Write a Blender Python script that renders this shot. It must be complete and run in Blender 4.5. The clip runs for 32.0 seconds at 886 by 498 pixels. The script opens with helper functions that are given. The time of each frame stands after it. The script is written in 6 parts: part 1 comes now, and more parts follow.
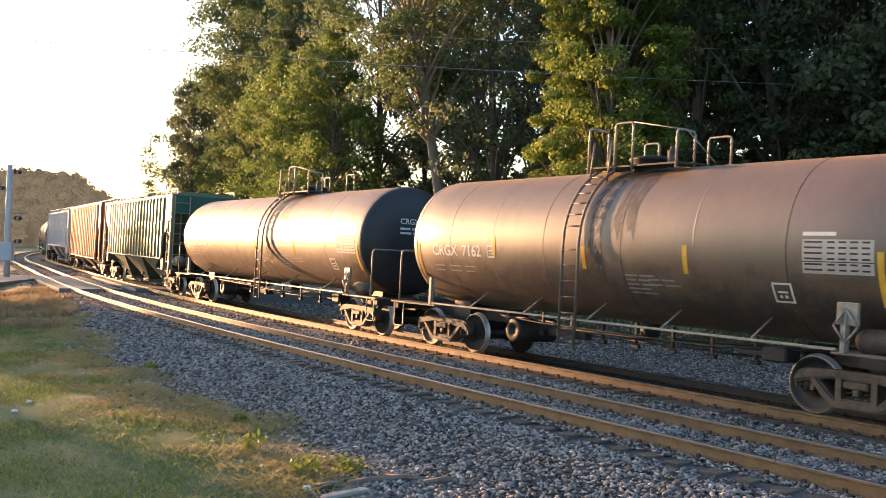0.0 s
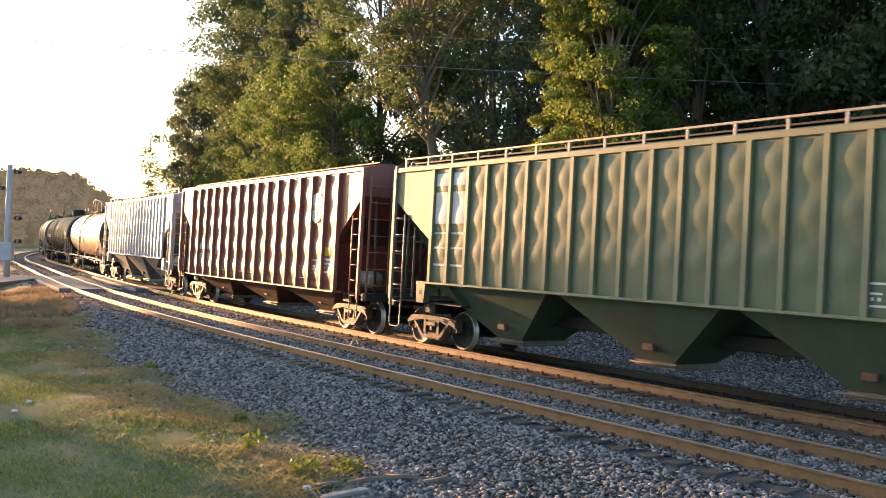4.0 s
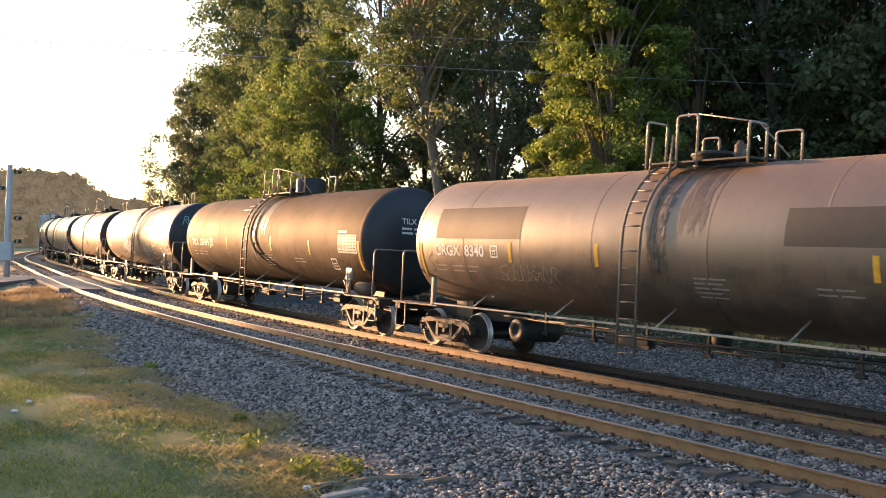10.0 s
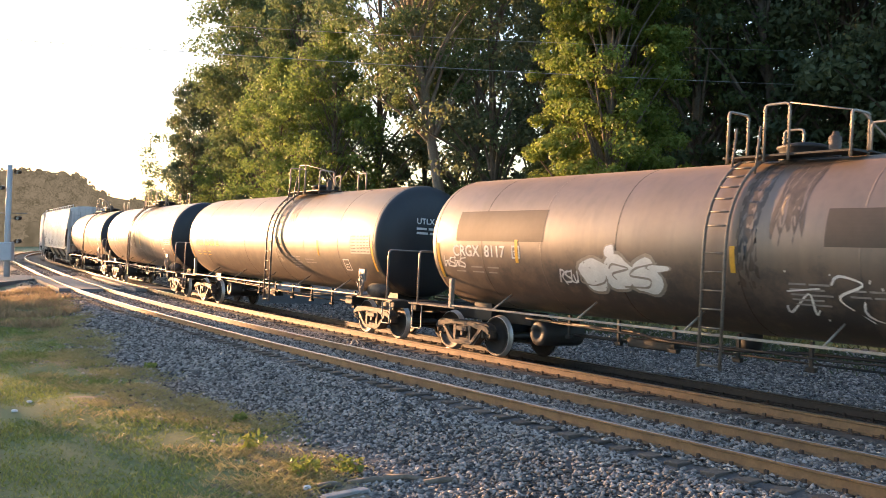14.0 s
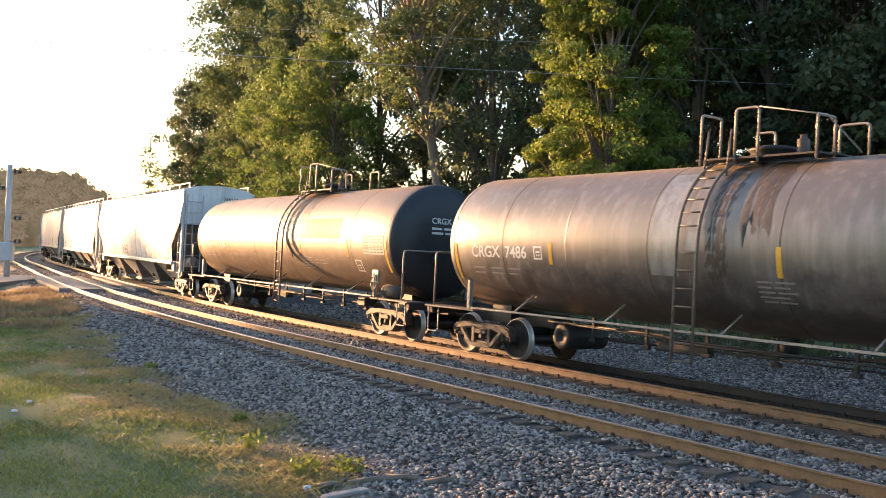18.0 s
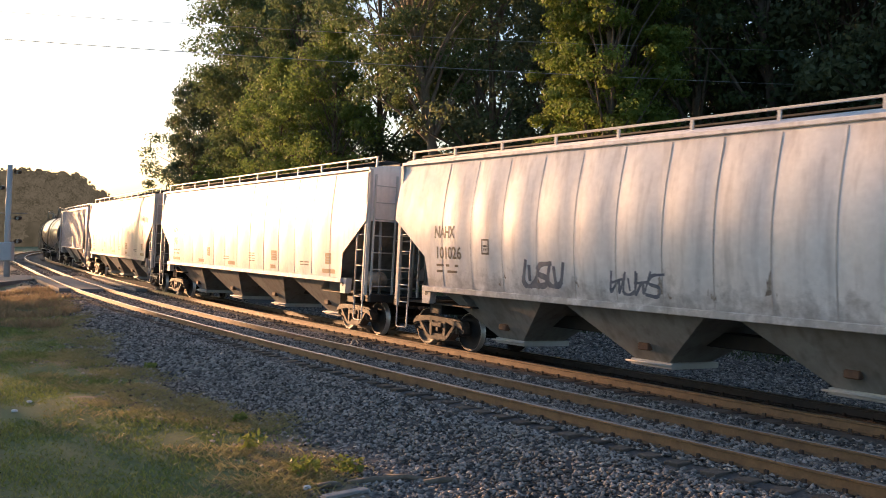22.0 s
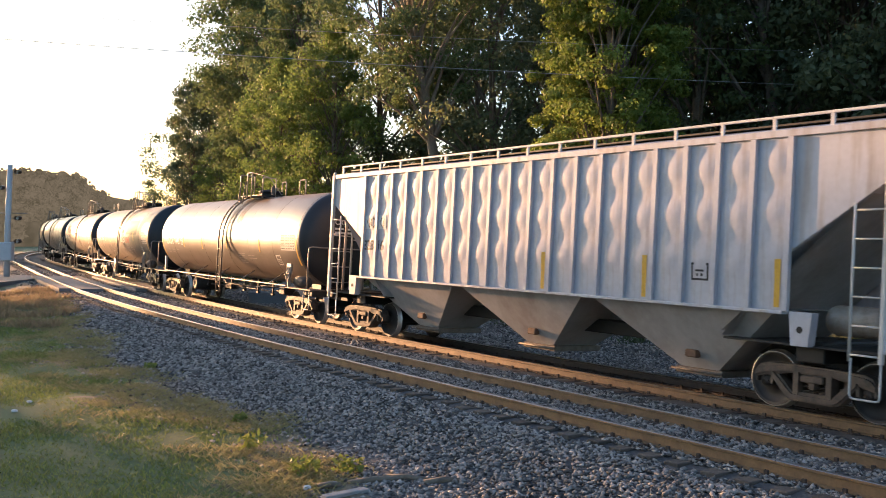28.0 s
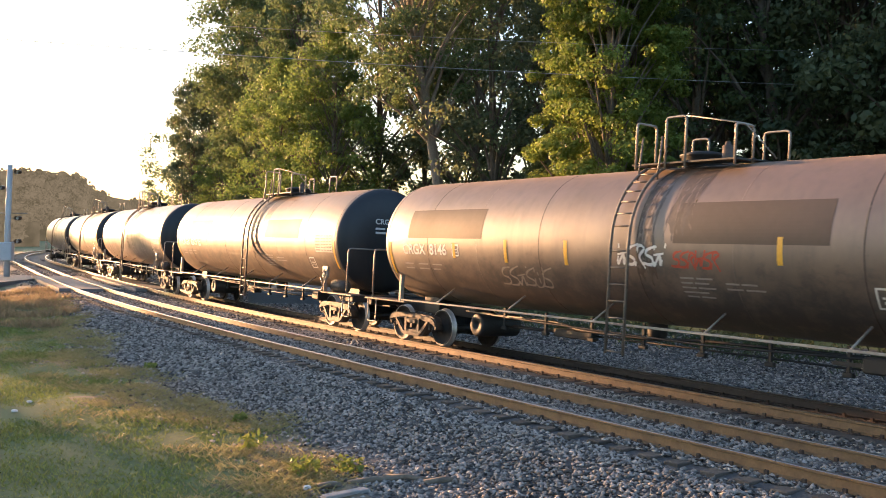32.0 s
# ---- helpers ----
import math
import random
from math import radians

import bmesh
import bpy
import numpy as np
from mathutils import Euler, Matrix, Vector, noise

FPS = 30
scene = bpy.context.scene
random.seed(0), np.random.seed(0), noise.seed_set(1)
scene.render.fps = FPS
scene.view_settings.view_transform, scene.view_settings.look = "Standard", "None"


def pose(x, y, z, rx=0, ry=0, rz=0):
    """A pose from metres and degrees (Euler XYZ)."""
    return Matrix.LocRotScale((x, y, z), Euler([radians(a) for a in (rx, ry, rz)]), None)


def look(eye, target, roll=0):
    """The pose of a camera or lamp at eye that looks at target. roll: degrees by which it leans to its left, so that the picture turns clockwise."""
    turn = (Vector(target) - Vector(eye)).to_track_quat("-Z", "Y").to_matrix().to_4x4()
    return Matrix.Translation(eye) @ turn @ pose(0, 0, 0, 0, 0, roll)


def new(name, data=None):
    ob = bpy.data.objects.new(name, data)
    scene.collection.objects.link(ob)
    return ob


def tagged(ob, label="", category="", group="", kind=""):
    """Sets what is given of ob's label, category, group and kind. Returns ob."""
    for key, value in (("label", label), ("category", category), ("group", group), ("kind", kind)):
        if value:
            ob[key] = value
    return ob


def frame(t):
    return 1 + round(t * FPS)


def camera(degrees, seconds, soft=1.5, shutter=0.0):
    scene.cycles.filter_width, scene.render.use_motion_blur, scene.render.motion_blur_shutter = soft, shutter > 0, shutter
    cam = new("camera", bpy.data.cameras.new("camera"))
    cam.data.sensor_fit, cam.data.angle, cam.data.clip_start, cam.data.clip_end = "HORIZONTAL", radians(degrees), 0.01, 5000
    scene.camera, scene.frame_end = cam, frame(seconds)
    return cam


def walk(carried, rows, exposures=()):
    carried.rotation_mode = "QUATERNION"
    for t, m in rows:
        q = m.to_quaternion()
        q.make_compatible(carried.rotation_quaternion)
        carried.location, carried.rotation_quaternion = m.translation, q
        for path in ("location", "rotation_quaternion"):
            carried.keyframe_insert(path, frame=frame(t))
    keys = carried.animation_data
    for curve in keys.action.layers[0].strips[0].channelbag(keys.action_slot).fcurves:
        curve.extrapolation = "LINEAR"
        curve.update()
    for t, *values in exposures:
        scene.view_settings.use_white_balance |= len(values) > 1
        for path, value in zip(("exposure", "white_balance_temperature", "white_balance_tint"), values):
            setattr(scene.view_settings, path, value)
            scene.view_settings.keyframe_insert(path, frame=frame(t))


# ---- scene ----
# The camera stands still beside the line.
cam = camera(51.07, 32.0, soft=0.85, shutter=0.1)
EYE = (0.0, 0.0, 2.757)
VIEW = look(EYE, (0.0, 100.0, 2.757 - 1.303), roll=0.67)
walk(cam, [(0.0, VIEW), (32.0, VIEW)],
     exposures=[(t, 2.1 + e, 6050 if t in (7, 8, 20, 21, 22, 23, 27.5, 28, 29) else 6300, 15) for t, e in ((0, -0.08), (2, 0.0), (3.5, -0.1), (5.5, -0.15), (7, -0.38), (8, -0.5), (9, -0.37), (10.5, 0.0), (12, 0.22), (13, 0.1), (14.5, 0.05), (17, 0), (19, 0),
                (20, -0.3), (21, -0.85), (22, -0.95), (23, -0.85), (24, -0.6), (25, -0.3), (27.5, -0.38), (28, -0.44), (29, -0.32), (30, -0.05), (32, -0.05))])

# ---- light: a low evening sun far down the line, and its sky ----
SUN_AZ, SUN_EL = radians(136.0), radians(6.5)      # azimuth from +x towards +y
world = bpy.data.worlds.new("evening_sky")
scene.world = world
world.use_nodes = True
wn = world.node_tree.nodes
wl = world.node_tree.links
sky = wn.new("ShaderNodeTexSky")
sky.sky_type = "NISHITA"
sky.sun_disc = False
sky.sun_elevation = SUN_EL
sky.sun_rotation = math.pi / 2 - SUN_AZ
sky.air_density, sky.dust_density, sky.ozone_density = 1.0, 2.5, 2.0
wl.new(sky.outputs[0], wn["Background"].inputs[0])
wn["Background"].inputs[1].default_value = 0.15
sun = new("sun", bpy.data.lights.new("sun", "SUN"))
sun.data.energy, sun.data.angle, sun.data.color = 4.1, radians(0.8), (1.0, 0.52, 0.22)
sun.matrix_world = look((math.cos(SUN_AZ) * math.cos(SUN_EL) * 300, math.sin(SUN_AZ) * math.cos(SUN_EL) * 300, math.sin(SUN_EL) * 300), (0, 0, 0))


# ---- the line of the track: s grows away from the camera, u towards the camera's side ----
STEP = 0.5
KNOT_S = (-400, -30, 0, 30, 60, 90, 120, 160, 500)
KNOT_K = (-0.0019, -0.0019, -0.00235, -0.00345, 0.00136, -0.00558, -0.00388, -0.00388, -0.00388)
LINE_S = np.arange(-400, 480, STEP)
_k = np.interp(LINE_S, KNOT_S, KNOT_K)
_zero = int(np.searchsorted(LINE_S, 0))
LINE_T = np.concatenate([[0], np.cumsum((_k[1:] + _k[:-1]) / 2 * STEP)])
LINE_T = LINE_T - LINE_T[_zero] + 2.18083
_cx, _cy = np.cos(LINE_T), np.sin(LINE_T)
LINE_X = np.concatenate([[0], np.cumsum((_cx[1:] + _cx[:-1]) / 2 * STEP)])
LINE_Y = np.concatenate([[0], np.cumsum((_cy[1:] + _cy[:-1]) / 2 * STEP)])
LINE_X = LINE_X - LINE_X[_zero] + 2.841
LINE_Y = LINE_Y - LINE_Y[_zero] + 20.247
CANT, CANT_NEAR = 0.0495, 0.031
NEAR_U, NEAR_Z = 3.549, 0.094


def on_line(s, u=0.0):
    """Plan position and heading at s along the line, u metres towards the camera's side."""
    x, y, t = np.interp(s, LINE_S, LINE_X), np.interp(s, LINE_S, LINE_Y), np.interp(s, LINE_S, LINE_T)
    return x - np.sin(t) * u, y + np.cos(t) * u, t


def line_coords(px, py):
    """s and u of plan points (arrays)."""
    px, py = np.atleast_1d(px), np.atleast_1d(py)
    xs, ys = LINE_X[::4], LINE_Y[::4]
    s = np.empty(len(px)); u = np.empty(len(px))
    for a in range(0, len(px), 4000):
        d = (px[a:a + 4000, None] - xs) ** 2 + (py[a:a + 4000, None] - ys) ** 2
        i = d.argmin(1)
        t = LINE_T[::4][i]
        dx, dy = px[a:a + 4000] - xs[i], py[a:a + 4000] - ys[i]
        s[a:a + 4000] = LINE_S[::4][i] + dx * np.cos(t) + dy * np.sin(t)
        u[a:a + 4000] = -dx * np.sin(t) + dy * np.cos(t)
    return s, u


# ---- materials ----
MATS = {}


def mat(name, color, rough=0.6, metal=0.0, dirt=None, scale=3.0, amount=0.5, grain=0.12, bump=0.15, bump_scale=40.0,
        stretch=(1, 1, 1), per_object=0.0, spec=0.5, island=0.0, streak=None, low=None, dent=0.0, dust=0.0, ior=1.5):
    """Paint, metal, stone or earth: base colour, stains of a second colour, fine grain and relief."""
    if name in MATS:
        return MATS[name]
    m = bpy.data.materials.new(name)
    m.use_nodes = True
    n, l = m.node_tree.nodes, m.node_tree.links
    b = n["Principled BSDF"]
    b.inputs["Roughness"].default_value = rough
    b.inputs["Metallic"].default_value = metal
    b.inputs["Specular IOR Level"].default_value = spec
    b.inputs["IOR"].default_value = ior
    if dust:            # a film of fine dust
        b.inputs["Sheen Weight"].default_value, b.inputs["Sheen Roughness"].default_value = dust, 0.35
        b.inputs["Sheen Tint"].default_value = (0.95, 0.72, 0.5, 1)
    tc = n.new("ShaderNodeTexCoord")
    mp = n.new("ShaderNodeMapping")
    mp.inputs["Scale"].default_value = stretch
    l.new(tc.outputs["Object"], mp.inputs[0])
    big = n.new("ShaderNodeTexNoise")
    big.inputs["Scale"].default_value = scale
    big.inputs["Detail"].default_value = 6
    big.inputs["Roughness"].default_value = 0.62
    l.new(mp.outputs[0], big.inputs["Vector"])
    ramp = n.new("ShaderNodeValToRGB")
    ramp.color_ramp.elements[0].position, ramp.color_ramp.elements[1].position = 0.42, 0.68
    l.new(big.outputs["Fac"], ramp.inputs[0])
    mix = n.new("ShaderNodeMix")
    mix.data_type = "RGBA"
    dirt = dirt or tuple(c * 0.55 for c in color)
    mix.inputs[6].default_value = (*color, 1)
    mix.inputs[7].default_value = (*dirt, 1)
    sc = n.new("ShaderNodeMath")
    sc.operation = "MULTIPLY"
    sc.inputs[1].default_value = amount
    l.new(ramp.outputs[0], sc.inputs[0])
    l.new(sc.outputs[0], mix.inputs[0])
    base = mix.outputs[2]

    def stain(source, lo, hi, tint, most):
        """Lays a second stain over the base where the source passes from lo to hi."""
        k = n.new("ShaderNodeMapRange")
        k.inputs["From Min"].default_value, k.inputs["From Max"].default_value = lo, hi
        k.inputs["To Max"].default_value = most
        l.new(source, k.inputs[0])
        over = n.new("ShaderNodeMix")
        over.data_type = "RGBA"
        over.inputs[7].default_value = (*tint, 1)
        l.new(k.outputs[0], over.inputs[0])
        l.new(base, over.inputs[6])
        return over.outputs[2]

    if streak:          # upright runs of dirt or rust
        m3 = n.new("ShaderNodeMapping")
        m3.inputs["Scale"].default_value = (5.0, 5.0, 0.5)
        l.new(tc.outputs["Object"], m3.inputs[0])
        runs = n.new("ShaderNodeTexNoise")
        runs.inputs["Scale"].default_value, runs.inputs["Detail"].default_value = 1.0, 7
        l.new(m3.outputs[0], runs.inputs["Vector"])
        base = stain(runs.outputs["Fac"], 0.5, 0.72, streak[0], streak[1])
    if low:             # patchy splashed grime that thins out upwards; on tank bellies it carries shade too
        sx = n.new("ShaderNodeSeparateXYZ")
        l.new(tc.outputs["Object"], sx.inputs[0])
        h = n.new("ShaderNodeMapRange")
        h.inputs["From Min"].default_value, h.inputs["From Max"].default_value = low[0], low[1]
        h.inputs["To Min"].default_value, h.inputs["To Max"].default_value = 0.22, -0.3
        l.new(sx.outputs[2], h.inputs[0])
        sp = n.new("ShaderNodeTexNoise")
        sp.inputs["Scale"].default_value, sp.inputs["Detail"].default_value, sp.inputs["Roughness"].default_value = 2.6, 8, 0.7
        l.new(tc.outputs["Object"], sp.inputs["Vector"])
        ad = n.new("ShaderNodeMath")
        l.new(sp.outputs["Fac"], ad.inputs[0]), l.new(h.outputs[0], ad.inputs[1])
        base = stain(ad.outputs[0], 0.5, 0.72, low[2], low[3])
    fine = n.new("ShaderNodeTexNoise")
    fine.inputs["Scale"].default_value = bump_scale
    fine.inputs["Detail"].default_value = 5
    l.new(tc.outputs["Object"], fine.inputs["Vector"])
    hsv = n.new("ShaderNodeHueSaturation")
    mr = n.new("ShaderNodeMapRange")
    mr.inputs["To Min"].default_value, mr.inputs["To Max"].default_value = 1 - grain * 2, 1 + grain * 2
    l.new(fine.outputs["Fac"], mr.inputs[0])
    val = mr.outputs[0]
    if per_object or island:
        src = n.new("ShaderNodeObjectInfo").outputs["Random"] if per_object else n.new("ShaderNodeNewGeometry").outputs["Random Per Island"]
        amp = per_object or island
        m2 = n.new("ShaderNodeMapRange")
        m2.inputs["To Min"].default_value, m2.inputs["To Max"].default_value = 1 - amp, 1 + amp
        l.new(src, m2.inputs[0])
        mm = n.new("ShaderNodeMath")
        mm.operation = "MULTIPLY"
        l.new(val, mm.inputs[0]), l.new(m2.outputs[0], mm.inputs[1])
        val = mm.outputs[0]
    l.new(val, hsv.inputs["Value"])
    l.new(base, hsv.inputs["Color"])
    l.new(hsv.outputs[0], b.inputs["Base Color"])
    rr = n.new("ShaderNodeMapRange")
    rr.inputs["To Min"].default_value, rr.inputs["To Max"].default_value = max(0.05, rough - 0.1), min(1, rough + 0.12)
    l.new(big.outputs["Fac"], rr.inputs[0])
    l.new(rr.outputs[0], b.inputs["Roughness"])
    if bump:
        bp = n.new("ShaderNodeBump")
        bp.inputs["Strength"].default_value = bump
        bp.inputs["Distance"].default_value = 0.01
        l.new(fine.outputs["Fac"], bp.inputs["Height"])
        l.new(bp.outputs[0], b.inputs["Normal"])
        if dent:
            dn = n.new("ShaderNodeTexNoise")
            dn.inputs["Scale"].default_value, dn.inputs["Detail"].default_value = 1.1, 1.5
            l.new(tc.outputs["Object"], dn.inputs["Vector"])
            bd = n.new("ShaderNodeBump")
            bd.inputs["Strength"].default_value, bd.inputs["Distance"].default_value = 1.0, dent
            l.new(dn.outputs["Fac"], bd.inputs["Height"])
            l.new(bd.outputs[0], bp.inputs["Normal"])
    MATS[name] = m
    return m


def leaf_mat(name, color, second, glow=0.35):
    """Thin leaves: diffuse with light passing through, varied leaf by leaf."""
    m = bpy.data.materials.new(name)
    m.use_nodes = True
    n, l = m.node_tree.nodes, m.node_tree.links
    b = n["Principled BSDF"]
    geo = n.new("ShaderNodeNewGeometry")
    mix = n.new("ShaderNodeMix")
    mix.data_type = "RGBA"
    mix.inputs[6].default_value, mix.inputs[7].default_value = (*color, 1), (*second, 1)
    l.new(geo.outputs["Random Per Island"], mix.inputs[0])
    l.new(mix.outputs[2], b.inputs["Base Color"])
    b.inputs["Roughness"].default_value = 0.55
    b.inputs["Specular IOR Level"].default_value = 0.3
    tr = n.new("ShaderNodeBsdfTranslucent")
    l.new(mix.outputs[2], tr.inputs[0])
    ms = n.new("ShaderNodeMixShader")
    ms.inputs[0].default_value = glow
    l.new(b.outputs[0], ms.inputs[1]), l.new(tr.outputs[0], ms.inputs[2])
    l.new(ms.outputs[0], n["Material Output"].inputs["Surface"])
    return m


# ---- mesh building ----
class Mesh:
    """Collects faces for one mesh."""

    def __init__(self):
        self.v, self.f, self.smooth, self.mi = [], [], [], []

    def add(self, verts, faces, smooth=False, mi=0):
        o = len(self.v)
        self.v += [tuple(p) for p in verts]
        self.f += [tuple(i + o for i in f) for f in faces]
        self.smooth += [smooth] * len(faces)
        self.mi += [mi] * len(faces)
        return self

    def box(self, x0, x1, y0, y1, z0, z1, mi=0, bevel=0.0):
        b = min(bevel, abs(x1 - x0) / 3, abs(y1 - y0) / 3, abs(z1 - z0) / 3)
        if b <= 0:
            v = [(x, y, z) for x in (x0, x1) for y in (y0, y1) for z in (z0, z1)]
            return self.add(v, [(0, 1, 3, 2), (4, 6, 7, 5), (0, 4, 5, 1), (2, 3, 7, 6), (0, 2, 6, 4), (1, 5, 7, 3)], mi=mi)
        # chamfered vertical and horizontal edges: stacked octagons
        def ring(z, ins):
            a, c, d, e = x0 + ins, x1 - ins, y0 + ins, y1 - ins
            k = b
            return [(a + k, d, z), (c - k, d, z), (c, d + k, z), (c, e - k, z), (c - k, e, z), (a + k, e, z), (a, e - k, z), (a, d + k, z)]
        v = ring(z0, b) + ring(z0 + b, 0) + ring(z1 - b, 0) + ring(z1, b)
        f = [tuple(range(7, -1, -1)), tuple(range(24, 32))]
        for r in range(3):
            f += [(r * 8 + i, r * 8 + (i + 1) % 8, r * 8 + 8 + (i + 1) % 8, r * 8 + 8 + i) for i in range(8)]
        return self.add(v, f, mi=mi)

    def prism(self, poly, y0, y1, mi=0):
        """Polygon in x, z, drawn out along y."""
        n = len(poly)
        v = [(x, y0, z) for x, z in poly] + [(x, y1, z) for x, z in poly]
        f = [tuple(range(n)), tuple(range(2 * n - 1, n - 1, -1))] + [(i, i + n, (i + 1) % n + n, (i + 1) % n) for i in range(n)]
        return self.add(v, f, mi=mi)

    def loft(self, sections, closed=True, caps=True, smooth=False, mi=0):
        n = len(sections[0])
        v = [p for s in sections for p in s]
        f = []
        m = n if closed else n - 1
        for r in range(len(sections) - 1):
            f += [(r * n + i, r * n + (i + 1) % n, (r + 1) * n + (i + 1) % n, (r + 1) * n + i) for i in range(m)]
        self.add(v, f, smooth, mi)
        if caps and closed:
            o = len(self.v) - len(v)
            self.f += [tuple(o + i for i in range(n - 1, -1, -1)), tuple(o + len(v) - n + i for i in range(n))]
            self.smooth += [False, False]
            self.mi += [mi, mi]
        return self

    def tube(self, pts, r, n=6, caps=True, mi=0):
        """Round bar along points; r a number or one for each point."""
        pts = [Vector(p) for p in pts]
        rs = r if hasattr(r, "__len__") else [r] * len(pts)
        secs = []
        for i, p in enumerate(pts):
            d = (pts[min(i + 1, len(pts) - 1)] - pts[max(i - 1, 0)]).normalized()
            a = d.cross(Vector((0, 0, 1)) if abs(d.z) < 0.9 else Vector((0, 1, 0))).normalized()
            b = a.cross(d).normalized()
            secs.append([tuple(p + rs[i] * (math.cos(2 * math.pi * k / n) * a + math.sin(2 * math.pi * k / n) * b)) for k in range(n)])
        return self.loft(secs, True, caps, True, mi)

    def lathe(self, prof, axis="x", n=32, center=(0, 0, 0), smooth=True, mi=None):
        """Profile of (along, radius) turned round the axis; mi: one material number a band."""
        cx, cy, cz = center
        o = len(self.v)
        for a, r in prof:
            for k in range(n):
                c, s = math.cos(2 * math.pi * k / n) * r, math.sin(2 * math.pi * k / n) * r
                self.v.append({"x": (cx + a, cy + c, cz + s), "y": (cx + s, cy + a, cz + c), "z": (cx + c, cy + s, cz + a)}[axis])
        for i in range(len(prof) - 1):
            for k in range(n):
                q = (o + i * n + k, o + (i + 1) * n + k, o + (i + 1) * n + (k + 1) % n, o + i * n + (k + 1) % n)
                self.f.append(q[::-1] if axis != "x" else q[::-1])
                self.smooth.append(smooth)
                self.mi.append(mi[i] if mi else 0)
        return self

    def data(self, name, *mats):
        me = bpy.data.meshes.new(name)
        me.from_pydata(self.v, [], self.f)
        for m in mats:
            me.materials.append(m)
        me.polygons.foreach_set("use_smooth", self.smooth)
        if len(mats) > 1:
            me.polygons.foreach_set("material_index", self.mi)
        me.update()
        return me


def fast_mesh(name, v, tri, *mats):
    me = bpy.data.meshes.new(name)
    k = tri.shape[1]
    me.vertices.add(len(v)), me.loops.add(tri.size), me.polygons.add(len(tri))
    me.vertices.foreach_set("co", np.ascontiguousarray(v, np.float32).ravel())
    me.loops.foreach_set("vertex_index", np.ascontiguousarray(tri, np.int32).ravel())
    me.polygons.foreach_set("loop_start", np.arange(0, tri.size, k, dtype=np.int32))
    for m in mats:
        me.materials.append(m)
    me.update(calc_edges=True)
    return me


def part(name, data, parent, label="", at=None):
    """Links a mesh as ONE object under a thing or a part."""
    ob = new(name, data)
    ob.parent = parent
    if at is not None:
        ob.matrix_basis = at
    if label:
        ob["label"] = label
    return ob


CACHE = {}


def once(key, build):
    """A mesh built once and shared by alike pieces."""
    if key not in CACHE:
        CACHE[key] = build()
    return CACHE[key]


# paints and surfaces
M_RUST = mat("rusty_steel", (0.16, 0.085, 0.05), 0.75, 0.0, (0.07, 0.045, 0.035), 6, 0.7)
M_TRUCK = mat("dusty_cast_steel", (0.11, 0.075, 0.052), 0.6, 0.0, (0.028, 0.024, 0.022), 4.0, 1.0, 0.25, 0.3)
M_WHEEL = mat("wheel_steel", (0.035, 0.028, 0.024), 0.55, 0.2, (0.016, 0.014, 0.013), 5, 0.7)
M_BRIGHT = mat("polished_tread", (0.58, 0.53, 0.48), 0.38, 0.7, (0.4, 0.34, 0.28), 12, 0.4, bump=0.02)
M_BLACK = mat("black_underframe", (0.015, 0.014, 0.013), 0.6, 0.0, (0.04, 0.03, 0.022), 4, 0.6)
M_GALV = mat("grey_handrail", (0.34, 0.30, 0.25), 0.5, 0.2, (0.17, 0.12, 0.085), 8, 0.5)
M_LADDER = mat("dark_steel_ladder", (0.19, 0.15, 0.115), 0.55, 0.1, (0.06, 0.045, 0.035), 8, 0.5)
M_WHITE = mat("white_lettering", (0.75, 0.73, 0.68), 0.6, 0.0, (0.5, 0.45, 0.4), 5, 0.35, bump=0)
M_FADED = mat("faded_white_print", (0.34, 0.315, 0.285), 0.6, 0.0, (0.2, 0.18, 0.155), 5, 0.5, bump=0)
M_DARKTEXT = mat("black_lettering", (0.03, 0.03, 0.032), 0.6, bump=0)
M_YELLOW = mat("yellow_reflector", (0.75, 0.42, 0.04), 0.4, 0.0, (0.4, 0.22, 0.04), 6, 0.4, bump=0)
M_AMBERTEXT = mat("yellow_lettering", (0.8, 0.5, 0.05), 0.5, bump=0)
M_REDTEXT = mat("red_scrawl", (0.4, 0.06, 0.03), 0.6, bump=0)
M_TEALTEXT = mat("teal_scrawl", (0.25, 0.5, 0.45), 0.6, bump=0)


# ---- ground, ballast and track ----
M_GROUND = mat("grassy_earth", (0.075, 0.11, 0.036), 0.95, 0.0, (0.1, 0.1, 0.048), 0.5, 0.6, 0.25, 0.5, 18)
M_SANDY = mat("sandy_verge", (0.17, 0.135, 0.09), 0.95, 0.0, (0.1, 0.1, 0.05), 1.6, 0.85, 0.4, 0.9, 16)
M_GRAVEL = mat("grey_gravel_bed", (0.085, 0.08, 0.078), 0.9, 0.0, (0.04, 0.038, 0.037), 2, 0.6, 0.4, 1.0, 20)
# bed under the train: its shadow is put into this dark colour
M_SHADEBED = mat("shade_dark_bed", (0.028, 0.025, 0.023), 0.8, 0.0, (0.05, 0.042, 0.035), 3, 0.5, 0.4, 1.0, 20)
M_STONE = mat("crushed_stone", (0.252, 0.225, 0.2), 0.85, 0.0, (0.1, 0.09, 0.08), 3, 0.6, 0.15, 0.3, 30, island=0.85)
M_TIE = mat("creosoted_timber", (0.075, 0.06, 0.048), 0.85, 0.0, (0.15, 0.125, 0.1), 4, 0.6, 0.2, 0.5, 30, stretch=(4, 0.6, 4), per_object=0.25)
M_RAIL = mat("rusty_rail_side", (0.225, 0.135, 0.066), 0.6, 0.1, (0.13, 0.08, 0.044), 4, 0.6, 0.15, 0.2, 30, spec=0.4)
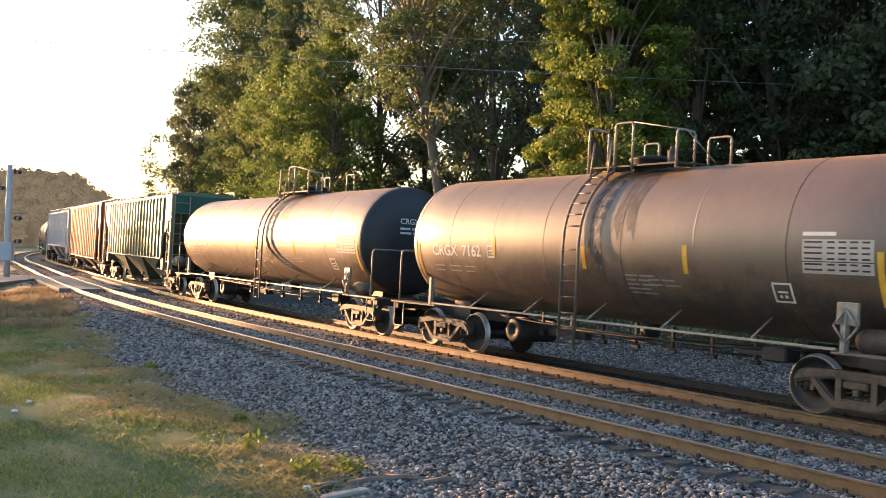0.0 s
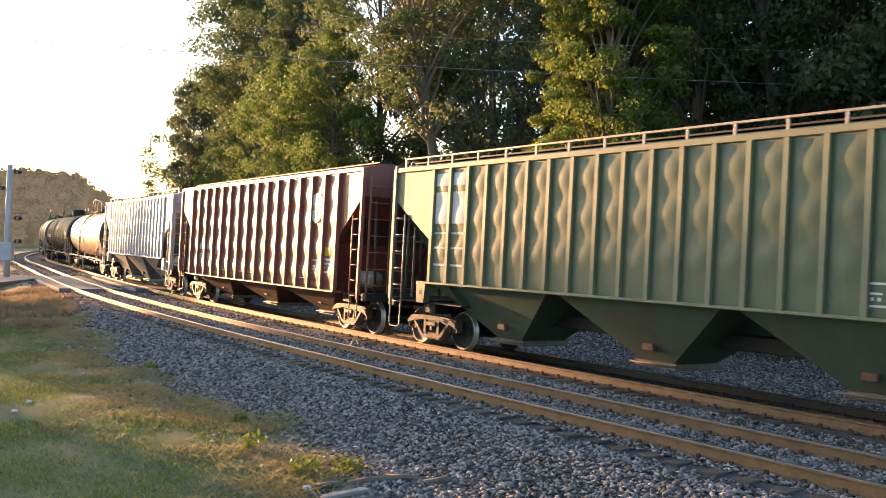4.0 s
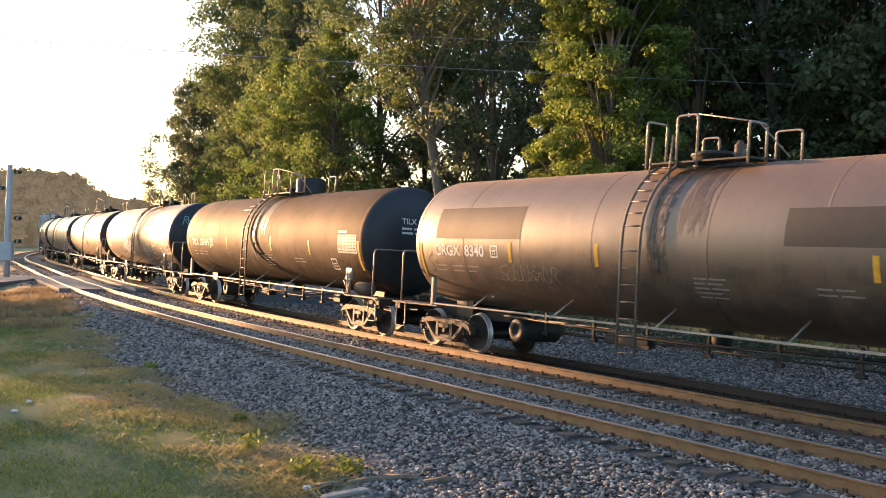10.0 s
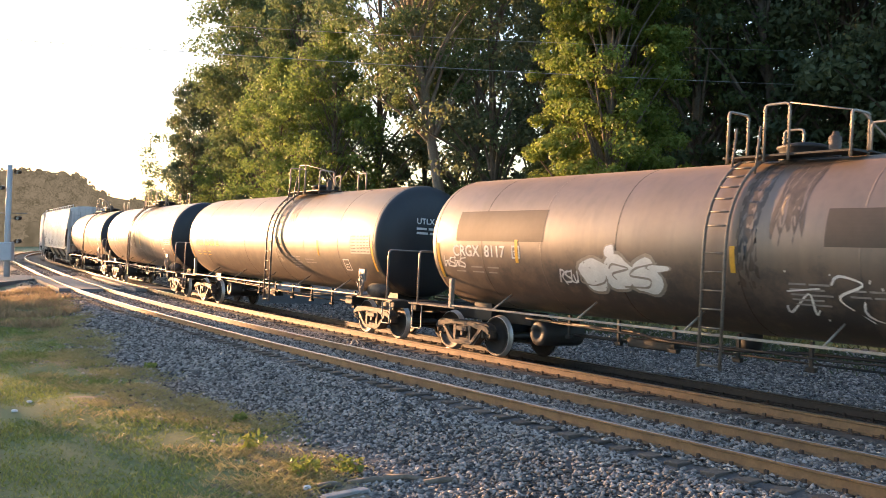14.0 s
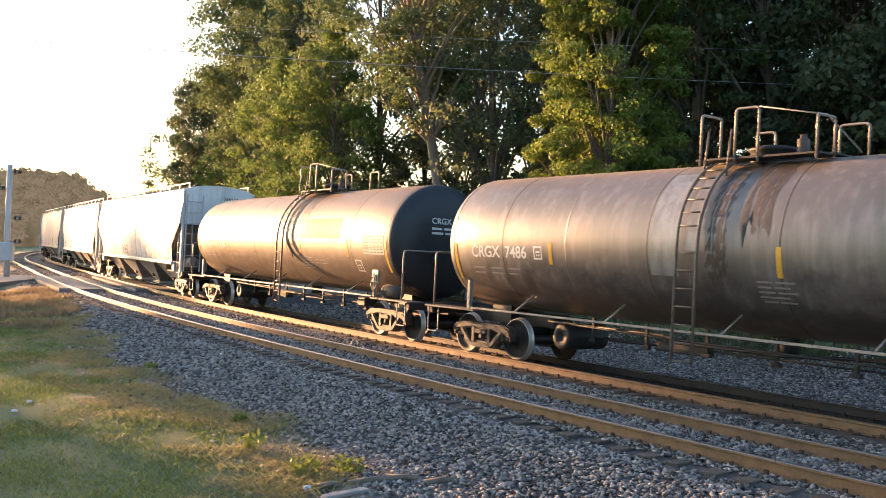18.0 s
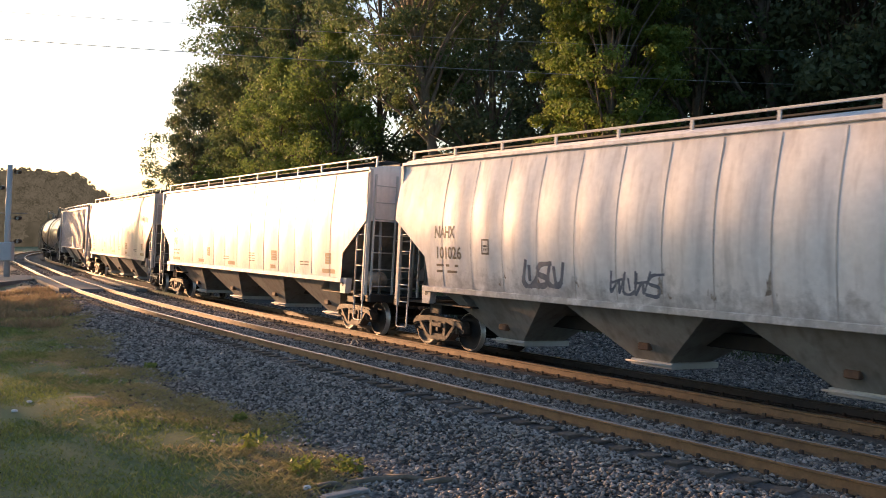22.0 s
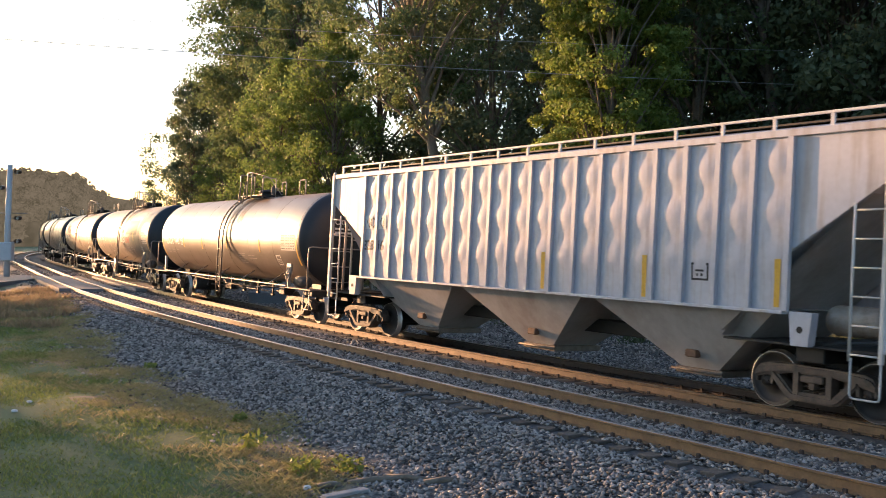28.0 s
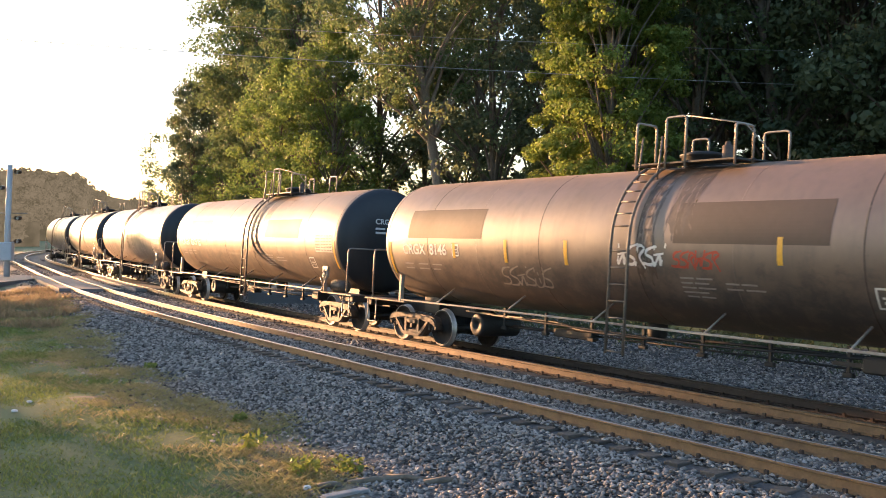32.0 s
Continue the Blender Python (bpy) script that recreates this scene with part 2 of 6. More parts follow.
# far rail and ties of the train's track, blackened for the same shadow
M_SHADERAIL = mat("shade_dark_rail", (0.045, 0.033, 0.025), 0.6, 0.1, (0.025, 0.02, 0.017), 4, 0.6, 0.15, 0.2, 30)
M_SHADETIE = mat("shade_dark_timber", (0.032, 0.027, 0.023), 0.85, 0.0, (0.06, 0.05, 0.04), 4, 0.6, 0.2, 0.5, 30, stretch=(4, 0.6, 4), per_object=0.25)
M_HEAD = mat("worn_rail_head", (0.4, 0.36, 0.32), 0.3, 1.0, (0.26, 0.21, 0.16), 6, 0.4, bump=0.02)
M_PLATE = mat("rusty_tie_plate", (0.05, 0.036, 0.028), 0.8, 0.0, (0.1, 0.055, 0.035), 6, 0.6)
M_ROAD = mat("worn_asphalt", (0.19, 0.185, 0.183), 0.85, 0.0, (0.13, 0.126, 0.124), 0.8, 0.6, 0.2, 0.4, 30)


EDGE_S = (-13, -5, -2.5, 0, 3.5, 8, 14, 25, 32, 60)
EDGE_U = (8.6, 8.1, 7.45, 7.55, 7.65, 7.6, 6.6, 5.4, 5.2, 6.0)


def verge(s):
    """How far from the line the gravel gives way to the verge."""
    return np.interp(s, EDGE_S, EDGE_U) + 0.22 * np.sin(s * 0.9) + 0.15 * np.sin(s * 2.3 + 1)


def ground_height(s, u):
    """Ballast crown under both tracks, a gravel shoulder on the near side, a ditch and a low bank behind."""
    z = np.interp(u, [-60, -30, -14, -9, -6, -3.2, -1.75, -1.3, 1.3, 1.9, 2.25, 4.6, 4.9, 5.4, 7.4, 9.0, 14, 60],
                  [1.2, 0.9, 0.25, -0.3, -0.62, -0.62, -0.31, -0.255, -0.13, -0.175, -0.145, -0.075, -0.125, -0.115, -0.33, -0.34, -0.24, -0.15])
    return z


def build_ground():
    def axis(edges):
        return np.unique(np.concatenate([np.arange(a, b, d) for a, b, d in edges]))
    # fine strip along the line, then rings out to the horizon
    ss = axis([(-120, -20, 4), (-20, 40, 1.0), (40, 140, 2.5), (140, 301, 8)])
    us = axis([(-60, -14, 4), (-14, -6, 1), (-6, 9, 0.4), (9, 20, 0.8), (20, 61, 4)])
    S, U = np.meshgrid(ss, us, indexing="ij")
    x, y, _ = on_line(S.ravel(), U.ravel())
    z = ground_height(S.ravel(), U.ravel())
    rng = np.random.default_rng(3)
    rough = np.where((U.ravel() > 7.5) | (U.ravel() < -5), 0.014, 0.010)
    z = z + rng.normal(0, 1, len(z)) * rough
    v = np.stack([x, y, z], 1)
    nu = len(us)
    i, j = np.meshgrid(np.arange(len(ss) - 1), np.arange(nu - 1), indexing="ij")
    a = (i * nu + j).ravel()
    q = np.stack([a, a + nu, a + nu + 1, a + 1], 1)[:, ::-1]
    # skirt to the horizon
    edge = [k * nu for k in range(len(ss))] + [(len(ss) - 1) * nu + k for k in range(1, nu)] + \
           [k * nu + nu - 1 for k in range(len(ss) - 2, -1, -1)] + [k for k in range(nu - 2, 0, -1)]
    c = v[edge].mean(0)
    d = v[edge] - c
    r = np.linalg.norm(d[:, :2], axis=1, keepdims=True)
    far = v[edge].copy()
    far[:, :2] += d[:, :2] / r * 2500
    far[:, 2] = 0.0
    n0 = len(v)
    v = np.vstack([v, far])
    ne = len(edge)
    sk = np.array([[edge[k], n0 + k, n0 + (k + 1) % ne, edge[(k + 1) % ne]] for k in range(ne)])[:, ::-1]
    me = fast_mesh("ground", v, np.vstack([q, sk]), M_GROUND, M_GRAVEL, M_SANDY, M_SHADEBED)
    um = (U[:-1, :-1] + U[1:, 1:]).ravel() / 2
    sm = (S[:-1, :-1] + S[1:, 1:]).ravel() / 2
    wob = 0.5 * np.sin(sm * 0.9) + 0.35 * np.sin(sm * 2.3 + 1)
    edge = verge(sm)
    gravel = ((um < edge) & (um > -9.3 + wob * 0.8)).astype(np.int32)
    gravel[(gravel == 0) & (um > 4) & (um < edge + 1.3 + wob * 0.6)] = 2
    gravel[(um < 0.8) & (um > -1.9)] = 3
    me.polygons.foreach_set("material_index", np.concatenate([gravel, np.zeros(ne, np.int32)]))
    me.polygons.foreach_set("use_smooth", np.ones(len(q) + ne, bool))
    g = new("ground", me)
    # faces point up
    if me.polygons[0].normal.z < 0:
        me.flip_normals()
    tagged(g, "grassy verge and grey gravel bed along the railway", "ground", kind="structure")


RAIL_PROFILE = [(-0.07, -0.186), (-0.07, -0.172), (-0.011, -0.155), (-0.01, -0.05), (-0.037, -0.038), (-0.037, -0.008), (-0.028, 0.0),
                (0.028, 0.0), (0.037, -0.008), (0.037, -0.038), (0.01, -0.05), (0.011, -0.155), (0.07, -0.172), (0.07, -0.186)]


def track_point(s, u, z, near):
    """A point of one of the tracks, leaned by its cant."""
    c = CANT_NEAR if near else CANT
    ox, oz = (NEAR_U, NEAR_Z) if near else (0.0, 0.0)
    uu, zz = u * math.cos(c) - z * math.sin(c) + ox, u * math.sin(c) + z * math.cos(c) + oz
    x, y, t = on_line(s, uu)
    return (float(x), float(y), float(zz))


def track_pose(s, u, z, near):
    x, y, z2 = track_point(s, u, z, near)
    t = float(np.interp(s, LINE_S, LINE_T))
    c = CANT_NEAR if near else CANT
    return Matrix.Translation((x, y, z2)) @ Matrix.Rotation(t, 4, "Z") @ Matrix.Rotation(c, 4, "X")


def build_track(near):
    label = "empty railway track on timber ties, rusty rail sides" if near else "railway track carrying the freight train, rusty rails"
    track = new("railway_track")
    tagged(track, label, "railway track", kind="structure")
    stations = np.concatenate([np.arange(-60, -14, 3.0), np.arange(-14, 60, 1.0), np.arange(60, 300, 2.5)])
    for side in (-1, 1):
        m = Mesh()
        secs = [[track_point(s, side * 0.755 + a, b, near) for a, b in RAIL_PROFILE] for s in stations]
        m.loft(secs, True, True, False)
        k = len(RAIL_PROFILE)
        m.mi = [1 if (i % k) in (5, 6, 7) else 0 for i in range((len(stations) - 1) * k)] + [0, 0]
        part("rail", m.data("rail", M_RAIL if near or side > 0 else M_SHADERAIL, M_HEAD), track)
    rng = random.Random(5 if near else 6)
    ties = [once(("tie", k, near), lambda k=k: Mesh().box(-0.115 - 0.006 * k, 0.115, -1.3 + 0.03 * k, 1.3, -0.40, -0.192, 0, 0.012).data("tie", M_TIE if near else M_SHADETIE)) for k in range(3)]
    far = Mesh()
    s = -16.0
    i = 0
    while s < 150:
        p = track_pose(s + rng.uniform(-0.03, 0.03), rng.uniform(-0.05, 0.05), rng.uniform(-0.008, 0.006), near) @ Matrix.Rotation(rng.uniform(-0.02, 0.02), 4, "Z")
        if s < 95:
            part("tie", ties[i % 3], track, at=p)
        else:
            far.add([p @ Vector(q) for q in ((-.11, -1.3, -.192), (.11, -1.3, -.192), (.11, 1.3, -.192), (-.11, 1.3, -.192))], [(0, 1, 2, 3)])
        s += 0.5
        i += 1
    part("far_ties", far.data("far_ties", M_TIE), track)
    # plates, spikes and rail anchors
    m = Mesh()
    s = -16.0
    while s < 70:
        for side in (-1, 1):
            p = track_pose(s, side * 0.755, 0, near)
            for bx in ((-.1, .1, -.18, .18, -.192, -.178), (-.03, .02, .072, .11, -.19, -.125), (-.04, .01, -.11, -.072, -.19, -.13),
                       (.13, .155, -.09, .09, -.205, -.165), (-.155, -.13, -.085, .095, -.205, -.165)):
                a = [p @ Vector((x, y, z)) for x in bx[:2] for y in bx[2:4] for z in bx[4:]]
                m.add(a, [(0, 1, 3, 2), (4, 6, 7, 5), (0, 4, 5, 1), (2, 3, 7, 6), (1, 5, 7, 3)])
        s += 0.5
    ob = part("tie_plates", m.data("tie_plates", M_PLATE), track)
    tagged(ob, kind="stuff")


def scatter_stones():
    """Loose ballast, dense where the camera is near."""
    rng = np.random.default_rng(8)
    base = np.array([(1, 0, 0), (-1, 0, 0), (0, 1, 0), (0, -1, 0), (0, 0, 1), (0, 0, -1)], float)
    tri = np.array([(0, 2, 4), (2, 1, 4), (1, 3, 4), (3, 0, 4), (2, 0, 5), (1, 2, 5), (3, 1, 5), (0, 3, 5)])
    ss, uu, rr = [], [], []
    for s0, s1, dens, r in ((-13, 4, 400, 0.034), (4, 14, 230, 0.044), (14, 30, 110, 0.054), (30, 60, 28, 0.055)):
        for u0, u1 in ((4.85, 9.6), (1.35, 2.2), (2.45, 4.65), (-9.6, -1.75)):
            k = int((s1 - s0) * (u1 - u0) * dens * (0.45 if u1 < 0 else 1))
            ss.append(rng.uniform(s0, s1, k)), uu.append(rng.uniform(u0, u1, k)), rr.append(rng.uniform(0.6, 1.5, k) * r)
    s, u, r = map(np.concatenate, (ss, uu, rr))
    keep = u < verge(s) + np.where(rng.random(len(s)) < 0.12, rng.uniform(0, 1.8, len(s)), rng.normal(0, 0.3, len(s)))
    s, u, r = s[keep], u[keep], r[keep]
    x, y, _ = on_line(s, u)
    z = ground_height(s, u) + r * 0.35
    n = len(s)
    sh = base[None] * rng.uniform(0.6, 1.25, (n, 6, 1)) + rng.normal(0, 0.22, (n, 6, 3))
    a = rng.uniform(0, 2 * np.pi, n)
    c, d = np.cos(a)[:, None], np.sin(a)[:, None]
    vx, vy = sh[..., 0] * c - sh[..., 1] * d, sh[..., 0] * d + sh[..., 1] * c
    v = np.stack([vx * r[:, None] + x[:, None], vy * r[:, None] + y[:, None], sh[..., 2] * r[:, None] * 0.62 + z[:, None]], 2).reshape(-1, 3)
    f = (tri[None] + 6 * np.arange(n)[:, None, None]).reshape(-1, 3)
    ob = new("ballast_stones", fast_mesh("ballast_stones", v, f, M_STONE))
    tagged(ob, "loose grey crushed stone ballast beside the rails", "ballast", kind="stuff")


def blades(name, label, s, u, h, width, mats, lean, seed):
    rng = np.random.default_rng(seed)
    x, y, _ = on_line(s, u)
    z = ground_height(s, u) - 0.01
    n = len(s)
    a = rng.uniform(0, 2 * np.pi, n)
    dx, dy = np.cos(a) * width, np.sin(a) * width
    lx, ly = rng.normal(0, lean, n) * h, rng.normal(0, lean, n) * h
    p0 = np.stack([x - dx, y - dy, z], 1)
    p1 = np.stack([x + dx, y + dy, z], 1)
    p2 = np.stack([x + lx * 0.5 + dx * 0.7, y + ly * 0.5 + dy * 0.7, z + h * 0.6], 1)
    p3 = np.stack([x + lx * 1.2, y + ly * 1.2, z + h], 1)
    v = np.stack([p0, p1, p2, p3], 1).reshape(-1, 3)
    f = (np.array([[0, 1, 2], [0, 2, 3]])[None] + 4 * np.arange(n)[:, None, None]).reshape(-1, 3)
    ob = new(name, fast_mesh(name, v, f, *mats))
    tagged(ob, label, "grass", kind="stuff")


def build_grass():
    rng = np.random.default_rng(11)
    green = leaf_mat("green_grass", (0.145, 0.205, 0.055), (0.23, 0.255, 0.08), 0.4)
    # weed leaves made dark to carry the train's shade
    rank = leaf_mat("shade_dark_weed_leaves", (0.05, 0.075, 0.03), (0.08, 0.1, 0.04), 0.3)
    straw = leaf_mat("dry_grass", (0.4, 0.325, 0.17), (0.25, 0.24, 0.1), 0.4)
    russet = leaf_mat("russet_grass", (0.36, 0.245, 0.15), (0.27, 0.225, 0.12), 0.4)

    def patches(s, u, size, seed):
        """Slow uneven cover between 0 and 1."""
        g = np.random.default_rng(seed).uniform(0, 6.28, 8)
        w = sum(np.sin((s * math.cos(k * 2.1) + u * math.sin(k * 2.1)) / size * (1 + 0.37 * k) + g[k]) for k in range(5))
        return np.clip(0.5 + w / 4.4, 0, 1)

    # mown green grass on the verge, sparse and patchy towards the gravel
    k = 420000
    s, u = rng.uniform(-13, 44, k), rng.uniform(5.5, 20, k)
    d = u - verge(s)
    cover = np.clip((d - 0.15) / 1.7, 0, 1) + 0.4 * (d > 0.1) * (patches(s, u, 0.5, 1) > 0.72)
    keep = (rng.random(k) < cover) & (rng.random(k) < np.interp(s, [-13, 8, 25, 44], [1, 0.8, 0.4, 0.22])) & ((s < 21) | (u > 10))
    s, u = s[keep], u[keep]
    h = rng.uniform(0.025, 0.065, len(s)) * (0.6 + 0.8 * patches(s, u, 0.8, 2))
    blades("green_grass", "short green mown grass on the verge", s, u, h, 0.0055 + 0.0006 * (s + 13), (green,), 0.6, 1)
    # low straw tufts between the grass and the gravel
    n = 1050
    cs = rng.uniform(-12, 30, n)
    cu = verge(cs) + rng.gamma(1.5, 0.62, n) - 0.1
    ok = patches(cs, cu, 0.7, 3) > 0.36
    cs, cu = cs[ok], cu[ok]
    m = np.where(rng.random(len(cs)) < 0.18, 200, 75)
    s = np.repeat(cs, m) + rng.normal(0, 0.2, m.sum())
    u = np.repeat(cu, m) + rng.normal(0, 0.17, m.sum())
    blades("dry_grass", "dry straw-coloured grass tufts at the gravel's edge", s, u, rng.uniform(0.02, 0.1, len(s)), 0.0055, (straw,), 0.75, 2)
    # rank weeds on the far side, seen under the cars, their leaves darkened for shade
    cs, cu = rng.uniform(-25, 70, 1500), -7.4 - rng.gamma(1.5, 1.7, 1500)
    s = np.repeat(cs, 28) + rng.normal(0, 0.25, 42000)
    u = np.repeat(cu, 28) + rng.normal(0, 0.25, 42000)
    blades("rank_weeds", "rank green weeds behind the far track", s, u, rng.uniform(0.06, 0.2, len(s)), 0.025, (rank,), 0.6, 4)
    # taller reddish-brown grass by the crossing
    k = 26000
    s, u = rng.uniform(16, 34, k), rng.uniform(5, 11.5, k)
    keep = (u > verge(s) + 0.1) & (patches(s, u, 1.0, 5) > np.interp(s, [16, 23], [0.75, 0.3]))
    s, u = s[keep], u[keep]
    blades("tall_grass", "tall sunlit reddish dry grass near the crossing", s, u, rng.uniform(0.08, 0.3, len(s)), 0.016, (russet,), 0.4, 3)


build_ground()
build_track(True)
build_track(False)
scatter_stones()
build_grass()


def build_crossing():
    """The road that crosses both tracks, with panels between the rails."""
    road = new("road")
    tagged(road, "grey asphalt road across the tracks at a grade crossing", "road", kind="structure")
    y0, y1 = 45.3, 59.0
    m = Mesh()
    for x0, x1 in ((-140, -24.2), (-9.5, 30)):
        zl = 0.0 if x0 < -50 else -0.06
        m.box(x0, x1, y0, y1, -0.9, zl, 0, 0.02)
    part("carriageway", m.data("carriageway", M_ROAD), road)
    for near in (True, False):
        for a, b in ((-1.45, -0.84), (-0.66, 0.66), (0.84, 1.4)):
            for k in range(6):
                s0 = 31.4 + k * 2.45
                secs = []
                for s in (s0, s0 + 1.2, s0 + 2.43):
                    secs.append([track_point(s, a, -0.05, near), track_point(s, b, -0.05, near), track_point(s, b, -0.3, near), track_point(s, a, -0.3, near)])
                part("crossing_panel", Mesh().loft(secs).data("crossing_panel", M_ROAD), road)
    return road


build_crossing()


def build_verge_clutter():
    """Dead branches, scraps and weeds where the grass meets the gravel."""
    wood = mat("dead_wood", (0.2, 0.16, 0.12), 0.9, 0.0, (0.1, 0.08, 0.06), 9, 0.6)
    scrap = mat("pale_litter", (0.7, 0.7, 0.68), 0.7, 0.0, (0.5, 0.5, 0.48), 9, 0.4)
    weed = leaf_mat("weed_leaves", (0.15, 0.2, 0.045), (0.24, 0.27, 0.07), 0.4)
    def ground_at(x, y):
        s, u = line_coords(np.array([x]), np.array([y]))
        return float(ground_height(s, u)[0])
    for x, y, a, n in ((-1.15, 11.45, 0.35, 0.75), (-0.72, 11.75, -0.2, 0.6), (-1.5, 11.3, 0.1, 0.3), (-0.2, 11.5, 0.3, 0.5)):
        b = new("dead_branch", Mesh().tube([(0, 0, 0.02), (n * 0.5 * math.cos(a), n * 0.5 * math.sin(a), 0.05), (n * math.cos(a), n * math.sin(a), 0.03)], [0.045, 0.04, 0.022], 7).data("dead_branch", wood))
        b.location = (x, y, ground_at(x, y))
        tagged(b, "short dead branch lying at the gravel's edge", "branch", "dead branches")
    board = new("plank", Mesh().box(-0.3, 0.3, -0.06, 0.06, 0, 0.045, 0, 0.008).data("plank", mat("weathered_plank", (0.33, 0.32, 0.31), 0.85, 0.0, (0.2, 0.19, 0.18), 6, 0.6, stretch=(0.5, 6, 6))))
    board.matrix_basis = pose(-1.12, 10.95, ground_at(-1.12, 10.95) + 0.02, 2, 0, 38)
    tagged(board, "short weathered grey plank lying at the gravel's edge", "plank")
    for x, y in ((-7.35, 16.5), (-7.2, 15.6), (-1.62, 11.2)):
        l = new("litter", Mesh().box(-0.05, 0.05, -0.035, 0.035, 0, 0.05, 0, 0.015).data("litter", scrap))
        l.matrix_basis = pose(x, y, ground_at(x, y) + 0.015, 10, 5, 40)
        tagged(l, "small pale scrap of litter on the grass", "litter", "litter")
    rng = np.random.default_rng(9)
    for x, y, r in ((-2.7, 13.3, 0.2), (-6.6, 21.0, 0.13), (-1.75, 11.9, 0.22), (-3.3, 15.2, 0.12), (-1.2, 12.0, 0.2)):
        n = 90
        a, t = rng.uniform(0, 6.28, n), rng.random(n) ** 0.6 * r
        h = rng.uniform(0.04, 0.22, n) * (r / 0.2)
        c = np.stack([np.cos(a) * t, np.sin(a) * t, h], 1)
        d = rng.normal(0, 1, (n, 3)) * 0.03
        e = rng.normal(0, 1, (n, 3)) * 0.018
        v = np.stack([c - d, c - e, c + d, c + e], 1).reshape(-1, 3)
        w = new("weed", fast_mesh("weed", v, np.arange(4 * n).reshape(-1, 4), weed))
        w.location = (x, y, ground_at(x, y))
        tagged(w, "low bright green weed at the gravel's edge", "weed", "weeds")


build_verge_clutter()


# ---- trees ----
M_BARK = mat("grey_brown_bark", (0.16, 0.13, 0.1), 0.9, 0.0, (0.08, 0.065, 0.05), 3, 0.7, 0.25, 0.8, 14, stretch=(3, 3, 0.5))
M_PALEBARK = mat("pale_bark", (0.3, 0.25, 0.2), 0.85, 0.0, (0.16, 0.13, 0.1), 3, 0.6, 0.2, 0.6, 14, stretch=(3, 3, 0.5))
LEAF_MID = leaf_mat("mid_green_leaves", (0.11, 0.168, 0.07), (0.185, 0.225, 0.092), 0.5)
LEAF_DARK = leaf_mat("dark_green_leaves", (0.125, 0.165, 0.095), (0.19, 0.22, 0.11), 0.5)
LEAF_GOLD = leaf_mat("yellow_green_leaves", (0.15, 0.22, 0.042), (0.26, 0.31, 0.075), 0.5)
# lighter leaf copy for the sunlit young trees, sunlight put into the colour
LEAF_LIT = leaf_mat("sunlit_tint_leaves", (0.145, 0.225, 0.055), (0.24, 0.3, 0.085), 0.5)
LEAF_PINE = leaf_mat("pine_needles", (0.09, 0.13, 0.08), (0.14, 0.17, 0.085), 0.45)


def tree_meshes(key, height, spread, base, trunk_r, leaf, clumps, per, bark, leaves, seed, lean=0.03, flat=0.6):
    """Trunk with limbs, and a crown of leaf clumps round the limbs' ends."""
    rng = np.random.default_rng(seed)
    m = Mesh()
    pts, rad = [], []
    bx, by = rng.normal(0, lean, 2)
    for i in range(9):
        f = i / 8
        pts.append((bx * f * height + 0.12 * math.sin(f * 5 + seed), by * f * height + 0.12 * math.cos(f * 4 + seed), -0.3 + f * height * 0.93))
        rad.append(trunk_r * (1 - 0.86 * f) * (1.35 if i == 0 else 1))
    m.tube(pts, rad, 9)
    centres, sizes = [], []
    for k in range(clumps):
        f = base + (1 - base) * (k + rng.random()) / clumps
        prof = math.sin(min(1.0, (f - base) / (1 - base) * 0.86 + 0.14) * math.pi) ** 0.7
        ang = k * 2.4 + rng.normal(0, 0.5)
        r = spread * prof * rng.uniform(0.35, 1.08)
        c = np.array(pts[0]) * 0 + np.array([bx * f * height + math.cos(ang) * r, by * f * height + math.sin(ang) * r, f * height + rng.normal(0, 0.35)])
        centres.append(c)
        sizes.append(rng.uniform(0.55, 1.15) * spread * 0.3)
        if k % 2 == 0:
            f0 = max(base * 0.85, f - 0.12 - 0.05 * rng.random())
            j = f0 * 8
            a = np.array(pts[int(j)]) * (1 - j % 1) + np.array(pts[min(8, int(j) + 1)]) * (j % 1)
            mid = (a + c) / 2 + np.array([0, 0, 0.12 * r])
            r0 = trunk_r * (1 - 0.86 * f0) * 0.5
            m.tube([a, mid, c], [r0, r0 * 0.6, r0 * 0.2], 5, caps=False)
    trunk = m.data(key + "_trunk", bark)
    n = clumps * per
    C = np.repeat(np.array(centres), per, 0)
    R = np.repeat(np.array(sizes), per)
    d = rng.normal(0, 1, (n, 3))
    d /= np.linalg.norm(d, axis=1, keepdims=True)
    P = C + d * (R * rng.random(n) ** 0.45)[:, None] * np.array([1, 1, flat])
    nor = d + rng.normal(0, 0.7, (n, 3)) + np.array([0, 0, 0.4])
    nor /= np.linalg.norm(nor, axis=1, keepdims=True)
    a = np.cross(nor, rng.normal(0, 1, (n, 3)))
    a /= np.linalg.norm(a, axis=1, keepdims=True)
    b = np.cross(nor, a)
    L = leaf * rng.uniform(0.6, 1.3, n)[:, None]
    fold = nor * L * 0.25
    v = np.stack([P - a * L, P - b * L * 0.55 + fold, P + a * L, P + b * L * 0.55 + fold], 1).reshape(-1, 3)
    crown = fast_mesh(key + "_crown", v, np.arange(n * 4).reshape(-1, 4), leaves)
    return trunk, crown


def plant(meshes, x, y, z, turn, scale, label, group):
    t = new("tree")
    t.matrix_basis = pose(x, y, z, 0, 0, turn) @ Matrix.Scale(scale, 4)
    tagged(t, label, "tree", group)
    part("trunk", meshes[0], t)
    part("crown", meshes[1], t)
    return t


def at_view(px, depth):
    return (px - 784) / 1641 * depth, depth


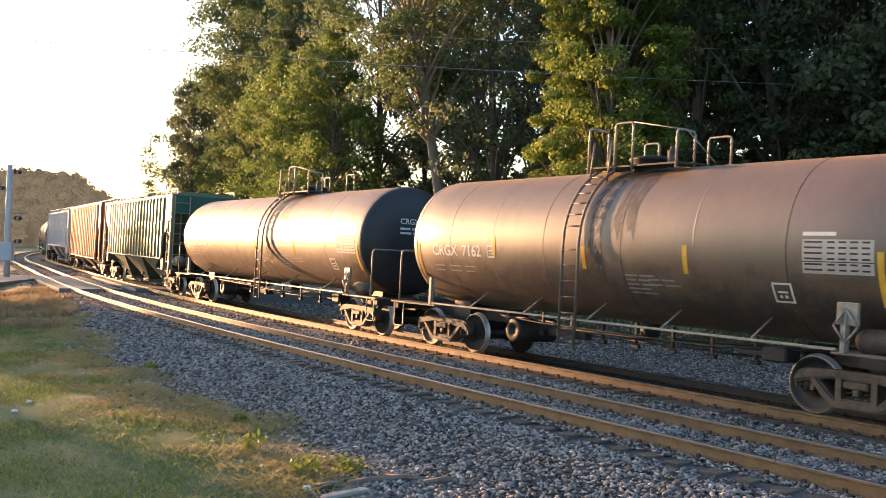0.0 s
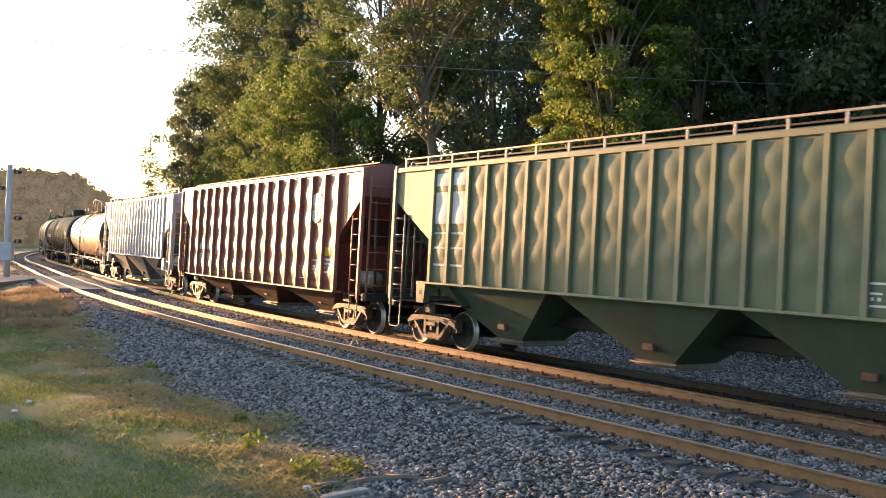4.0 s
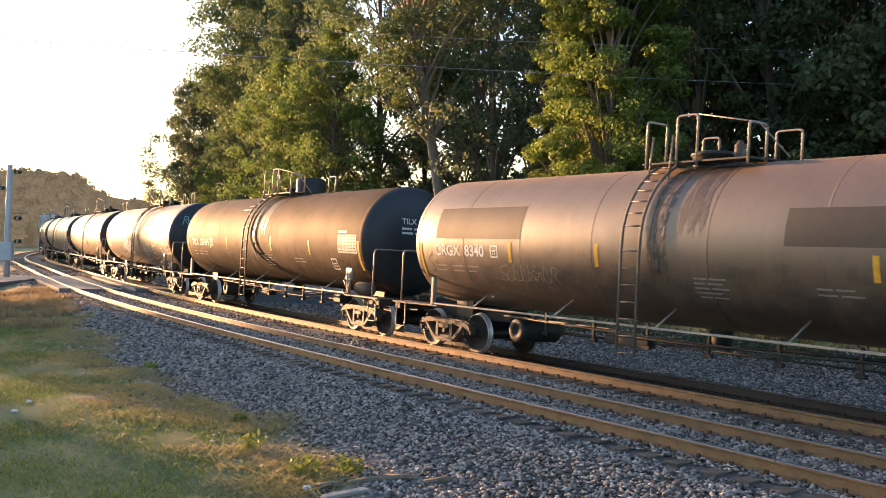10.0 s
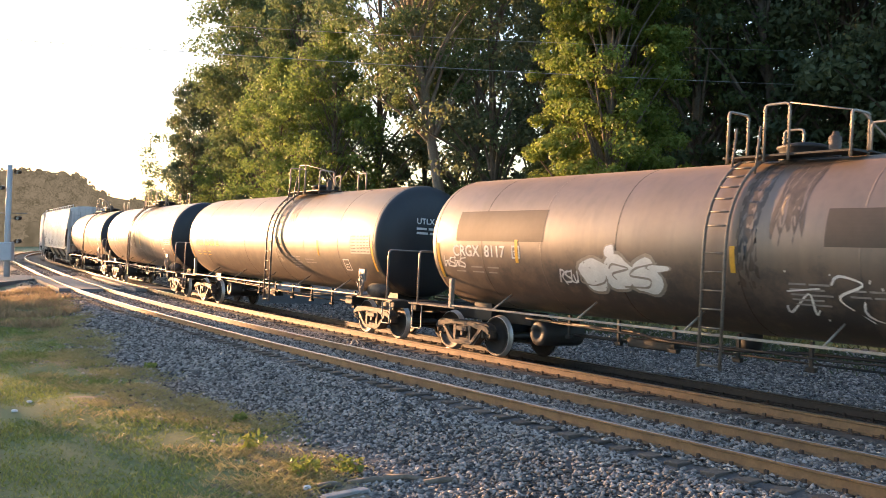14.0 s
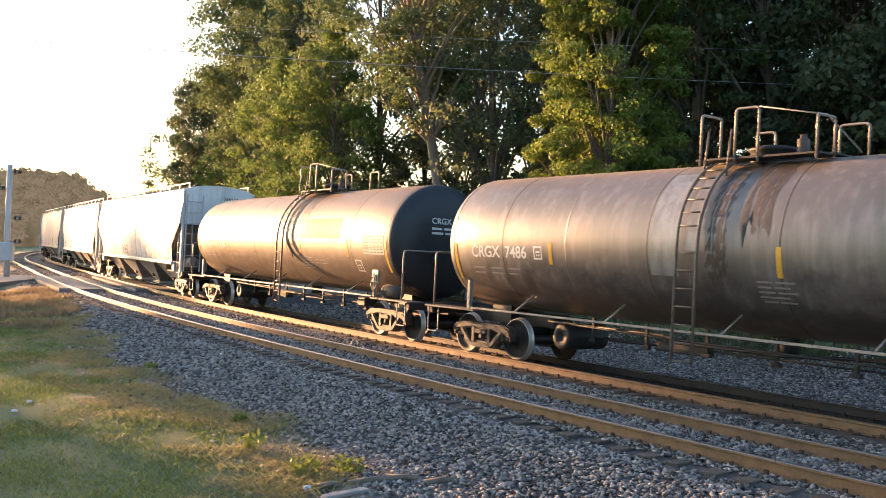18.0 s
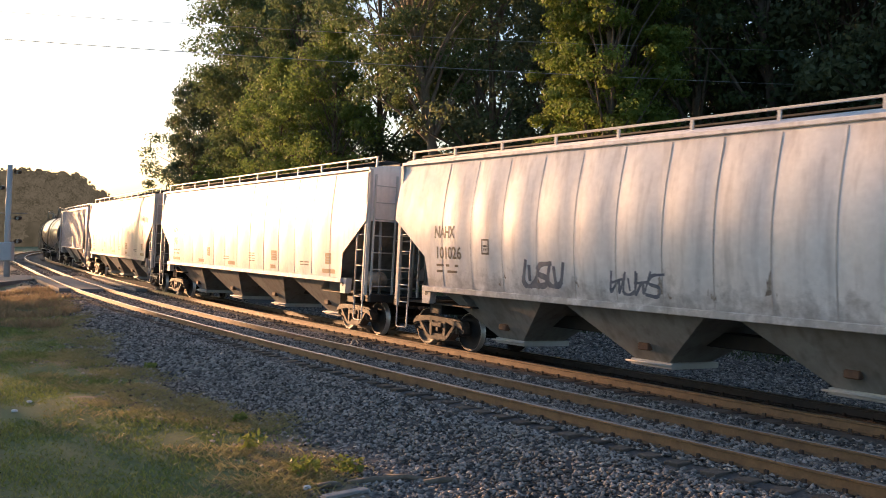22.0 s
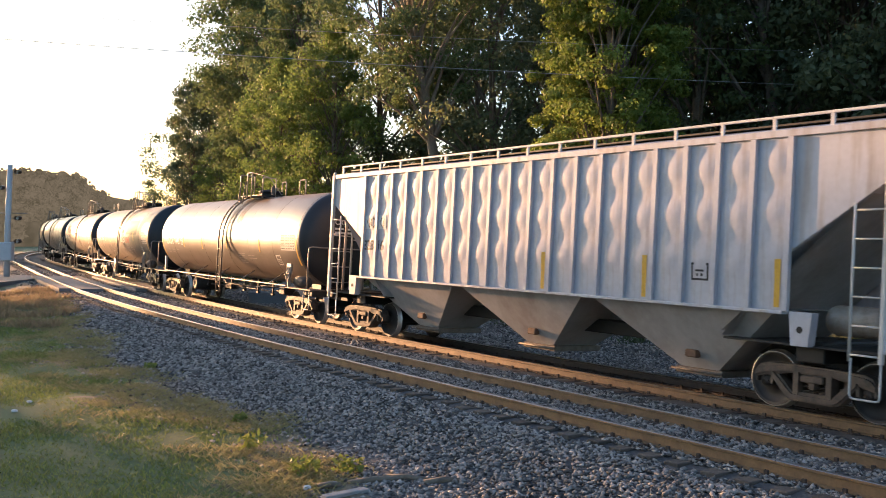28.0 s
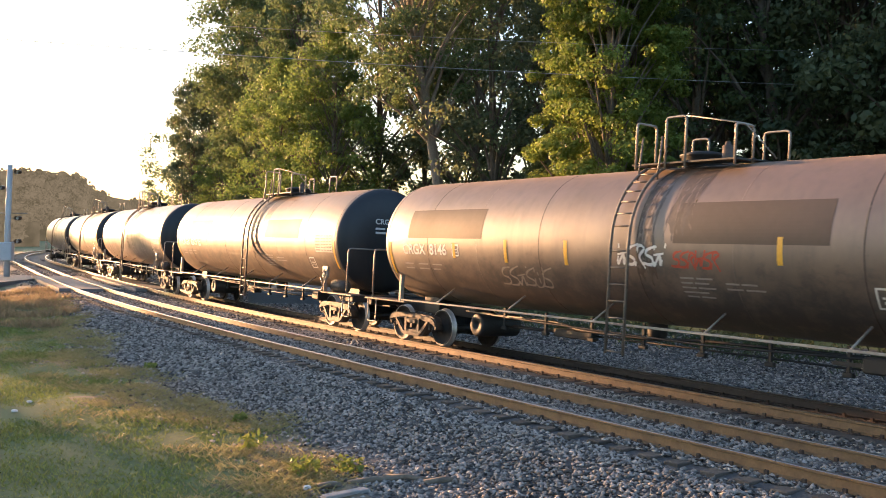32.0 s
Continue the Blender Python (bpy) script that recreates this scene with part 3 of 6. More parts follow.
OAK_A = tree_meshes("oak_a", 26, 5.6, 0.30, 0.36, 0.15, 115, 150, M_BARK, LEAF_MID, 21)
OAK_B = tree_meshes("oak_b", 26, 5.0, 0.36, 0.33, 0.16, 120, 170, M_BARK, LEAF_MID, 22)
OAK_C = tree_meshes("oak_c", 27, 5.0, 0.22, 0.30, 0.15, 88, 140, M_BARK, LEAF_DARK, 23, lean=0.02)
LEANING = tree_meshes("leaning", 27, 5.0, 0.42, 0.42, 0.12, 115, 240, M_PALEBARK, LEAF_MID, 33, lean=0.03)
YOUNG = tree_meshes("young", 15, 3.6, 0.10, 0.2, 0.125, 120, 170, M_BARK, LEAF_MID, 24)
LIT = tree_meshes("lit", 16, 3.8, 0.08, 0.2, 0.12, 120, 170, M_BARK, LEAF_LIT, 34)
DIM = tree_meshes("dim", 16, 3.7, 0.12, 0.22, 0.13, 110, 150, M_BARK, LEAF_DARK, 35)
GOLD = tree_meshes("gold", 21, 2.7, 0.1, 0.24, 0.1, 200, 230, M_BARK, LEAF_GOLD, 25)
PINE = tree_meshes("pine", 27, 4.2, 0.2, 0.3, 0.15, 90, 140, M_BARK, LEAF_PINE, 26, flat=0.45)
DENSE = tree_meshes("dense", 24, 5.2, 0.06, 0.3, 0.17, 120, 210, M_BARK, LEAF_DARK, 27)
BACK_A = tree_meshes("back_a", 25, 5.2, 0.06, 0.3, 0.22, 62, 130, M_BARK, LEAF_DARK, 41)
BACK_B = tree_meshes("back_b", 27, 4.6, 0.15, 0.3, 0.21, 62, 125, M_BARK, LEAF_MID, 42)

EDGE = "trees along the forest edge"
FRONT = [  # picture column, depth, meshes, scale, label
    (366, 97, DIM, 1.26, "rounded leafy tree at the end of the wood"),
    (334, 95, DIM, 1.15, "rounded leafy tree at the end of the wood"),
    (466, 86, OAK_B, 1.1, "tall leafy tree leaning out over its neighbours"),
    (388, 88, LIT, 0.78, "small leafy tree at the end of the wood"),
    (400, 100, DENSE, 0.80, "dark leafy tree at the end of the wood"),
    (458, 84, OAK_A, 1.0, "tall leafy tree with sunlit yellow-green edges"),
    (525, 74, OAK_B, 1.0, "tall leafy broadleaf tree at the forest edge"),
    (492, 66, LIT, 0.95, "young sunlit tree in front of the wood"),
    (590, 60, LIT, 1.0, "young sunlit tree in front of the wood"),
    (548, 64, LIT, 0.9, "young sunlit tree in front of the wood"),
    (665, 62, OAK_C, 1.0, "tall broadleaf tree with a pale bare trunk"),
    (800, 52, LEANING, 0.95, "tall broadleaf tree with a pale leaning trunk"),
    (872, 50, OAK_C, 1.0, "tall dark broadleaf tree with a bare grey trunk"),
    (940, 56, PINE, 1.0, "dark tall pine in the wood"),
    (1072, 37, GOLD, 0.95, "sunlit yellow-green tree standing out of the wood"),
    (1040, 39, GOLD, 0.9, "sunlit yellow-green tree standing out of the wood"),
    (1118, 38.5, GOLD, 0.8, "sunlit yellow-green tree standing out of the wood"),
    (1100, 52, OAK_C, 1.0, "dark tall broadleaf tree in the wood"),
    (1222, 42, PINE, 0.95, "dark tall pine with a bare trunk"),
    (1310, 42, OAK_B, 0.95, "dark leafy tree in shade"),
    (1400, 40, PINE, 1.0, "dark tall pine in shade"),
    (1490, 38, OAK_C, 0.9, "dark leafy tree in shade"),
    (1575, 37, PINE, 0.95, "dark tall pine in shade"),
    (1660, 35, DENSE, 0.95, "dark leafy tree in shade"),
    (1780, 33, DENSE, 0.95, "dark leafy tree in shade"),
]


def build_wood():
    rng = random.Random(17)
    for px, d, me, sc, label in FRONT:
        x, y = at_view(px, d)
        t = plant(me, x, y, -0.2, rng.uniform(0, 360), sc, label, EDGE)
        if me is LEANING:
            t.matrix_basis = pose(x, y, -0.2, 0, -13, 40) @ Matrix.Scale(sc, 4)
    kinds = (BACK_A, BACK_B, BACK_A, BACK_A, BACK_B, BACK_A)
    k = 0
    for row, d0 in enumerate((12, 22, 34)):
        px = 470 + row * 25
        while px < 2050:
            base = np.interp(px, [400, 600, 800, 1000, 1200, 1500, 2000], [84, 64, 54, 50, 44, 39, 34])
            x, y = at_view(px + rng.uniform(-18, 18), base + d0 + rng.uniform(-3, 3))
            me = kinds[k % 6]
            if 1290 < px < 1430 or (row == 2 and px < 980) or (row == 0 and 628 < px < 705) or (row > 0 and 575 < px < 765) or 865 < px < 965:
                px += 84
                continue
            plant(me, x, y, 0.1, rng.uniform(0, 360), rng.uniform(0.9, 1.12), "dark tree deep in the wood", "trees deep in the wood")
            px += 96 if row == 0 else 84 if px < 1000 else 118
            k += 1
    # undergrowth along the forest edge
    for i in range(26):
        px = 420 + i * 58 + rng.uniform(-20, 20)
        base = np.interp(px, [400, 600, 800, 1000, 1200, 1500, 2000], [80, 60, 50, 44, 40, 36, 32])
        x, y = at_view(px, base + rng.uniform(0, 6))
        plant(YOUNG, x, y, -0.5, rng.uniform(0, 360), rng.uniform(0.3, 0.5), "leafy bush in the undergrowth at the forest edge", "bushes at the forest edge")
    # bushes added to darken the sunlit ground that shows between the cars
    for i in range(48):
        x, y, _ = on_line(-16 + 1.5 * i + rng.uniform(-0.6, 0.6), -10.2 - rng.uniform(0, 3.5))
        plant(DENSE, float(x), float(y), -0.4, rng.uniform(0, 360), rng.uniform(0.08, 0.14), "low leafy bush added behind the far track to darken gaps", "bushes behind the far track")
    # unseen near-side trees, towards the sun, added so their shade falls on the gravel
    ex, ey = math.cos(SUN_AZ), math.sin(SUN_AZ)
    px, py, _ = on_line(9.0, 4.9)
    for k, w in enumerate((0.8, 2.0, 4.8, 8.4, 10.6, 12.4, 13.8, 15.4, 17.0, 19.0, 21.5, 24.0, 27.0)):
        d = (50, 54, 47)[k % 3]
        plant(DENSE, float(px) + ex * d - ey * w, float(py) + ey * d + ex * w, 0.0, rng.uniform(0, 360), 0.29 if w == 4.8 else 0.36 + 0.015 * (k % 3), "low leafy tree added out of view for its shade", "trees on the near side")
    # more unseen shade trees added where the line bends away, beyond the crossing
    for k, s in enumerate((63, 67, 71, 75, 80, 85, 90, 96, 103, 111)):
        x, y, _ = on_line(s, 1.6)
        d = (46, 52)[k % 2]
        plant(DENSE, float(x) + ex * d, float(y) + ey * d, 0.0, rng.uniform(0, 360), 0.46, "low leafy tree added out of view for its shade", "trees on the near side")
    # unseen trees added to keep the sun off the nearest cars and rails
    for k, w in enumerate((-0.6, 0.2, 1.0, 2.0)):
        d = (50, 52)[k % 2]
        plant(DENSE, float(px) + ex * d - ey * w, float(py) + ey * d + ex * w, 0.0, rng.uniform(0, 360), (0.40, 0.46, 0.48, 0.46)[k], "low leafy tree added out of view for its shade", "trees on the near side")
    # unseen tree added to shade the signal mast, whose shadow would cross the train
    x, y = at_view(12, 57)
    plant(DENSE, x + ex * 45, y + ey * 45, 0.0, 80, 0.42, "low leafy tree added out of view for its shade", "trees on the near side")


build_wood()


def build_distance():
    """Wooded hills that close the view where the line bends out of sight; haze and sunlight are emitted."""
    m = bpy.data.materials.new("glowing_haze")
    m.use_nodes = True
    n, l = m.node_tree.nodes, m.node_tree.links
    # emission stands in for the haze and sunlight on the hills
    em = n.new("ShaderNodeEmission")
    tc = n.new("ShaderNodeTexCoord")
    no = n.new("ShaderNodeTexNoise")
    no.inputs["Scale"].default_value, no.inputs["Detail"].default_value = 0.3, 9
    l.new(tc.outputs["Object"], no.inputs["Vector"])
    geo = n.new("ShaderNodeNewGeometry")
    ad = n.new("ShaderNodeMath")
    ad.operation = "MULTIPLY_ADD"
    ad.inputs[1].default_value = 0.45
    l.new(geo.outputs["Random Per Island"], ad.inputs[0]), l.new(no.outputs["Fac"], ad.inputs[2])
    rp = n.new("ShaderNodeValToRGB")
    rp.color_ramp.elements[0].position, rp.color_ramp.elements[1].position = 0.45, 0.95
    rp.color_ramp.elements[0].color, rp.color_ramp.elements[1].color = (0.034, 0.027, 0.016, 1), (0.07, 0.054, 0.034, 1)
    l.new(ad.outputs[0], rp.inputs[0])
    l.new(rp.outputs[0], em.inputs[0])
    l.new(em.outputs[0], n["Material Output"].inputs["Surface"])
    rng = np.random.default_rng(12)

    def crest(px):
        return np.interp(px, [-900, -200, 0, 40, 110, 140, 154, 190, 230, 275, 330, 420, 600], [24, 27, 25.6, 26.2, 25.0, 24.4, 21.0, 17.4, 16.0, 13.2, 10, 6, 5])

    sheet, vs, fs = Mesh(), [], []
    for d, share, last in ((340, 1.0, 600), (325, 0.74, 600), (308, 0.45, 600), (190, 0.42, 70)):
        cols = np.linspace(-900, last, 240)
        x, y = at_view(cols, d)
        top = crest(cols) * share * d / 340 - 1.2
        v = [(a, y, z) for a, tz in zip(x, top) for z in (-3.0, float(tz))]
        sheet.add(v, [(2 * i - 2, 2 * i, 2 * i + 1, 2 * i - 1) for i in range(1, len(cols))])
        # crowns of leaves along and below the crest
        n_crown = 330
        cx = rng.uniform(-420, last - 40, n_crown)
        r = rng.uniform(1.3, 3.2, n_crown)
        cz = crest(cx) * share * d / 340 - r * 0.9 - rng.gamma(1.0, 2.2, n_crown) * (rng.random(n_crown) < 0.6)
        per = 95
        a = rng.normal(0, 1, (n_crown, per, 3))
        a /= np.linalg.norm(a, axis=2, keepdims=True)
        px_, py_ = at_view(cx, d - 3)
        c = np.stack([px_, np.full(n_crown, py_), cz], 1)[:, None] + a * (r[:, None] * rng.random((n_crown, per)) ** 0.35)[..., None] * np.array([1, 0.5, 0.95])
        c = c.reshape(-1, 3)
        p, q = rng.normal(0, 0.3, (len(c), 3)), rng.normal(0, 0.3, (len(c), 3))
        vs.append(np.stack([c - p, c - q, c + p, c + q], 1).reshape(-1, 3))
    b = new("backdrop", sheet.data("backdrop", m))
    tagged(b, "wooded hills in the far distance, glowing brownish for haze", "hills", kind="structure")
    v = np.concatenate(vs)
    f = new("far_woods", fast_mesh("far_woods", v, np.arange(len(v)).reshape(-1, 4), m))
    tagged(f, "tree crowns of the distant woods, glowing brownish for haze", "woods", kind="stuff")


build_distance()


# ---- overhead wires and the crossing signal ----
M_POLE = mat("weathered_pole", (0.2, 0.17, 0.14), 0.85, 0.0, (0.12, 0.1, 0.08), 4, 0.5)
M_WIRE = mat("grey_wire", (0.3, 0.31, 0.32), 0.4, bump=0)
M_CABINET = mat("pale_grey_cabinet", (0.55, 0.56, 0.56), 0.5, 0.0, (0.4, 0.4, 0.4), 2, 0.4)


def build_wires():
    """Two wires across the line, each between its own poles."""
    lines = ((Vector((-21.5, 29.2, 0)), Vector((21.5, 38.6, 0)), 9.3, 9.1, 0.28), (Vector((-22.0, 29.6, 0)), Vector((21.0, 39.0, 0)), 10.25, 10.68, 0.35))
    for a, b, za, zb, sag in lines:
        for p, z in ((a, za), (b, zb)):
            u = new("utility_pole")
            u.location = (p.x, p.y, -0.3)
            tagged(u, "weathered wooden utility pole carrying a wire", "utility pole", "utility poles")
            part("post", Mesh().tube([(0, 0, 0), (0, 0, z * 0.5), (0, 0, z + 0.8)], [0.17, 0.15, 0.11], 10).data("post", M_POLE), u)
            part("insulator", Mesh().tube([(0, 0, z + 0.75), (0, 0, z + 0.9)], 0.05, 8).data("insulator", M_POLE), u)
        pts = []
        for i in range(33):
            f = i / 32
            p = a.lerp(b, f)
            pts.append((p.x, p.y, za + (zb - za) * f - 4 * sag * f * (1 - f)))
        w = new("overhead_wire", Mesh().tube(pts, 0.012 if za < 10 else 0.008, 5).data("overhead_wire", M_WIRE))
        tagged(w, "thin grey overhead wire strung between poles", "wire", "overhead wires")


def build_signal():
    s = new("crossing_signal")
    x, y = at_view(12, 57)
    s.matrix_basis = pose(x, y, -0.3, 0, 0, 0) @ Matrix.Scale(1.13, 4)
    tagged(s, "grey crossing signal mast with cabinet and lamps", "signal mast")
    part("mast", Mesh().tube([(0, 0, 0), (0.04, 0, 3), (0.16, 0, 6.35)], [0.17, 0.16, 0.14], 12).data("mast", M_CABINET), s)
    part("base", Mesh().box(-0.3, 0.3, -0.3, 0.3, -0.1, 0.25, 0, 0.03).data("base", M_CABINET), s)
    cab = part("cabinet", Mesh().box(-0.35, 0.5, -0.55, -0.15, 1.15, 2.15, 0, 0.03).data("cabinet", M_CABINET), s, "pale grey metal cabinet")
    part("cabinet_door", Mesh().box(-0.3, 0.45, -0.575, -0.545, 1.2, 2.1, 0, 0.008).data("cabinet_door", M_CABINET), cab)
    part("crossarm", Mesh().tube([(-0.9, 0, 3.72), (1.1, 0, 3.72)], 0.022, 8).data("crossarm", M_GALV), s)
    for lx, lz, lean in ((0.72, 3.45, 0), (0.72, 2.2, 0), (0.7, 5.95, 0), (-0.2, 5.1, 0)):
        lamp = part("lamp", Mesh().lathe([(-0.26, 0.04), (-0.26, 0.1), (-0.05, 0.12), (-0.05, 0.0)], "y", 16, (lx, 0, lz)).data("lamp", M_BLACK), s)
        part("hood", Mesh().lathe([(-0.45, 0.125), (-0.26, 0.125)], "y", 16, (lx, 0, lz)).data("hood", M_BLACK), lamp)
        part("lens", Mesh().lathe([(-0.27, 0.0), (-0.262, 0.1)], "y", 16, (lx, 0, lz)).data("lens", M_CABINET), lamp)
        part("arm", Mesh().tube([(0.1, 0, lz), (lx, 0, lz)], 0.025, 6).data("arm", M_GALV), lamp)


build_wires()
build_signal()


# ---- rolling stock: x runs towards the train's rear, y towards the camera's side ----
R_TANK, ZC = 1.53, 2.62
WHEEL_R = 0.457


def paint(name, color, dirt, rough=0.5, amount=0.55, scale=0.9, stretch=(1, 1, 0.45), bump=0.06, spec=0.5, **more):
    return mat(name, color, rough, 0.0, dirt, scale, amount, 0.07, bump, 9, stretch, spec=spec, **more)


# tank heads and saddles are blacker than the shell
M_HEADPAINT = paint("plain_black_head", (0.022, 0.024, 0.028), (0.035, 0.033, 0.03), 0.5)


# -- lettering and marks --
def glyphs(text, size):
    key = ("glyphs", text)
    if key not in CACHE:
        cu = bpy.data.curves.new("text", "FONT")
        cu.body = text
        cu.size = 1.0
        cu.offset = 0.021
        ob = bpy.data.objects.new("text", cu)
        me = bpy.data.meshes.new_from_object(ob)
        bm = bmesh.new()
        bm.from_mesh(me)
        for k in range(1, 6):
            bmesh.ops.bisect_plane(bm, geom=bm.verts[:] + bm.edges[:] + bm.faces[:], plane_co=(0, 0.12 * k, 0), plane_no=(0, 1, 0))
        bm.verts.index_update()
        v = [tuple(p.co) for p in bm.verts]
        f = [tuple(q.index for q in p.verts) for p in bm.faces]
        bm.free()
        bpy.data.objects.remove(ob)
        bpy.data.meshes.remove(me)
        bpy.data.curves.remove(cu)
        CACHE[key] = (v, f)
    v, f = CACHE[key]
    k = size / 0.70
    return [(x * k, y * k) for x, y, _ in v], f


def on_tank(x0, z0, off=0.0034):
    """Maps flat marks to the side of a tank."""
    a0 = math.asin(max(-1, min(1, (z0 - ZC) / R_TANK)))
    def f(tx, ty):
        a = a0 + ty / R_TANK
        return (x0 - tx, (R_TANK + off) * math.cos(a), ZC + (R_TANK + off) * math.sin(a))
    return f


def on_end(x0, y0, z0, half, depth):
    """Maps flat marks to the domed head of a tank that faces the front."""
    def f(tx, ty):
        y, z = y0 - tx, z0 + ty
        r = min(0.999, math.hypot(y, z - ZC) / R_TANK)
        return (-half - depth * math.sqrt(1 - r ** 2.5) - 0.022, y, z)
    return f


def letters(parent, text, size, place, m, name="lettering", label="", squeeze=1.0):
    v, f = glyphs(text, size)
    v = [(x * squeeze, y) for x, y in v]
    me = Mesh().add([place(x, y) for x, y in v], f).data(name, m)
    return part(name, me, parent, label)


def patch(parent, w, h, place, m, name="mark", n=6, label=""):
    """A rectangle w by h from its lower left corner, bent with the surface."""
    nx, n = max(1, int(w / 0.09)), max(n, int(h / 0.06))
    v = [place(w * i / nx, h * j / n) for i in range(nx + 1) for j in range(n + 1)]
    f = [(i * (n + 1) + j, (i + 1) * (n + 1) + j, (i + 1) * (n + 1) + j + 1, i * (n + 1) + j + 1) for i in range(nx) for j in range(n)]
    return part(name, Mesh().add(v, f).data(name, m), parent, label)


def bars(parent, place, rows, m, name="small_print"):
    """Lines of print too small to read: rows of (x, y, width, height)."""
    me = Mesh()
    for x, y, w, h in rows:
        k = max(1, int(w / 0.3))
        for i in range(k):
            a, b = x + w * i / k, x + w * (i + (0.86 if i < k - 1 else 1)) / k
            me.add([place(a, y), place(b, y), place(b, y + h), place(a, y + h)], [(0, 1, 2, 3)])
    ob = part(name, me.data(name, m), parent)
    tagged(ob, kind="stuff")
    return ob


def data_panel(parent, place, m, w=1.15, h=0.52):
    dull = mat("dull_white_panel", (0.46, 0.43, 0.39), 0.6, 0.0, (0.3, 0.26, 0.22), 4, 0.5, bump=0)
    board = patch(parent, w, h, place, dull, "data_board", 3, "pale stencilled data panel")
    top = lambda tx, ty: tuple(c + q for c, q in zip(place(tx, ty), (0, 0.0015, 0)))
    me = Mesh()
    for r in range(6):
        y = h - (r + 1) * h / 6.2
        for c in range(5):
            x = w * (0.03 if c == 0 else 0.36 + 0.16 * (c - 1))
            ww = w * (0.26 if c == 0 else 0.11)
            me.add([top(x, y + .03), top(x + ww, y + .03), top(x + ww, y + h / 6 - .028), top(x, y + h / 6 - .028)], [(0, 1, 2, 3)])
    for a, b, c, d in ((0, h * 0.34, w, 0.014),):
        me.add([top(a, b), top(a + c, b), top(a + c, b + d), top(a, b + d)], [(0, 1, 2, 3)])
    tagged(part("panel_print", me.data("panel_print", M_DARKTEXT), board), kind="stuff")
    return board


def frame_box(parent, place, m, w=0.36, h=0.36):
    me = Mesh()
    t = 0.035
    for a, b, c, d in ((0, 0, w, t), (0, h - t, w, t), (0, t, t, h - 2 * t), (w - t, t, t, h - 2 * t), (w * .25, h * .5, w * .5, t), (w * .3, h * .25, w * .12, h * .15), (w * .55, h * .25, w * .15, h * .15)):
        k = 4 if d > 0.1 else 1
        me.add([place(a + i * c, b + d * j / k) for j in range(k + 1) for i in (0, 1)], [(2 * j, 2 * j + 1, 2 * j + 3, 2 * j + 2) for j in range(k)])
    return part("stencil_box", me.data("stencil_box", m), parent)


def scrawl(parent, place, w, h, m, seed, count=5, thick=0.05, label=""):
    """Spray-painted jagged strokes and hooks, no readable word."""
    rng = random.Random(seed)
    me = Mesh()
    for k in range(count):
        cx, cw = w * (k + 0.5) / count, w / count * 0.62
        def at(a, b):
            return (cx + cw * (a + 0.25 * b) + rng.uniform(-0.08, 0.08) * cw, h * (0.5 + 0.5 * b) + rng.uniform(-0.06, 0.06) * h)
        kind = rng.randrange(4)
        strokes = {0: [[(-1, 1), (-0.8, -1), (0.1, 0.3), (0.4, -1), (0.9, 1)], [(-0.9, 0.1), (0.6, 0.3)]],
                   1: [[(0.9, 0.9), (-0.6, 0.7), (-0.9, 0.1), (0.7, -0.2), (0.6, -0.9), (-1, -0.8)]],
                   2: [[(-0.8, -1), (-0.6, 1), (0.8, 0.6), (-0.4, 0.0), (1.0, -1.1)]],
                   3: [[(-0.7, 0.9), (-0.9, -0.7), (0, -1), (0.9, -0.6), (0.8, 0.9)], [(-0.2, 0.5), (0.1, -0.6)]]}[kind]
        for line in strokes:
            pts = [tuple(p) for p in bent([(*at(a, b), 0) for a, b in line], h * 0.22, 3)]
            for i in range(len(pts) - 1):
                (x0, y0, _), (x1, y1, _) = pts[i], pts[i + 1]
                d = math.hypot(x1 - x0, y1 - y0) or 1
                t = thick * (0.6 + 0.4 * math.sin(0.4 + i * 0.5) ** 2)
                ox, oy = -(y1 - y0) / d * t / 2, (x1 - x0) / d * t / 2
                ex, ey = (x1 - x0) / d * t * 0.2, (y1 - y0) / d * t * 0.2
                me.add([place(x0 - ox - ex, y0 - oy - ey), place(x1 - ox + ex, y1 - oy + ey), place(x1 + ox + ex, y1 + oy + ey), place(x0 + ox - ex, y0 + oy - ey)], [(0, 1, 2, 3)])
    return part("graffiti", me.data("graffiti", m), parent, label or "spray-painted scrawl")


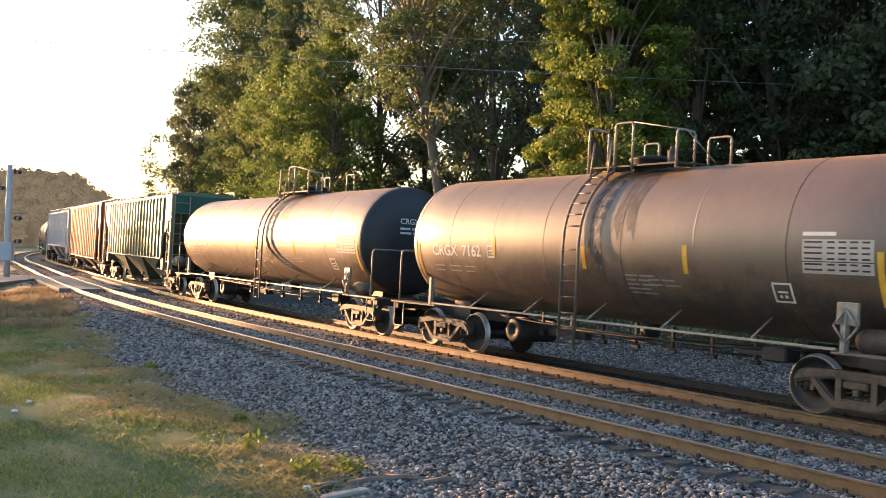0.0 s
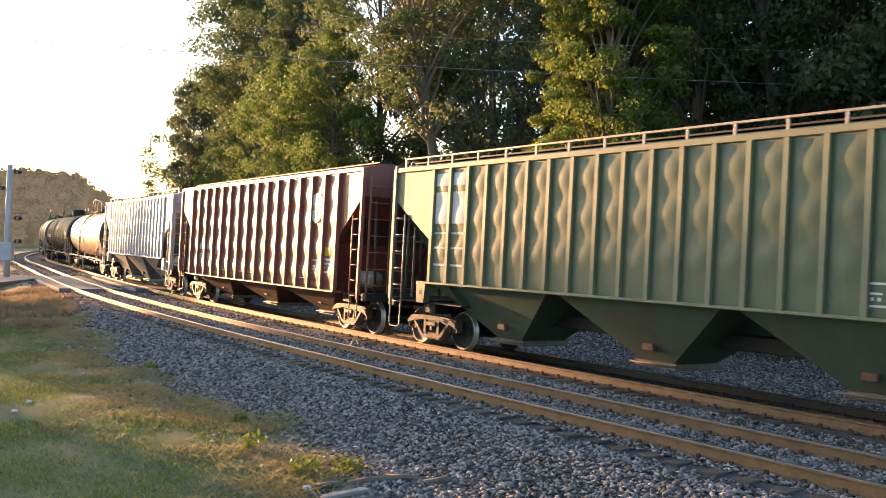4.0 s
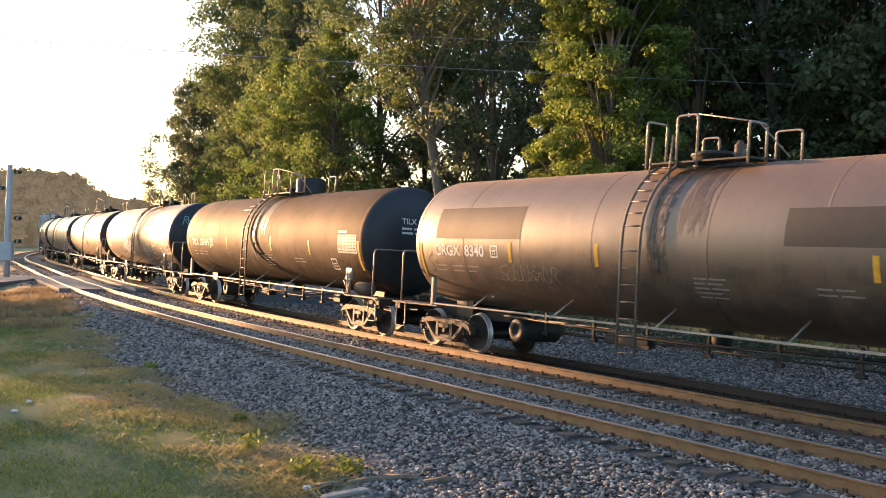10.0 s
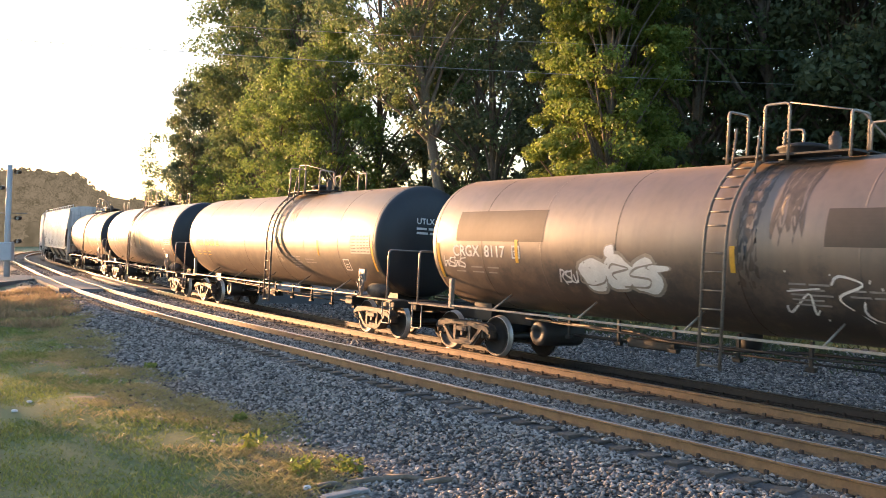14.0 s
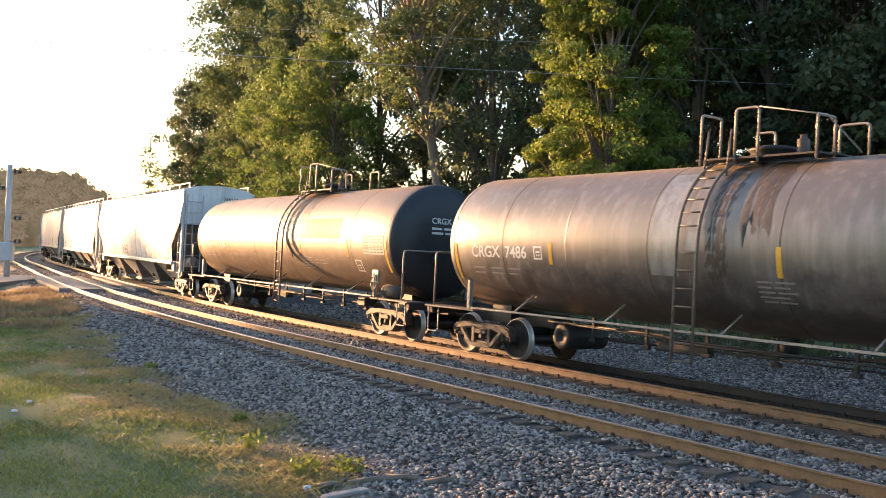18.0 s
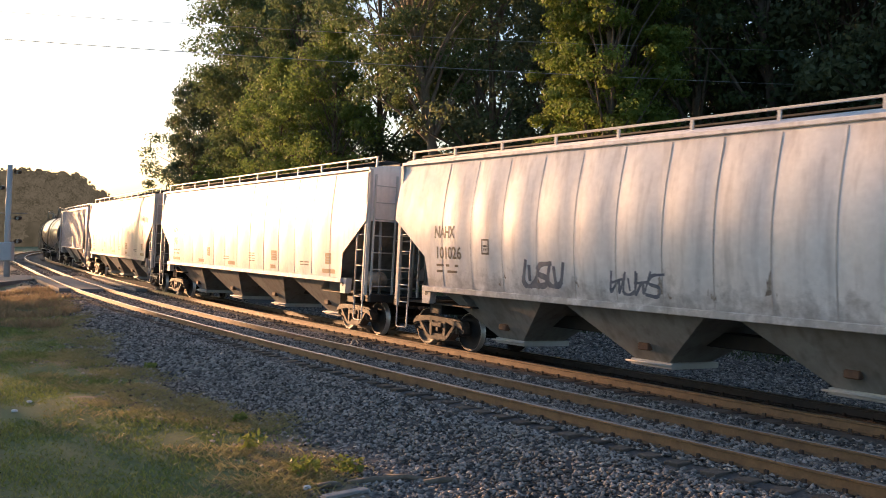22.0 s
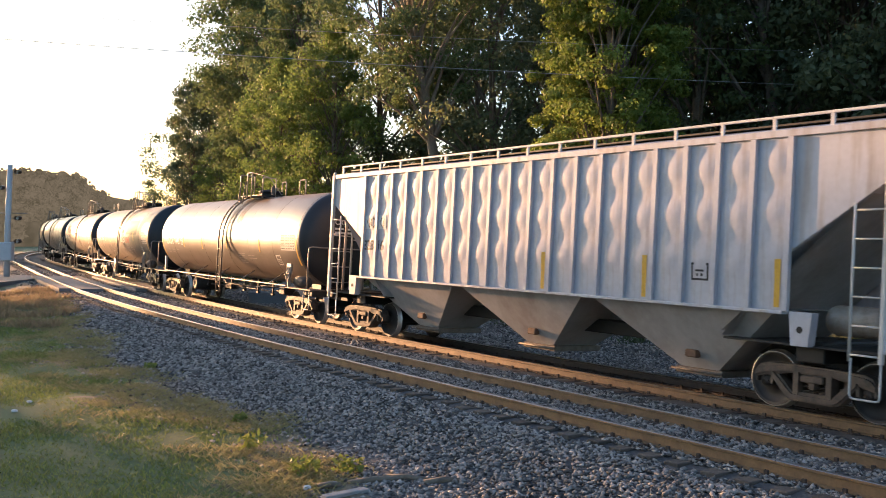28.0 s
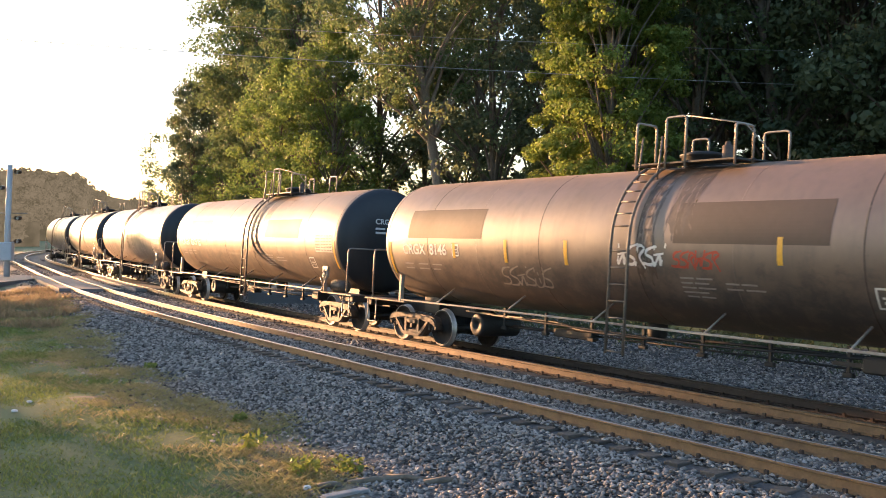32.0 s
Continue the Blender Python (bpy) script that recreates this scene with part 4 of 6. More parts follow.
def bubble_tag(parent, on, x0, z0, w, h, seed):
    """A sprayed tag of swollen overlapping shapes with a grey rim."""
    blobs = [(w * (0.2 + 0.3 * k), h * (0.42 + 0.06 * (k % 2)), w * 0.2, h * 0.4) for k in range(3)] + [(w * 0.42, h * 0.86, w * 0.07, h * 0.16), (w * 0.95, h * 0.6, w * 0.14, h * 0.07)]
    for scale, off, m, name in ((1.0, 0.0045, M_GALV, "tag_rim"), (0.84, 0.006, M_WHITE, "tag_fill")):
        me = Mesh()
        for i, (cx, cy, rx, ry) in enumerate(blobs):
            pl = on(x0, z0, off + 0.0003 * i)
            v = [pl(cx, cy)]
            for r in (0.35, 0.7, 1.0):
                for k in range(22):
                    a = 2 * math.pi * k / 22
                    q = r * scale * (1 + 0.1 * math.sin(3 * a + i * 1.7) + 0.06 * math.sin(5 * a + i))
                    v.append(pl(cx + math.cos(a) * rx * q, cy + math.sin(a) * ry * q))
            f = [(0, 1 + k, 1 + (k + 1) % 22) for k in range(22)]
            f += [(1 + r * 22 + k, 1 + (r + 1) * 22 + k, 1 + (r + 1) * 22 + (k + 1) % 22, 1 + r * 22 + (k + 1) % 22) for r in (0, 1) for k in range(22)]
            me.add(v, f)
        part(name, me.data(name, m), parent, "sprayed white tag of swollen shapes")
    scrawl(parent, on(x0 - w * 0.05, z0 + h * 0.15, 0.0085), w * 0.85, h * 0.5, M_GALV, seed, 3, 0.045)


# -- running gear --
def side_frame_mesh():
    """Cast frame: arched top member, sagging bottom member, columns and journal pedestals."""
    m = Mesh()
    def member(pts, t0, y=0.1):
        up = [(x, z + t) for (x, z), t in zip(pts, t0)]
        dn = [(x, z - t) for (x, z), t in zip(pts, t0)]
        for y0, y1, k in ((-y, y, 1.0), (y, y + 0.035, 0.55)):
            secs = [[(x, y0, z + t * k), (x, y1, z + t * k), (x, y1, z - t * k), (x, y0, z - t * k)] for (x, z), t in zip(pts, t0)]
            m.loft(secs)
    member([(-1.03, 0.55), (-0.97, 0.60), (-0.86, 0.635), (-0.62, 0.66), (-0.36, 0.69), (0.36, 0.69), (0.62, 0.66), (0.86, 0.635), (0.97, 0.60), (1.03, 0.55)], [0.06, 0.095, 0.1, 0.085, 0.068, 0.068, 0.085, 0.1, 0.095, 0.06])
    member([(-0.74, 0.60), (-0.60, 0.47), (-0.46, 0.33), (-0.34, 0.255), (0.34, 0.255), (0.46, 0.33), (0.60, 0.47), (0.74, 0.60)], [0.07, 0.1, 0.11, 0.065, 0.065, 0.11, 0.1, 0.07])
    for sx in (-1, 1):
        m.prism([(sx * 0.33, 0.67), (sx * 0.235, 0.67), (sx * 0.235, 0.28), (sx * 0.33, 0.28)], -0.1, 0.12)
        m.prism([(sx * 1.05, 0.58), (sx * 1.0, 0.58), (sx * 1.0, 0.42), (sx * 1.03, 0.42)], -0.09, 0.09)
        m.prism([(sx * 0.76, 0.58), (sx * 0.70, 0.56), (sx * 0.72, 0.40), (sx * 0.77, 0.40)], -0.09, 0.09)
        m.box(sx * 0.889 - 0.13, sx * 0.889 + 0.13, -0.08, 0.07, 0.52, 0.6, 0, 0.02)
    return m.data("side_frame", M_TRUCK)


def spring_mesh():
    m = Mesh()
    for x in (-0.14, 0.0, 0.14):
        pts = [(x + 0.055 * math.cos(a), 0.055 * math.sin(a), 0.345 + 0.012 * a) for a in np.arange(0, 12.6, 0.7)]
        m.tube(pts, 0.016, 5)
    m.box(-0.2, 0.2, -0.14, 0.15, 0.5, 0.62, 0, 0.02)
    m.box(-0.24, 0.24, 0.0, 0.1, 0.3, 0.345, 0, 0.01)
    m.box(-0.05, 0.05, -0.13, 0.13, 0.4, 0.52, 0, 0.01)
    return m.data("spring_nest", M_TRUCK)


def wheelset_mesh():
    m = Mesh()
    for sy in (-1, 1):
        o = sy
        prof = [(0.80 * o, 0.0), (0.80 * o, 0.10), (0.785 * o, 0.13), (0.76 * o, 0.16), (0.735 * o, 0.34), (0.775 * o, 0.385), (0.785 * o, 0.40), (0.787 * o, 0.438), (0.787 * o, 0.449), (0.775 * o, 0.455),
                (0.68 * o, 0.462), (0.672 * o, 0.486), (0.655 * o, 0.486), (0.65 * o, 0.40), (0.69 * o, 0.36), (0.67 * o, 0.16), (0.63 * o, 0.12), (0.63 * o, 0.08)]
        mi = [0, 0, 0, 0, 0, 0, 0, 1, 1, 1, 1, 0, 0, 0, 0, 0, 0]
        m.lathe(prof, "y", 36, mi=mi)
    m.lathe([(-0.65, 0.085), (0.65, 0.085)], "y", 16)
    for sy in (-1, 1):     # bearing caps with bolts
        m.lathe([(0.80 * sy, 0.11), (1.0 * sy, 0.11), (1.04 * sy, 0.09), (1.05 * sy, 0.0)], "y", 18)
        for k in range(3):
            a = k * 2.094
            m.box(0.06 * math.cos(a) - .018, 0.06 * math.cos(a) + .018, 1.045 * sy - .02, 1.045 * sy + .02, 0.06 * math.sin(a) - .018, 0.06 * math.sin(a) + .018)
    return m.data("wheelset", M_WHEEL, M_BRIGHT)


WHEELSETS = []


def add_truck(car, x):
    """A two-axle truck under its car."""
    t = part("truck", once("bolster", lambda: Mesh().box(-0.19, 0.19, -0.95, 0.95, 0.42, 0.70, 0, 0.03).box(-0.3, 0.3, -0.3, 0.3, 0.68, 0.80, 0, 0.02)
             .box(-0.75, -0.62, -0.75, 0.75, 0.30, 0.44).box(0.62, 0.75, -0.75, 0.75, 0.30, 0.44).data("truck", M_BLACK)), car, "rusty two-axle freight truck", pose(x, 0, 0))
    for y in (-0.99, 0.99):
        part("side_frame", once("side_frame", side_frame_mesh), t, at=pose(0, y, 0))
        part("spring_nest", once("springs", spring_mesh), t, at=pose(0, y, 0))
    for dx in (-0.889, 0.889):
        w = part("wheelset", once("wheelset", wheelset_mesh), t, "dark steel wheels with bright treads", pose(dx, 0, WHEEL_R))
        WHEELSETS.append((w, car))
        for sx in (-1, 1):
            for y in (-0.72, 0.72):
                if sx * dx < 0:
                    part("brake_shoe", once(("shoe", sx), lambda sx=sx: Mesh().box(-0.05, 0.05, -0.06, 0.06, -0.16, 0.16, 0, 0.02).data("brake_shoe", M_RUST)), t, at=pose(dx + sx * 0.52, y, 0.46))
    return t


def coupler_mesh():
    m = Mesh()
    m.box(-0.75, -0.12, -0.09, 0.09, 0.80, 0.98, 0, 0.03)
    m.box(-0.16, 0.06, -0.17, 0.15, 0.76, 1.02, 0, 0.05)
    m.tube([(-0.3, 0.12, 0.8), (-0.2, 0.3, 0.5), (0.02, 0.2, 0.42)], 0.03, 6)
    return m.data("coupler", M_RUST)


def ends(car, L):
    part("coupler", once("coupler", coupler_mesh), car, at=pose(L / 2 - 0.04, 0, 0))
    part("coupler", once("coupler", coupler_mesh), car, at=pose(-L / 2 + 0.04, 0, 0, 0, 0, 180))


def rod(name, pts, r, m, parent, n=6, label=""):
    return part(name, Mesh().tube(pts, r, n).data(name, m), parent, label)


def ladder(parent, pts_of, rungs, w, m, r=0.022, label=""):
    """Two stiles and rungs; pts_of(x) gives a stile's points, rungs the heights as (y, z)."""
    la = part("ladder", Mesh().tube(pts_of(-w / 2), r, 6).tube(pts_of(w / 2), r, 6).data("ladder", m), parent, label)
    return la


def bent(pts, r=0.12, n=4):
    """Rounds the corners of a polyline."""
    pts = [Vector(p) for p in pts]
    out = [pts[0]]
    for i in range(1, len(pts) - 1):
        a, b, c = pts[i - 1], pts[i], pts[i + 1]
        p, q = b + (a - b).normalized() * min(r, (a - b).length / 2), b + (c - b).normalized() * min(r, (c - b).length / 2)
        for k in range(n + 1):
            f = k / n
            out.append((p * (1 - f) + b * f) * (1 - f) + (b * (1 - f) + q * f) * f)
    return out + [pts[-1]]


M_SEAMLINE = paint("dirty_weld_line", (0.042, 0.033, 0.026), (0.07, 0.05, 0.038), 0.6)


def tank_shell(half, depth=0.55, n=64):
    prof = []
    for i in range(11):
        a = math.pi / 2 * i / 10
        prof.append((-half - depth * math.cos(a), R_TANK * math.sin(a) ** 0.8 if i else 0.0))
    prof += [(-half + half * 2 * k / 12, R_TANK) for k in range(1, 12)]
    prof += [(-x, r) for x, r in prof[10::-1]]
    mi = [1] * 9 + [0] * (len(prof) - 19) + [1] * 9
    return Mesh().lathe(prof, "x", n, (0, 0, ZC), mi=mi).data("tank_shell", M_BLACK, M_HEADPAINT)


def ring_mesh(width=0.024, proud=0.0022):
    r = R_TANK + proud
    return Mesh().lathe([(-width / 2, R_TANK - .01), (-width / 2, r), (width / 2, r), (width / 2, R_TANK - .01)], "x", 56, (0, 0, ZC)).data("seam_band", M_BLACK)


def tank_car(s0, s1, shell_mat, label, mark="", number="", text_mat=None, patches=(), stripes=(), seams=None, spill=True, graffiti=(), head_mark=True, lx=0.5, dome=False, rail_mat=None):
    """A tank car between couplers at s0 (front) and s1."""
    text_mat = text_mat or M_WHITE
    rail_mat = rail_mat or M_GALV
    L = s1 - s0
    h = L / 2
    car = new("tank_car")
    tagged(car, label, "tank car", "cars of the freight train")
    half = h - 1.42                                   # straight shell to the head seams
    sh = part("tank_shell", once(("shell", round(half, 2)), lambda: tank_shell(half)), car)
    sh.material_slots[0].link = "OBJECT"
    sh.material_slots[0].material = shell_mat
    seams = seams or (-half + 0.05, -half * 0.72, -half * 0.42, -half * 0.14, half * 0.22, half * 0.5, half * 0.76, half - 0.05)
    for i, x in enumerate(seams):
        b = part("seam_band", once("seam", ring_mesh), car, at=pose(x, 0, 0))
        b.material_slots[0].link = "OBJECT"
        b.material_slots[0].material = shell_mat if i % 3 == 2 else M_SEAMLINE
    # end structure
    for e in (-1, 1):
        x = e * (h - 0.35)
        part("end_sill", Mesh().box(min(x, e * (h - 3.6)), max(x, e * (h - 3.6)), -0.25, 0.25, 0.74, 1.04, 0, 0.02)
             .box(min(x, x - e * 0.25), max(x, x - e * 0.25), -1.42, 1.42, 0.86, 1.06, 0, 0.02).data("end_sill", M_BLACK), car)
        part("end_platform", Mesh().box(min(x, e * (h - 2.3)), max(x, e * (h - 2.3)), 1.0, 1.5, 1.02, 1.07, 0, 0.01).box(min(x, e * (h - 2.3)), max(x, e * (h - 2.3)), -1.5, -1.0, 1.02, 1.07, 0, 0.01)
             .data("end_platform", M_LADDER), car)
        part("saddle", Mesh().prism([(e * (h - 2.1) - 0.32, 0.78), (e * (h - 2.1) + 0.32, 0.78), (e * (h - 2.1) + 0.35, 1.5), (e * (h - 2.1) - 0.35, 1.5)], -0.5, 0.5)
             .data("saddle", M_HEADPAINT), car)
        xr = e * (h - 0.7)
        rod("end_rail", bent([(xr, 1.46, 1.05), (xr, 1.46, 2.34), (xr, -1.46, 2.34), (xr, -1.46, 1.05)]), 0.024, rail_mat, car, label="bent steel handrail hoop")
        for y in (1.46, -1.46):
            xs = e * (h - 0.7)
            rod("step", bent([(xs - 0.2, y, 1.02), (xs - 0.2, y, 0.45), (xs + 0.2, y, 0.45), (xs + 0.2, y, 1.02)], 0.05, 2), 0.016, rail_mat, car)
            post = part("placard_post", Mesh().box(e * (h - 2.1) - 0.05, e * (h - 2.1) + 0.05, y - 0.05, y + 0.05, 1.05, 1.72, 0, 0.01).data("placard_post", M_GALV), car)
            if e < 0:
                c = e * (h - 2.05)
                sg = 1 if y > 0 else -1
                yf = y + sg * 0.06
                part("placard_board", Mesh().box(c - 0.17, c + 0.17, min(y - sg * 0.02, yf - sg * 0.01), max(y - sg * 0.02, yf - sg * 0.01), 1.46, 1.8, 0, 0.01).data("placard_board", M_GALV), post, "tan steel placard board")
                m = Mesh()
                corner = [(c, 1.2), (c + 0.19, 1.45), (c, 1.7), (c - 0.19, 1.45)]
                for i in range(4):
                    (xa, za), (xb, zb) = corner[i], corner[(i + 1) % 4]
                    m.tube([(xa, yf + sg * 0.02, za), (xb, yf + sg * 0.02, zb)], 0.016, 5)
                m.tube([(c, yf + sg * 0.02, 1.05), (c, yf + sg * 0.02, 1.7)], 0.014, 5)
                part("placard", m.data("placard", M_GALV), post, "diamond placard holder")
        if e < 0:
            part("brake_reservoir", Mesh().lathe([(-0.42, 0), (-0.4, 0.12), (-0.3, 0.19), (0.3, 0.19), (0.4, 0.12), (0.42, 0)], "x", 16, (e * (h - 1.62), 1.2, 1.24)).data("brake_reservoir", M_TRUCK), car)
    # long side rails on slanting brackets
    for y in (1.5, -1.5):
        rail = part("side_rail", Mesh().box(-h + 2.2, h - 2.2, y - 0.03, y + 0.03, 1.075, 1.12, 0, 0.008).data("side_rail", rail_mat), car, "long pale steel side rail")
        k = 5
        for i in range(k):
            x = -h + 3.7 + (L - 7.4) * i / (k - 1)
            sg = 1 if y > 0 else -1
            rod("bracket", [(x, y, 1.1), (x - 0.04, sg * 1.0, 1.45)], 0.019, rail_mat, rail)
    # underside
    part("brake_cylinder", Mesh().lathe([(-0.6, 0), (-0.6, 0.24), (-0.58, 0.27), (0.52, 0.27), (0.55, 0.24), (0.55, 0.1), (0.5, 0.08), (0.5, 0)], "y", 22, (h - 4.55, 0.35, 0.66)).data("brake_cylinder", M_BLACK), car)
    part("bottom_outlet", Mesh().lathe([(0.75, 0.0), (0.75, 0.16), (0.9, 0.2), (1.2, 0.2)], "z", 16, (-0.3, 0, 0)).data("bottom_outlet", M_BLACK), car)
    rod("brake_pipe", bent([(-h + 3, 0.35, 0.95), (-1.6, 0.35, 0.88), (-0.8, 0.7, 0.82), (1.2, 0.7, 0.82), (2.2, 0.35, 0.9), (h - 4, 0.35, 0.9)], 0.3), 0.03, M_BLACK, car)
    rod("brake_rod", [(-h + 3.4, 0.2, 0.72), (h - 5.2, 0.3, 0.7)], 0.02, M_BLACK, car)
    part("brake_valve", Mesh().box(-h + 3.3, -h + 3.75, 0.7, 1.1, 0.75, 1.0, 0, 0.03).box(-h + 3.6, -h + 4.3, 0.9, 0.98, 0.82, 0.88).data("brake_valve", M_BLACK), car)
    for i in range(7):
        x = -h + 4.3 + (L - 9.4) * i / 6
        part("pipe_hanger", once("hanger", lambda: Mesh().box(-0.03, 0.03, -0.03, 0.03, 0.62, 1.1, 0, 0.005).box(-0.09, 0.09, -0.05, 0.05, 0.6, 0.68, 0, 0.01).data("pipe_hanger", M_BLACK)), car, at=pose(x, 0.5, 0))
    rod("train_line", bent([(-h + 3.1, 0.95, 0.98), (-2.4, 0.95, 0.86), (2.0, 0.95, 0.9), (h - 4.2, 0.95, 0.96)], 0.4), 0.022, M_BLACK, car)
    part("slack_adjuster", Mesh().box(1.1, 2.3, 0.2, 0.42, 0.6, 0.78, 0, 0.02).tube([(2.3, 0.31, 0.69), (h - 4.9, 0.31, 0.66)], 0.03, 6).data("slack_adjuster", M_BLACK), car)
    # ladder over the side, and the platform round the dome
    arc = [(R_TANK + 0.12) * 1.0, ZC]
    def stile(dx):
        pts = [(lx + dx, 1.66, 0.55), (lx + dx, 1.66, 2.5)]
        for k in range(1, 9):
            a = math.radians(8 * k)
            pts.append((lx + dx, arc[0] * math.cos(a), ZC + arc[0] * math.sin(a)))
        return pts
    la = part("ladder", Mesh().tube(stile(-0.22), 0.03, 6).tube(stile(0.22), 0.03, 6).data("ladder", M_LADDER), car)
    for k in range(7):
        z = 0.6 + k * 0.31
        part("rung", once("tank_rung", lambda: Mesh().tube([(-0.21, 0, 0), (0.21, 0, 0)], 0.018, 6).data("rung", M_LADDER)), la, at=pose(lx, 1.66, z))
    for k in range(1, 8):
        a = math.radians(2 + 8.5 * k)
        part("rung", CACHE["tank_rung"], la, at=pose(lx, arc[0] * math.cos(a), ZC + arc[0] * math.sin(a)))
    zt = ZC + R_TANK
    plat = part("top_platform", Mesh().box(lx - 1.9, lx + 0.55, 0.45, 0.85, zt - 0.02, zt + 0.02, 0, 0.005).box(lx - 1.9, lx + 0.55, -0.85, -0.45, zt - 0.02, zt + 0.02, 0, 0.005)
                .box(lx + 0.2, lx + 0.55, -0.44, 0.44, zt + 0.01, zt + 0.04, 0, 0.005).box(lx - 1.9, lx - 1.55, -0.44, 0.44, zt + 0.01, zt + 0.04, 0, 0.005).data("top_platform", M_BLACK), car)
    for x0, y0, x1, y1, top in ((lx + 0.45, 0.85, lx + 0.45, 0.3, 0.82), (lx - 0.28, 0.85, lx - 0.75, 0.85, 0.85), (lx - 1.85, 0.85, lx - 1.85, 0.35, 0.62), (lx - 1.2, -0.85, lx - 1.75, -0.85, 0.7), (lx + 0.5, -0.85, lx + 0.1, -0.85, 0.7)):
        rod("handrail", bent([(x0, y0, zt - 0.1), (x0, y0, zt + top), (x1, y1, zt + top), (x1, y1, zt - 0.1)], 0.08), 0.024, rail_mat, plat)
    rod("safety_line", [(lx - 0.75, 0.85, zt + 0.85), (lx - 1.85, 0.6, zt + 0.64), (lx - 2.3, 0.3, zt + 0.02)], 0.014, rail_mat, plat)
    for dx in (-0.24, 0.24):
        rod("ladder_post", [(lx + dx, 1.0, zt - 0.32), (lx + dx, 0.9, zt + 0.5)], 0.02, M_LADDER, plat)
    man = part("manway", Mesh().lathe([(zt - 0.1, 0.42), (zt + 0.16, 0.42), (zt + 0.18, 0.46), (zt + 0.22, 0.46), (zt + 0.27, 0.3), (zt + 0.28, 0.0)], "z", 22, (lx - 0.5, 0, 0)).data("manway", M_BLACK), car)
    part("valve", Mesh().lathe([(zt, 0.1), (zt + 0.34, 0.1), (zt + 0.36, 0.06), (zt + 0.42, 0.05), (zt + 0.42, 0)], "z", 12, (lx - 1.15, 0.15, 0)).data("valve", M_TRUCK), man)
    if dome:
        part("dome", Mesh().lathe([(zt - 0.1, 0.5), (zt + 0.5, 0.5), (zt + 0.56, 0.46), (zt + 0.58, 0)], "z", 22, (lx - 1.35, -0.1, 0)).data("dome", M_BLACK), car, "square-shouldered black dome housing")
    # dark drips of old cargo beside the ladder
    if spill:
        sm = mat("dried_spill", (0.055, 0.042, 0.034), 0.5, 0.0, (0.13, 0.095, 0.07), 3, 0.8, stretch=(2.5, 2.5, 0.5))
        rng = random.Random(int(s0 * 7))
        for x, w, low in ((lx - 0.3, 0.42, 1.75), (lx - 0.95, 0.55, 2.6)):
            cols = 10
            tops, v = math.radians(84), []
            drip = [low + rng.uniform(-0.12, 0.12) + 0.35 * abs(math.sin(1.9 * k + s0)) for k in range(cols + 1)]
            for k in range(cols + 1):
                a0 = math.asin((drip[k] - ZC) / R_TANK)
                for j in range(11):
                    a = a0 + (tops - a0) * j / 10
                    v.append((x - w * k / cols + 0.03 * math.sin(j * 1.3 + k), (R_TANK + 0.005) * math.cos(a), ZC + (R_TANK + 0.005) * math.sin(a)))
            f = [(k * 11 + j, (k + 1) * 11 + j, (k + 1) * 11 + j + 1, k * 11 + j + 1) for k in range(cols) for j in range(10)]
            part("spill_stain", Mesh().add(v, f, True).data("spill_stain", sm), car, "dark dried spill down the tank's side")
    # marks
    for x, z, w, hh, pm in patches:
        patch(car, w, hh, on_tank(x, z, 0.0026), pm, "paint_patch", 6, "painted-over rectangle")
    stripes = [q for q in stripes if -half + 1.4 < q[0] < half - 0.9] + [(half - 0.08, 1.75, 0.85), (-half + 0.2, 1.75, 0.85)]
    for x, z, hh in stripes:
        patch(car, 0.1, hh, on_tank(x, z, 0.005), M_YELLOW, "reflector_stripe", 4, "yellow reflective stripe")
    if mark:
        wm = max(x for x, _ in glyphs(mark, 0.25)[0])
        wn = max(x for x, _ in glyphs(number, 0.25)[0])
        letters(car, mark, 0.25, on_tank(half - 0.72, 2.26), text_mat)
        letters(car, number, 0.25, on_tank(half - 0.72 - wm - 0.17, 2.26), text_mat)
        bars(car, on_tank(half - 0.72, 1.9), [(0, 0.12, 0.38, 0.034), (0.6, 0.12, 0.42, 0.034), (1.2, 0.12, 0.4, 0.034), (0, 0, 0.36, 0.034), (0.6, 0, 0.42, 0.034), (1.2, 0, 0.3, 0.034)], M_FADED if text_mat is M_WHITE else text_mat)
        frame_box(car, on_tank(half - 0.72 - wm - wn - 0.4, 2.24), text_mat, 0.26, 0.28)
    data_panel(car, on_tank(-half + 1.4, 2.2), M_WHITE)
    bars(car, on_tank(-half + 1.4, 2.77), [(0, 0, 0.55, 0.06)], M_WHITE)
    frame_box(car, on_tank(-half + 2.0, 1.72), M_WHITE)
    bars(car, on_tank(lx - 1.25, 1.7), [(0, 0.36, 0.7, 0.034), (0, 0.27, 0.6, 0.034), (0, 0.18, 0.72, 0.034), (0, 0.09, 0.55, 0.034), (0.05, 0, 0.6, 0.034)], M_FADED)
    bars(car, on_tank(-half + 4.6, 1.86), [(0, 0.1, 0.62, 0.034), (0, 0, 0.75, 0.034)], M_FADED)
    if head_mark and mark:
        letters(car, mark, 0.15, on_end(0, 0.55, 3.08, half, 0.55), M_WHITE)
        letters(car, number, 0.15, on_end(0, 0.55 - max(x for x, _ in glyphs(mark, 0.15)[0]) - 0.1, 3.08, half, 0.55), M_WHITE)
        bars(car, on_end(0, 0.55, 2.8, half, 0.55), [(0, 0.12, 0.3, 0.06), (0.36, 0.12, 0.45, 0.06), (0, 0, 0.34, 0.06), (0.4, 0, 0.3, 0.06)], M_WHITE)
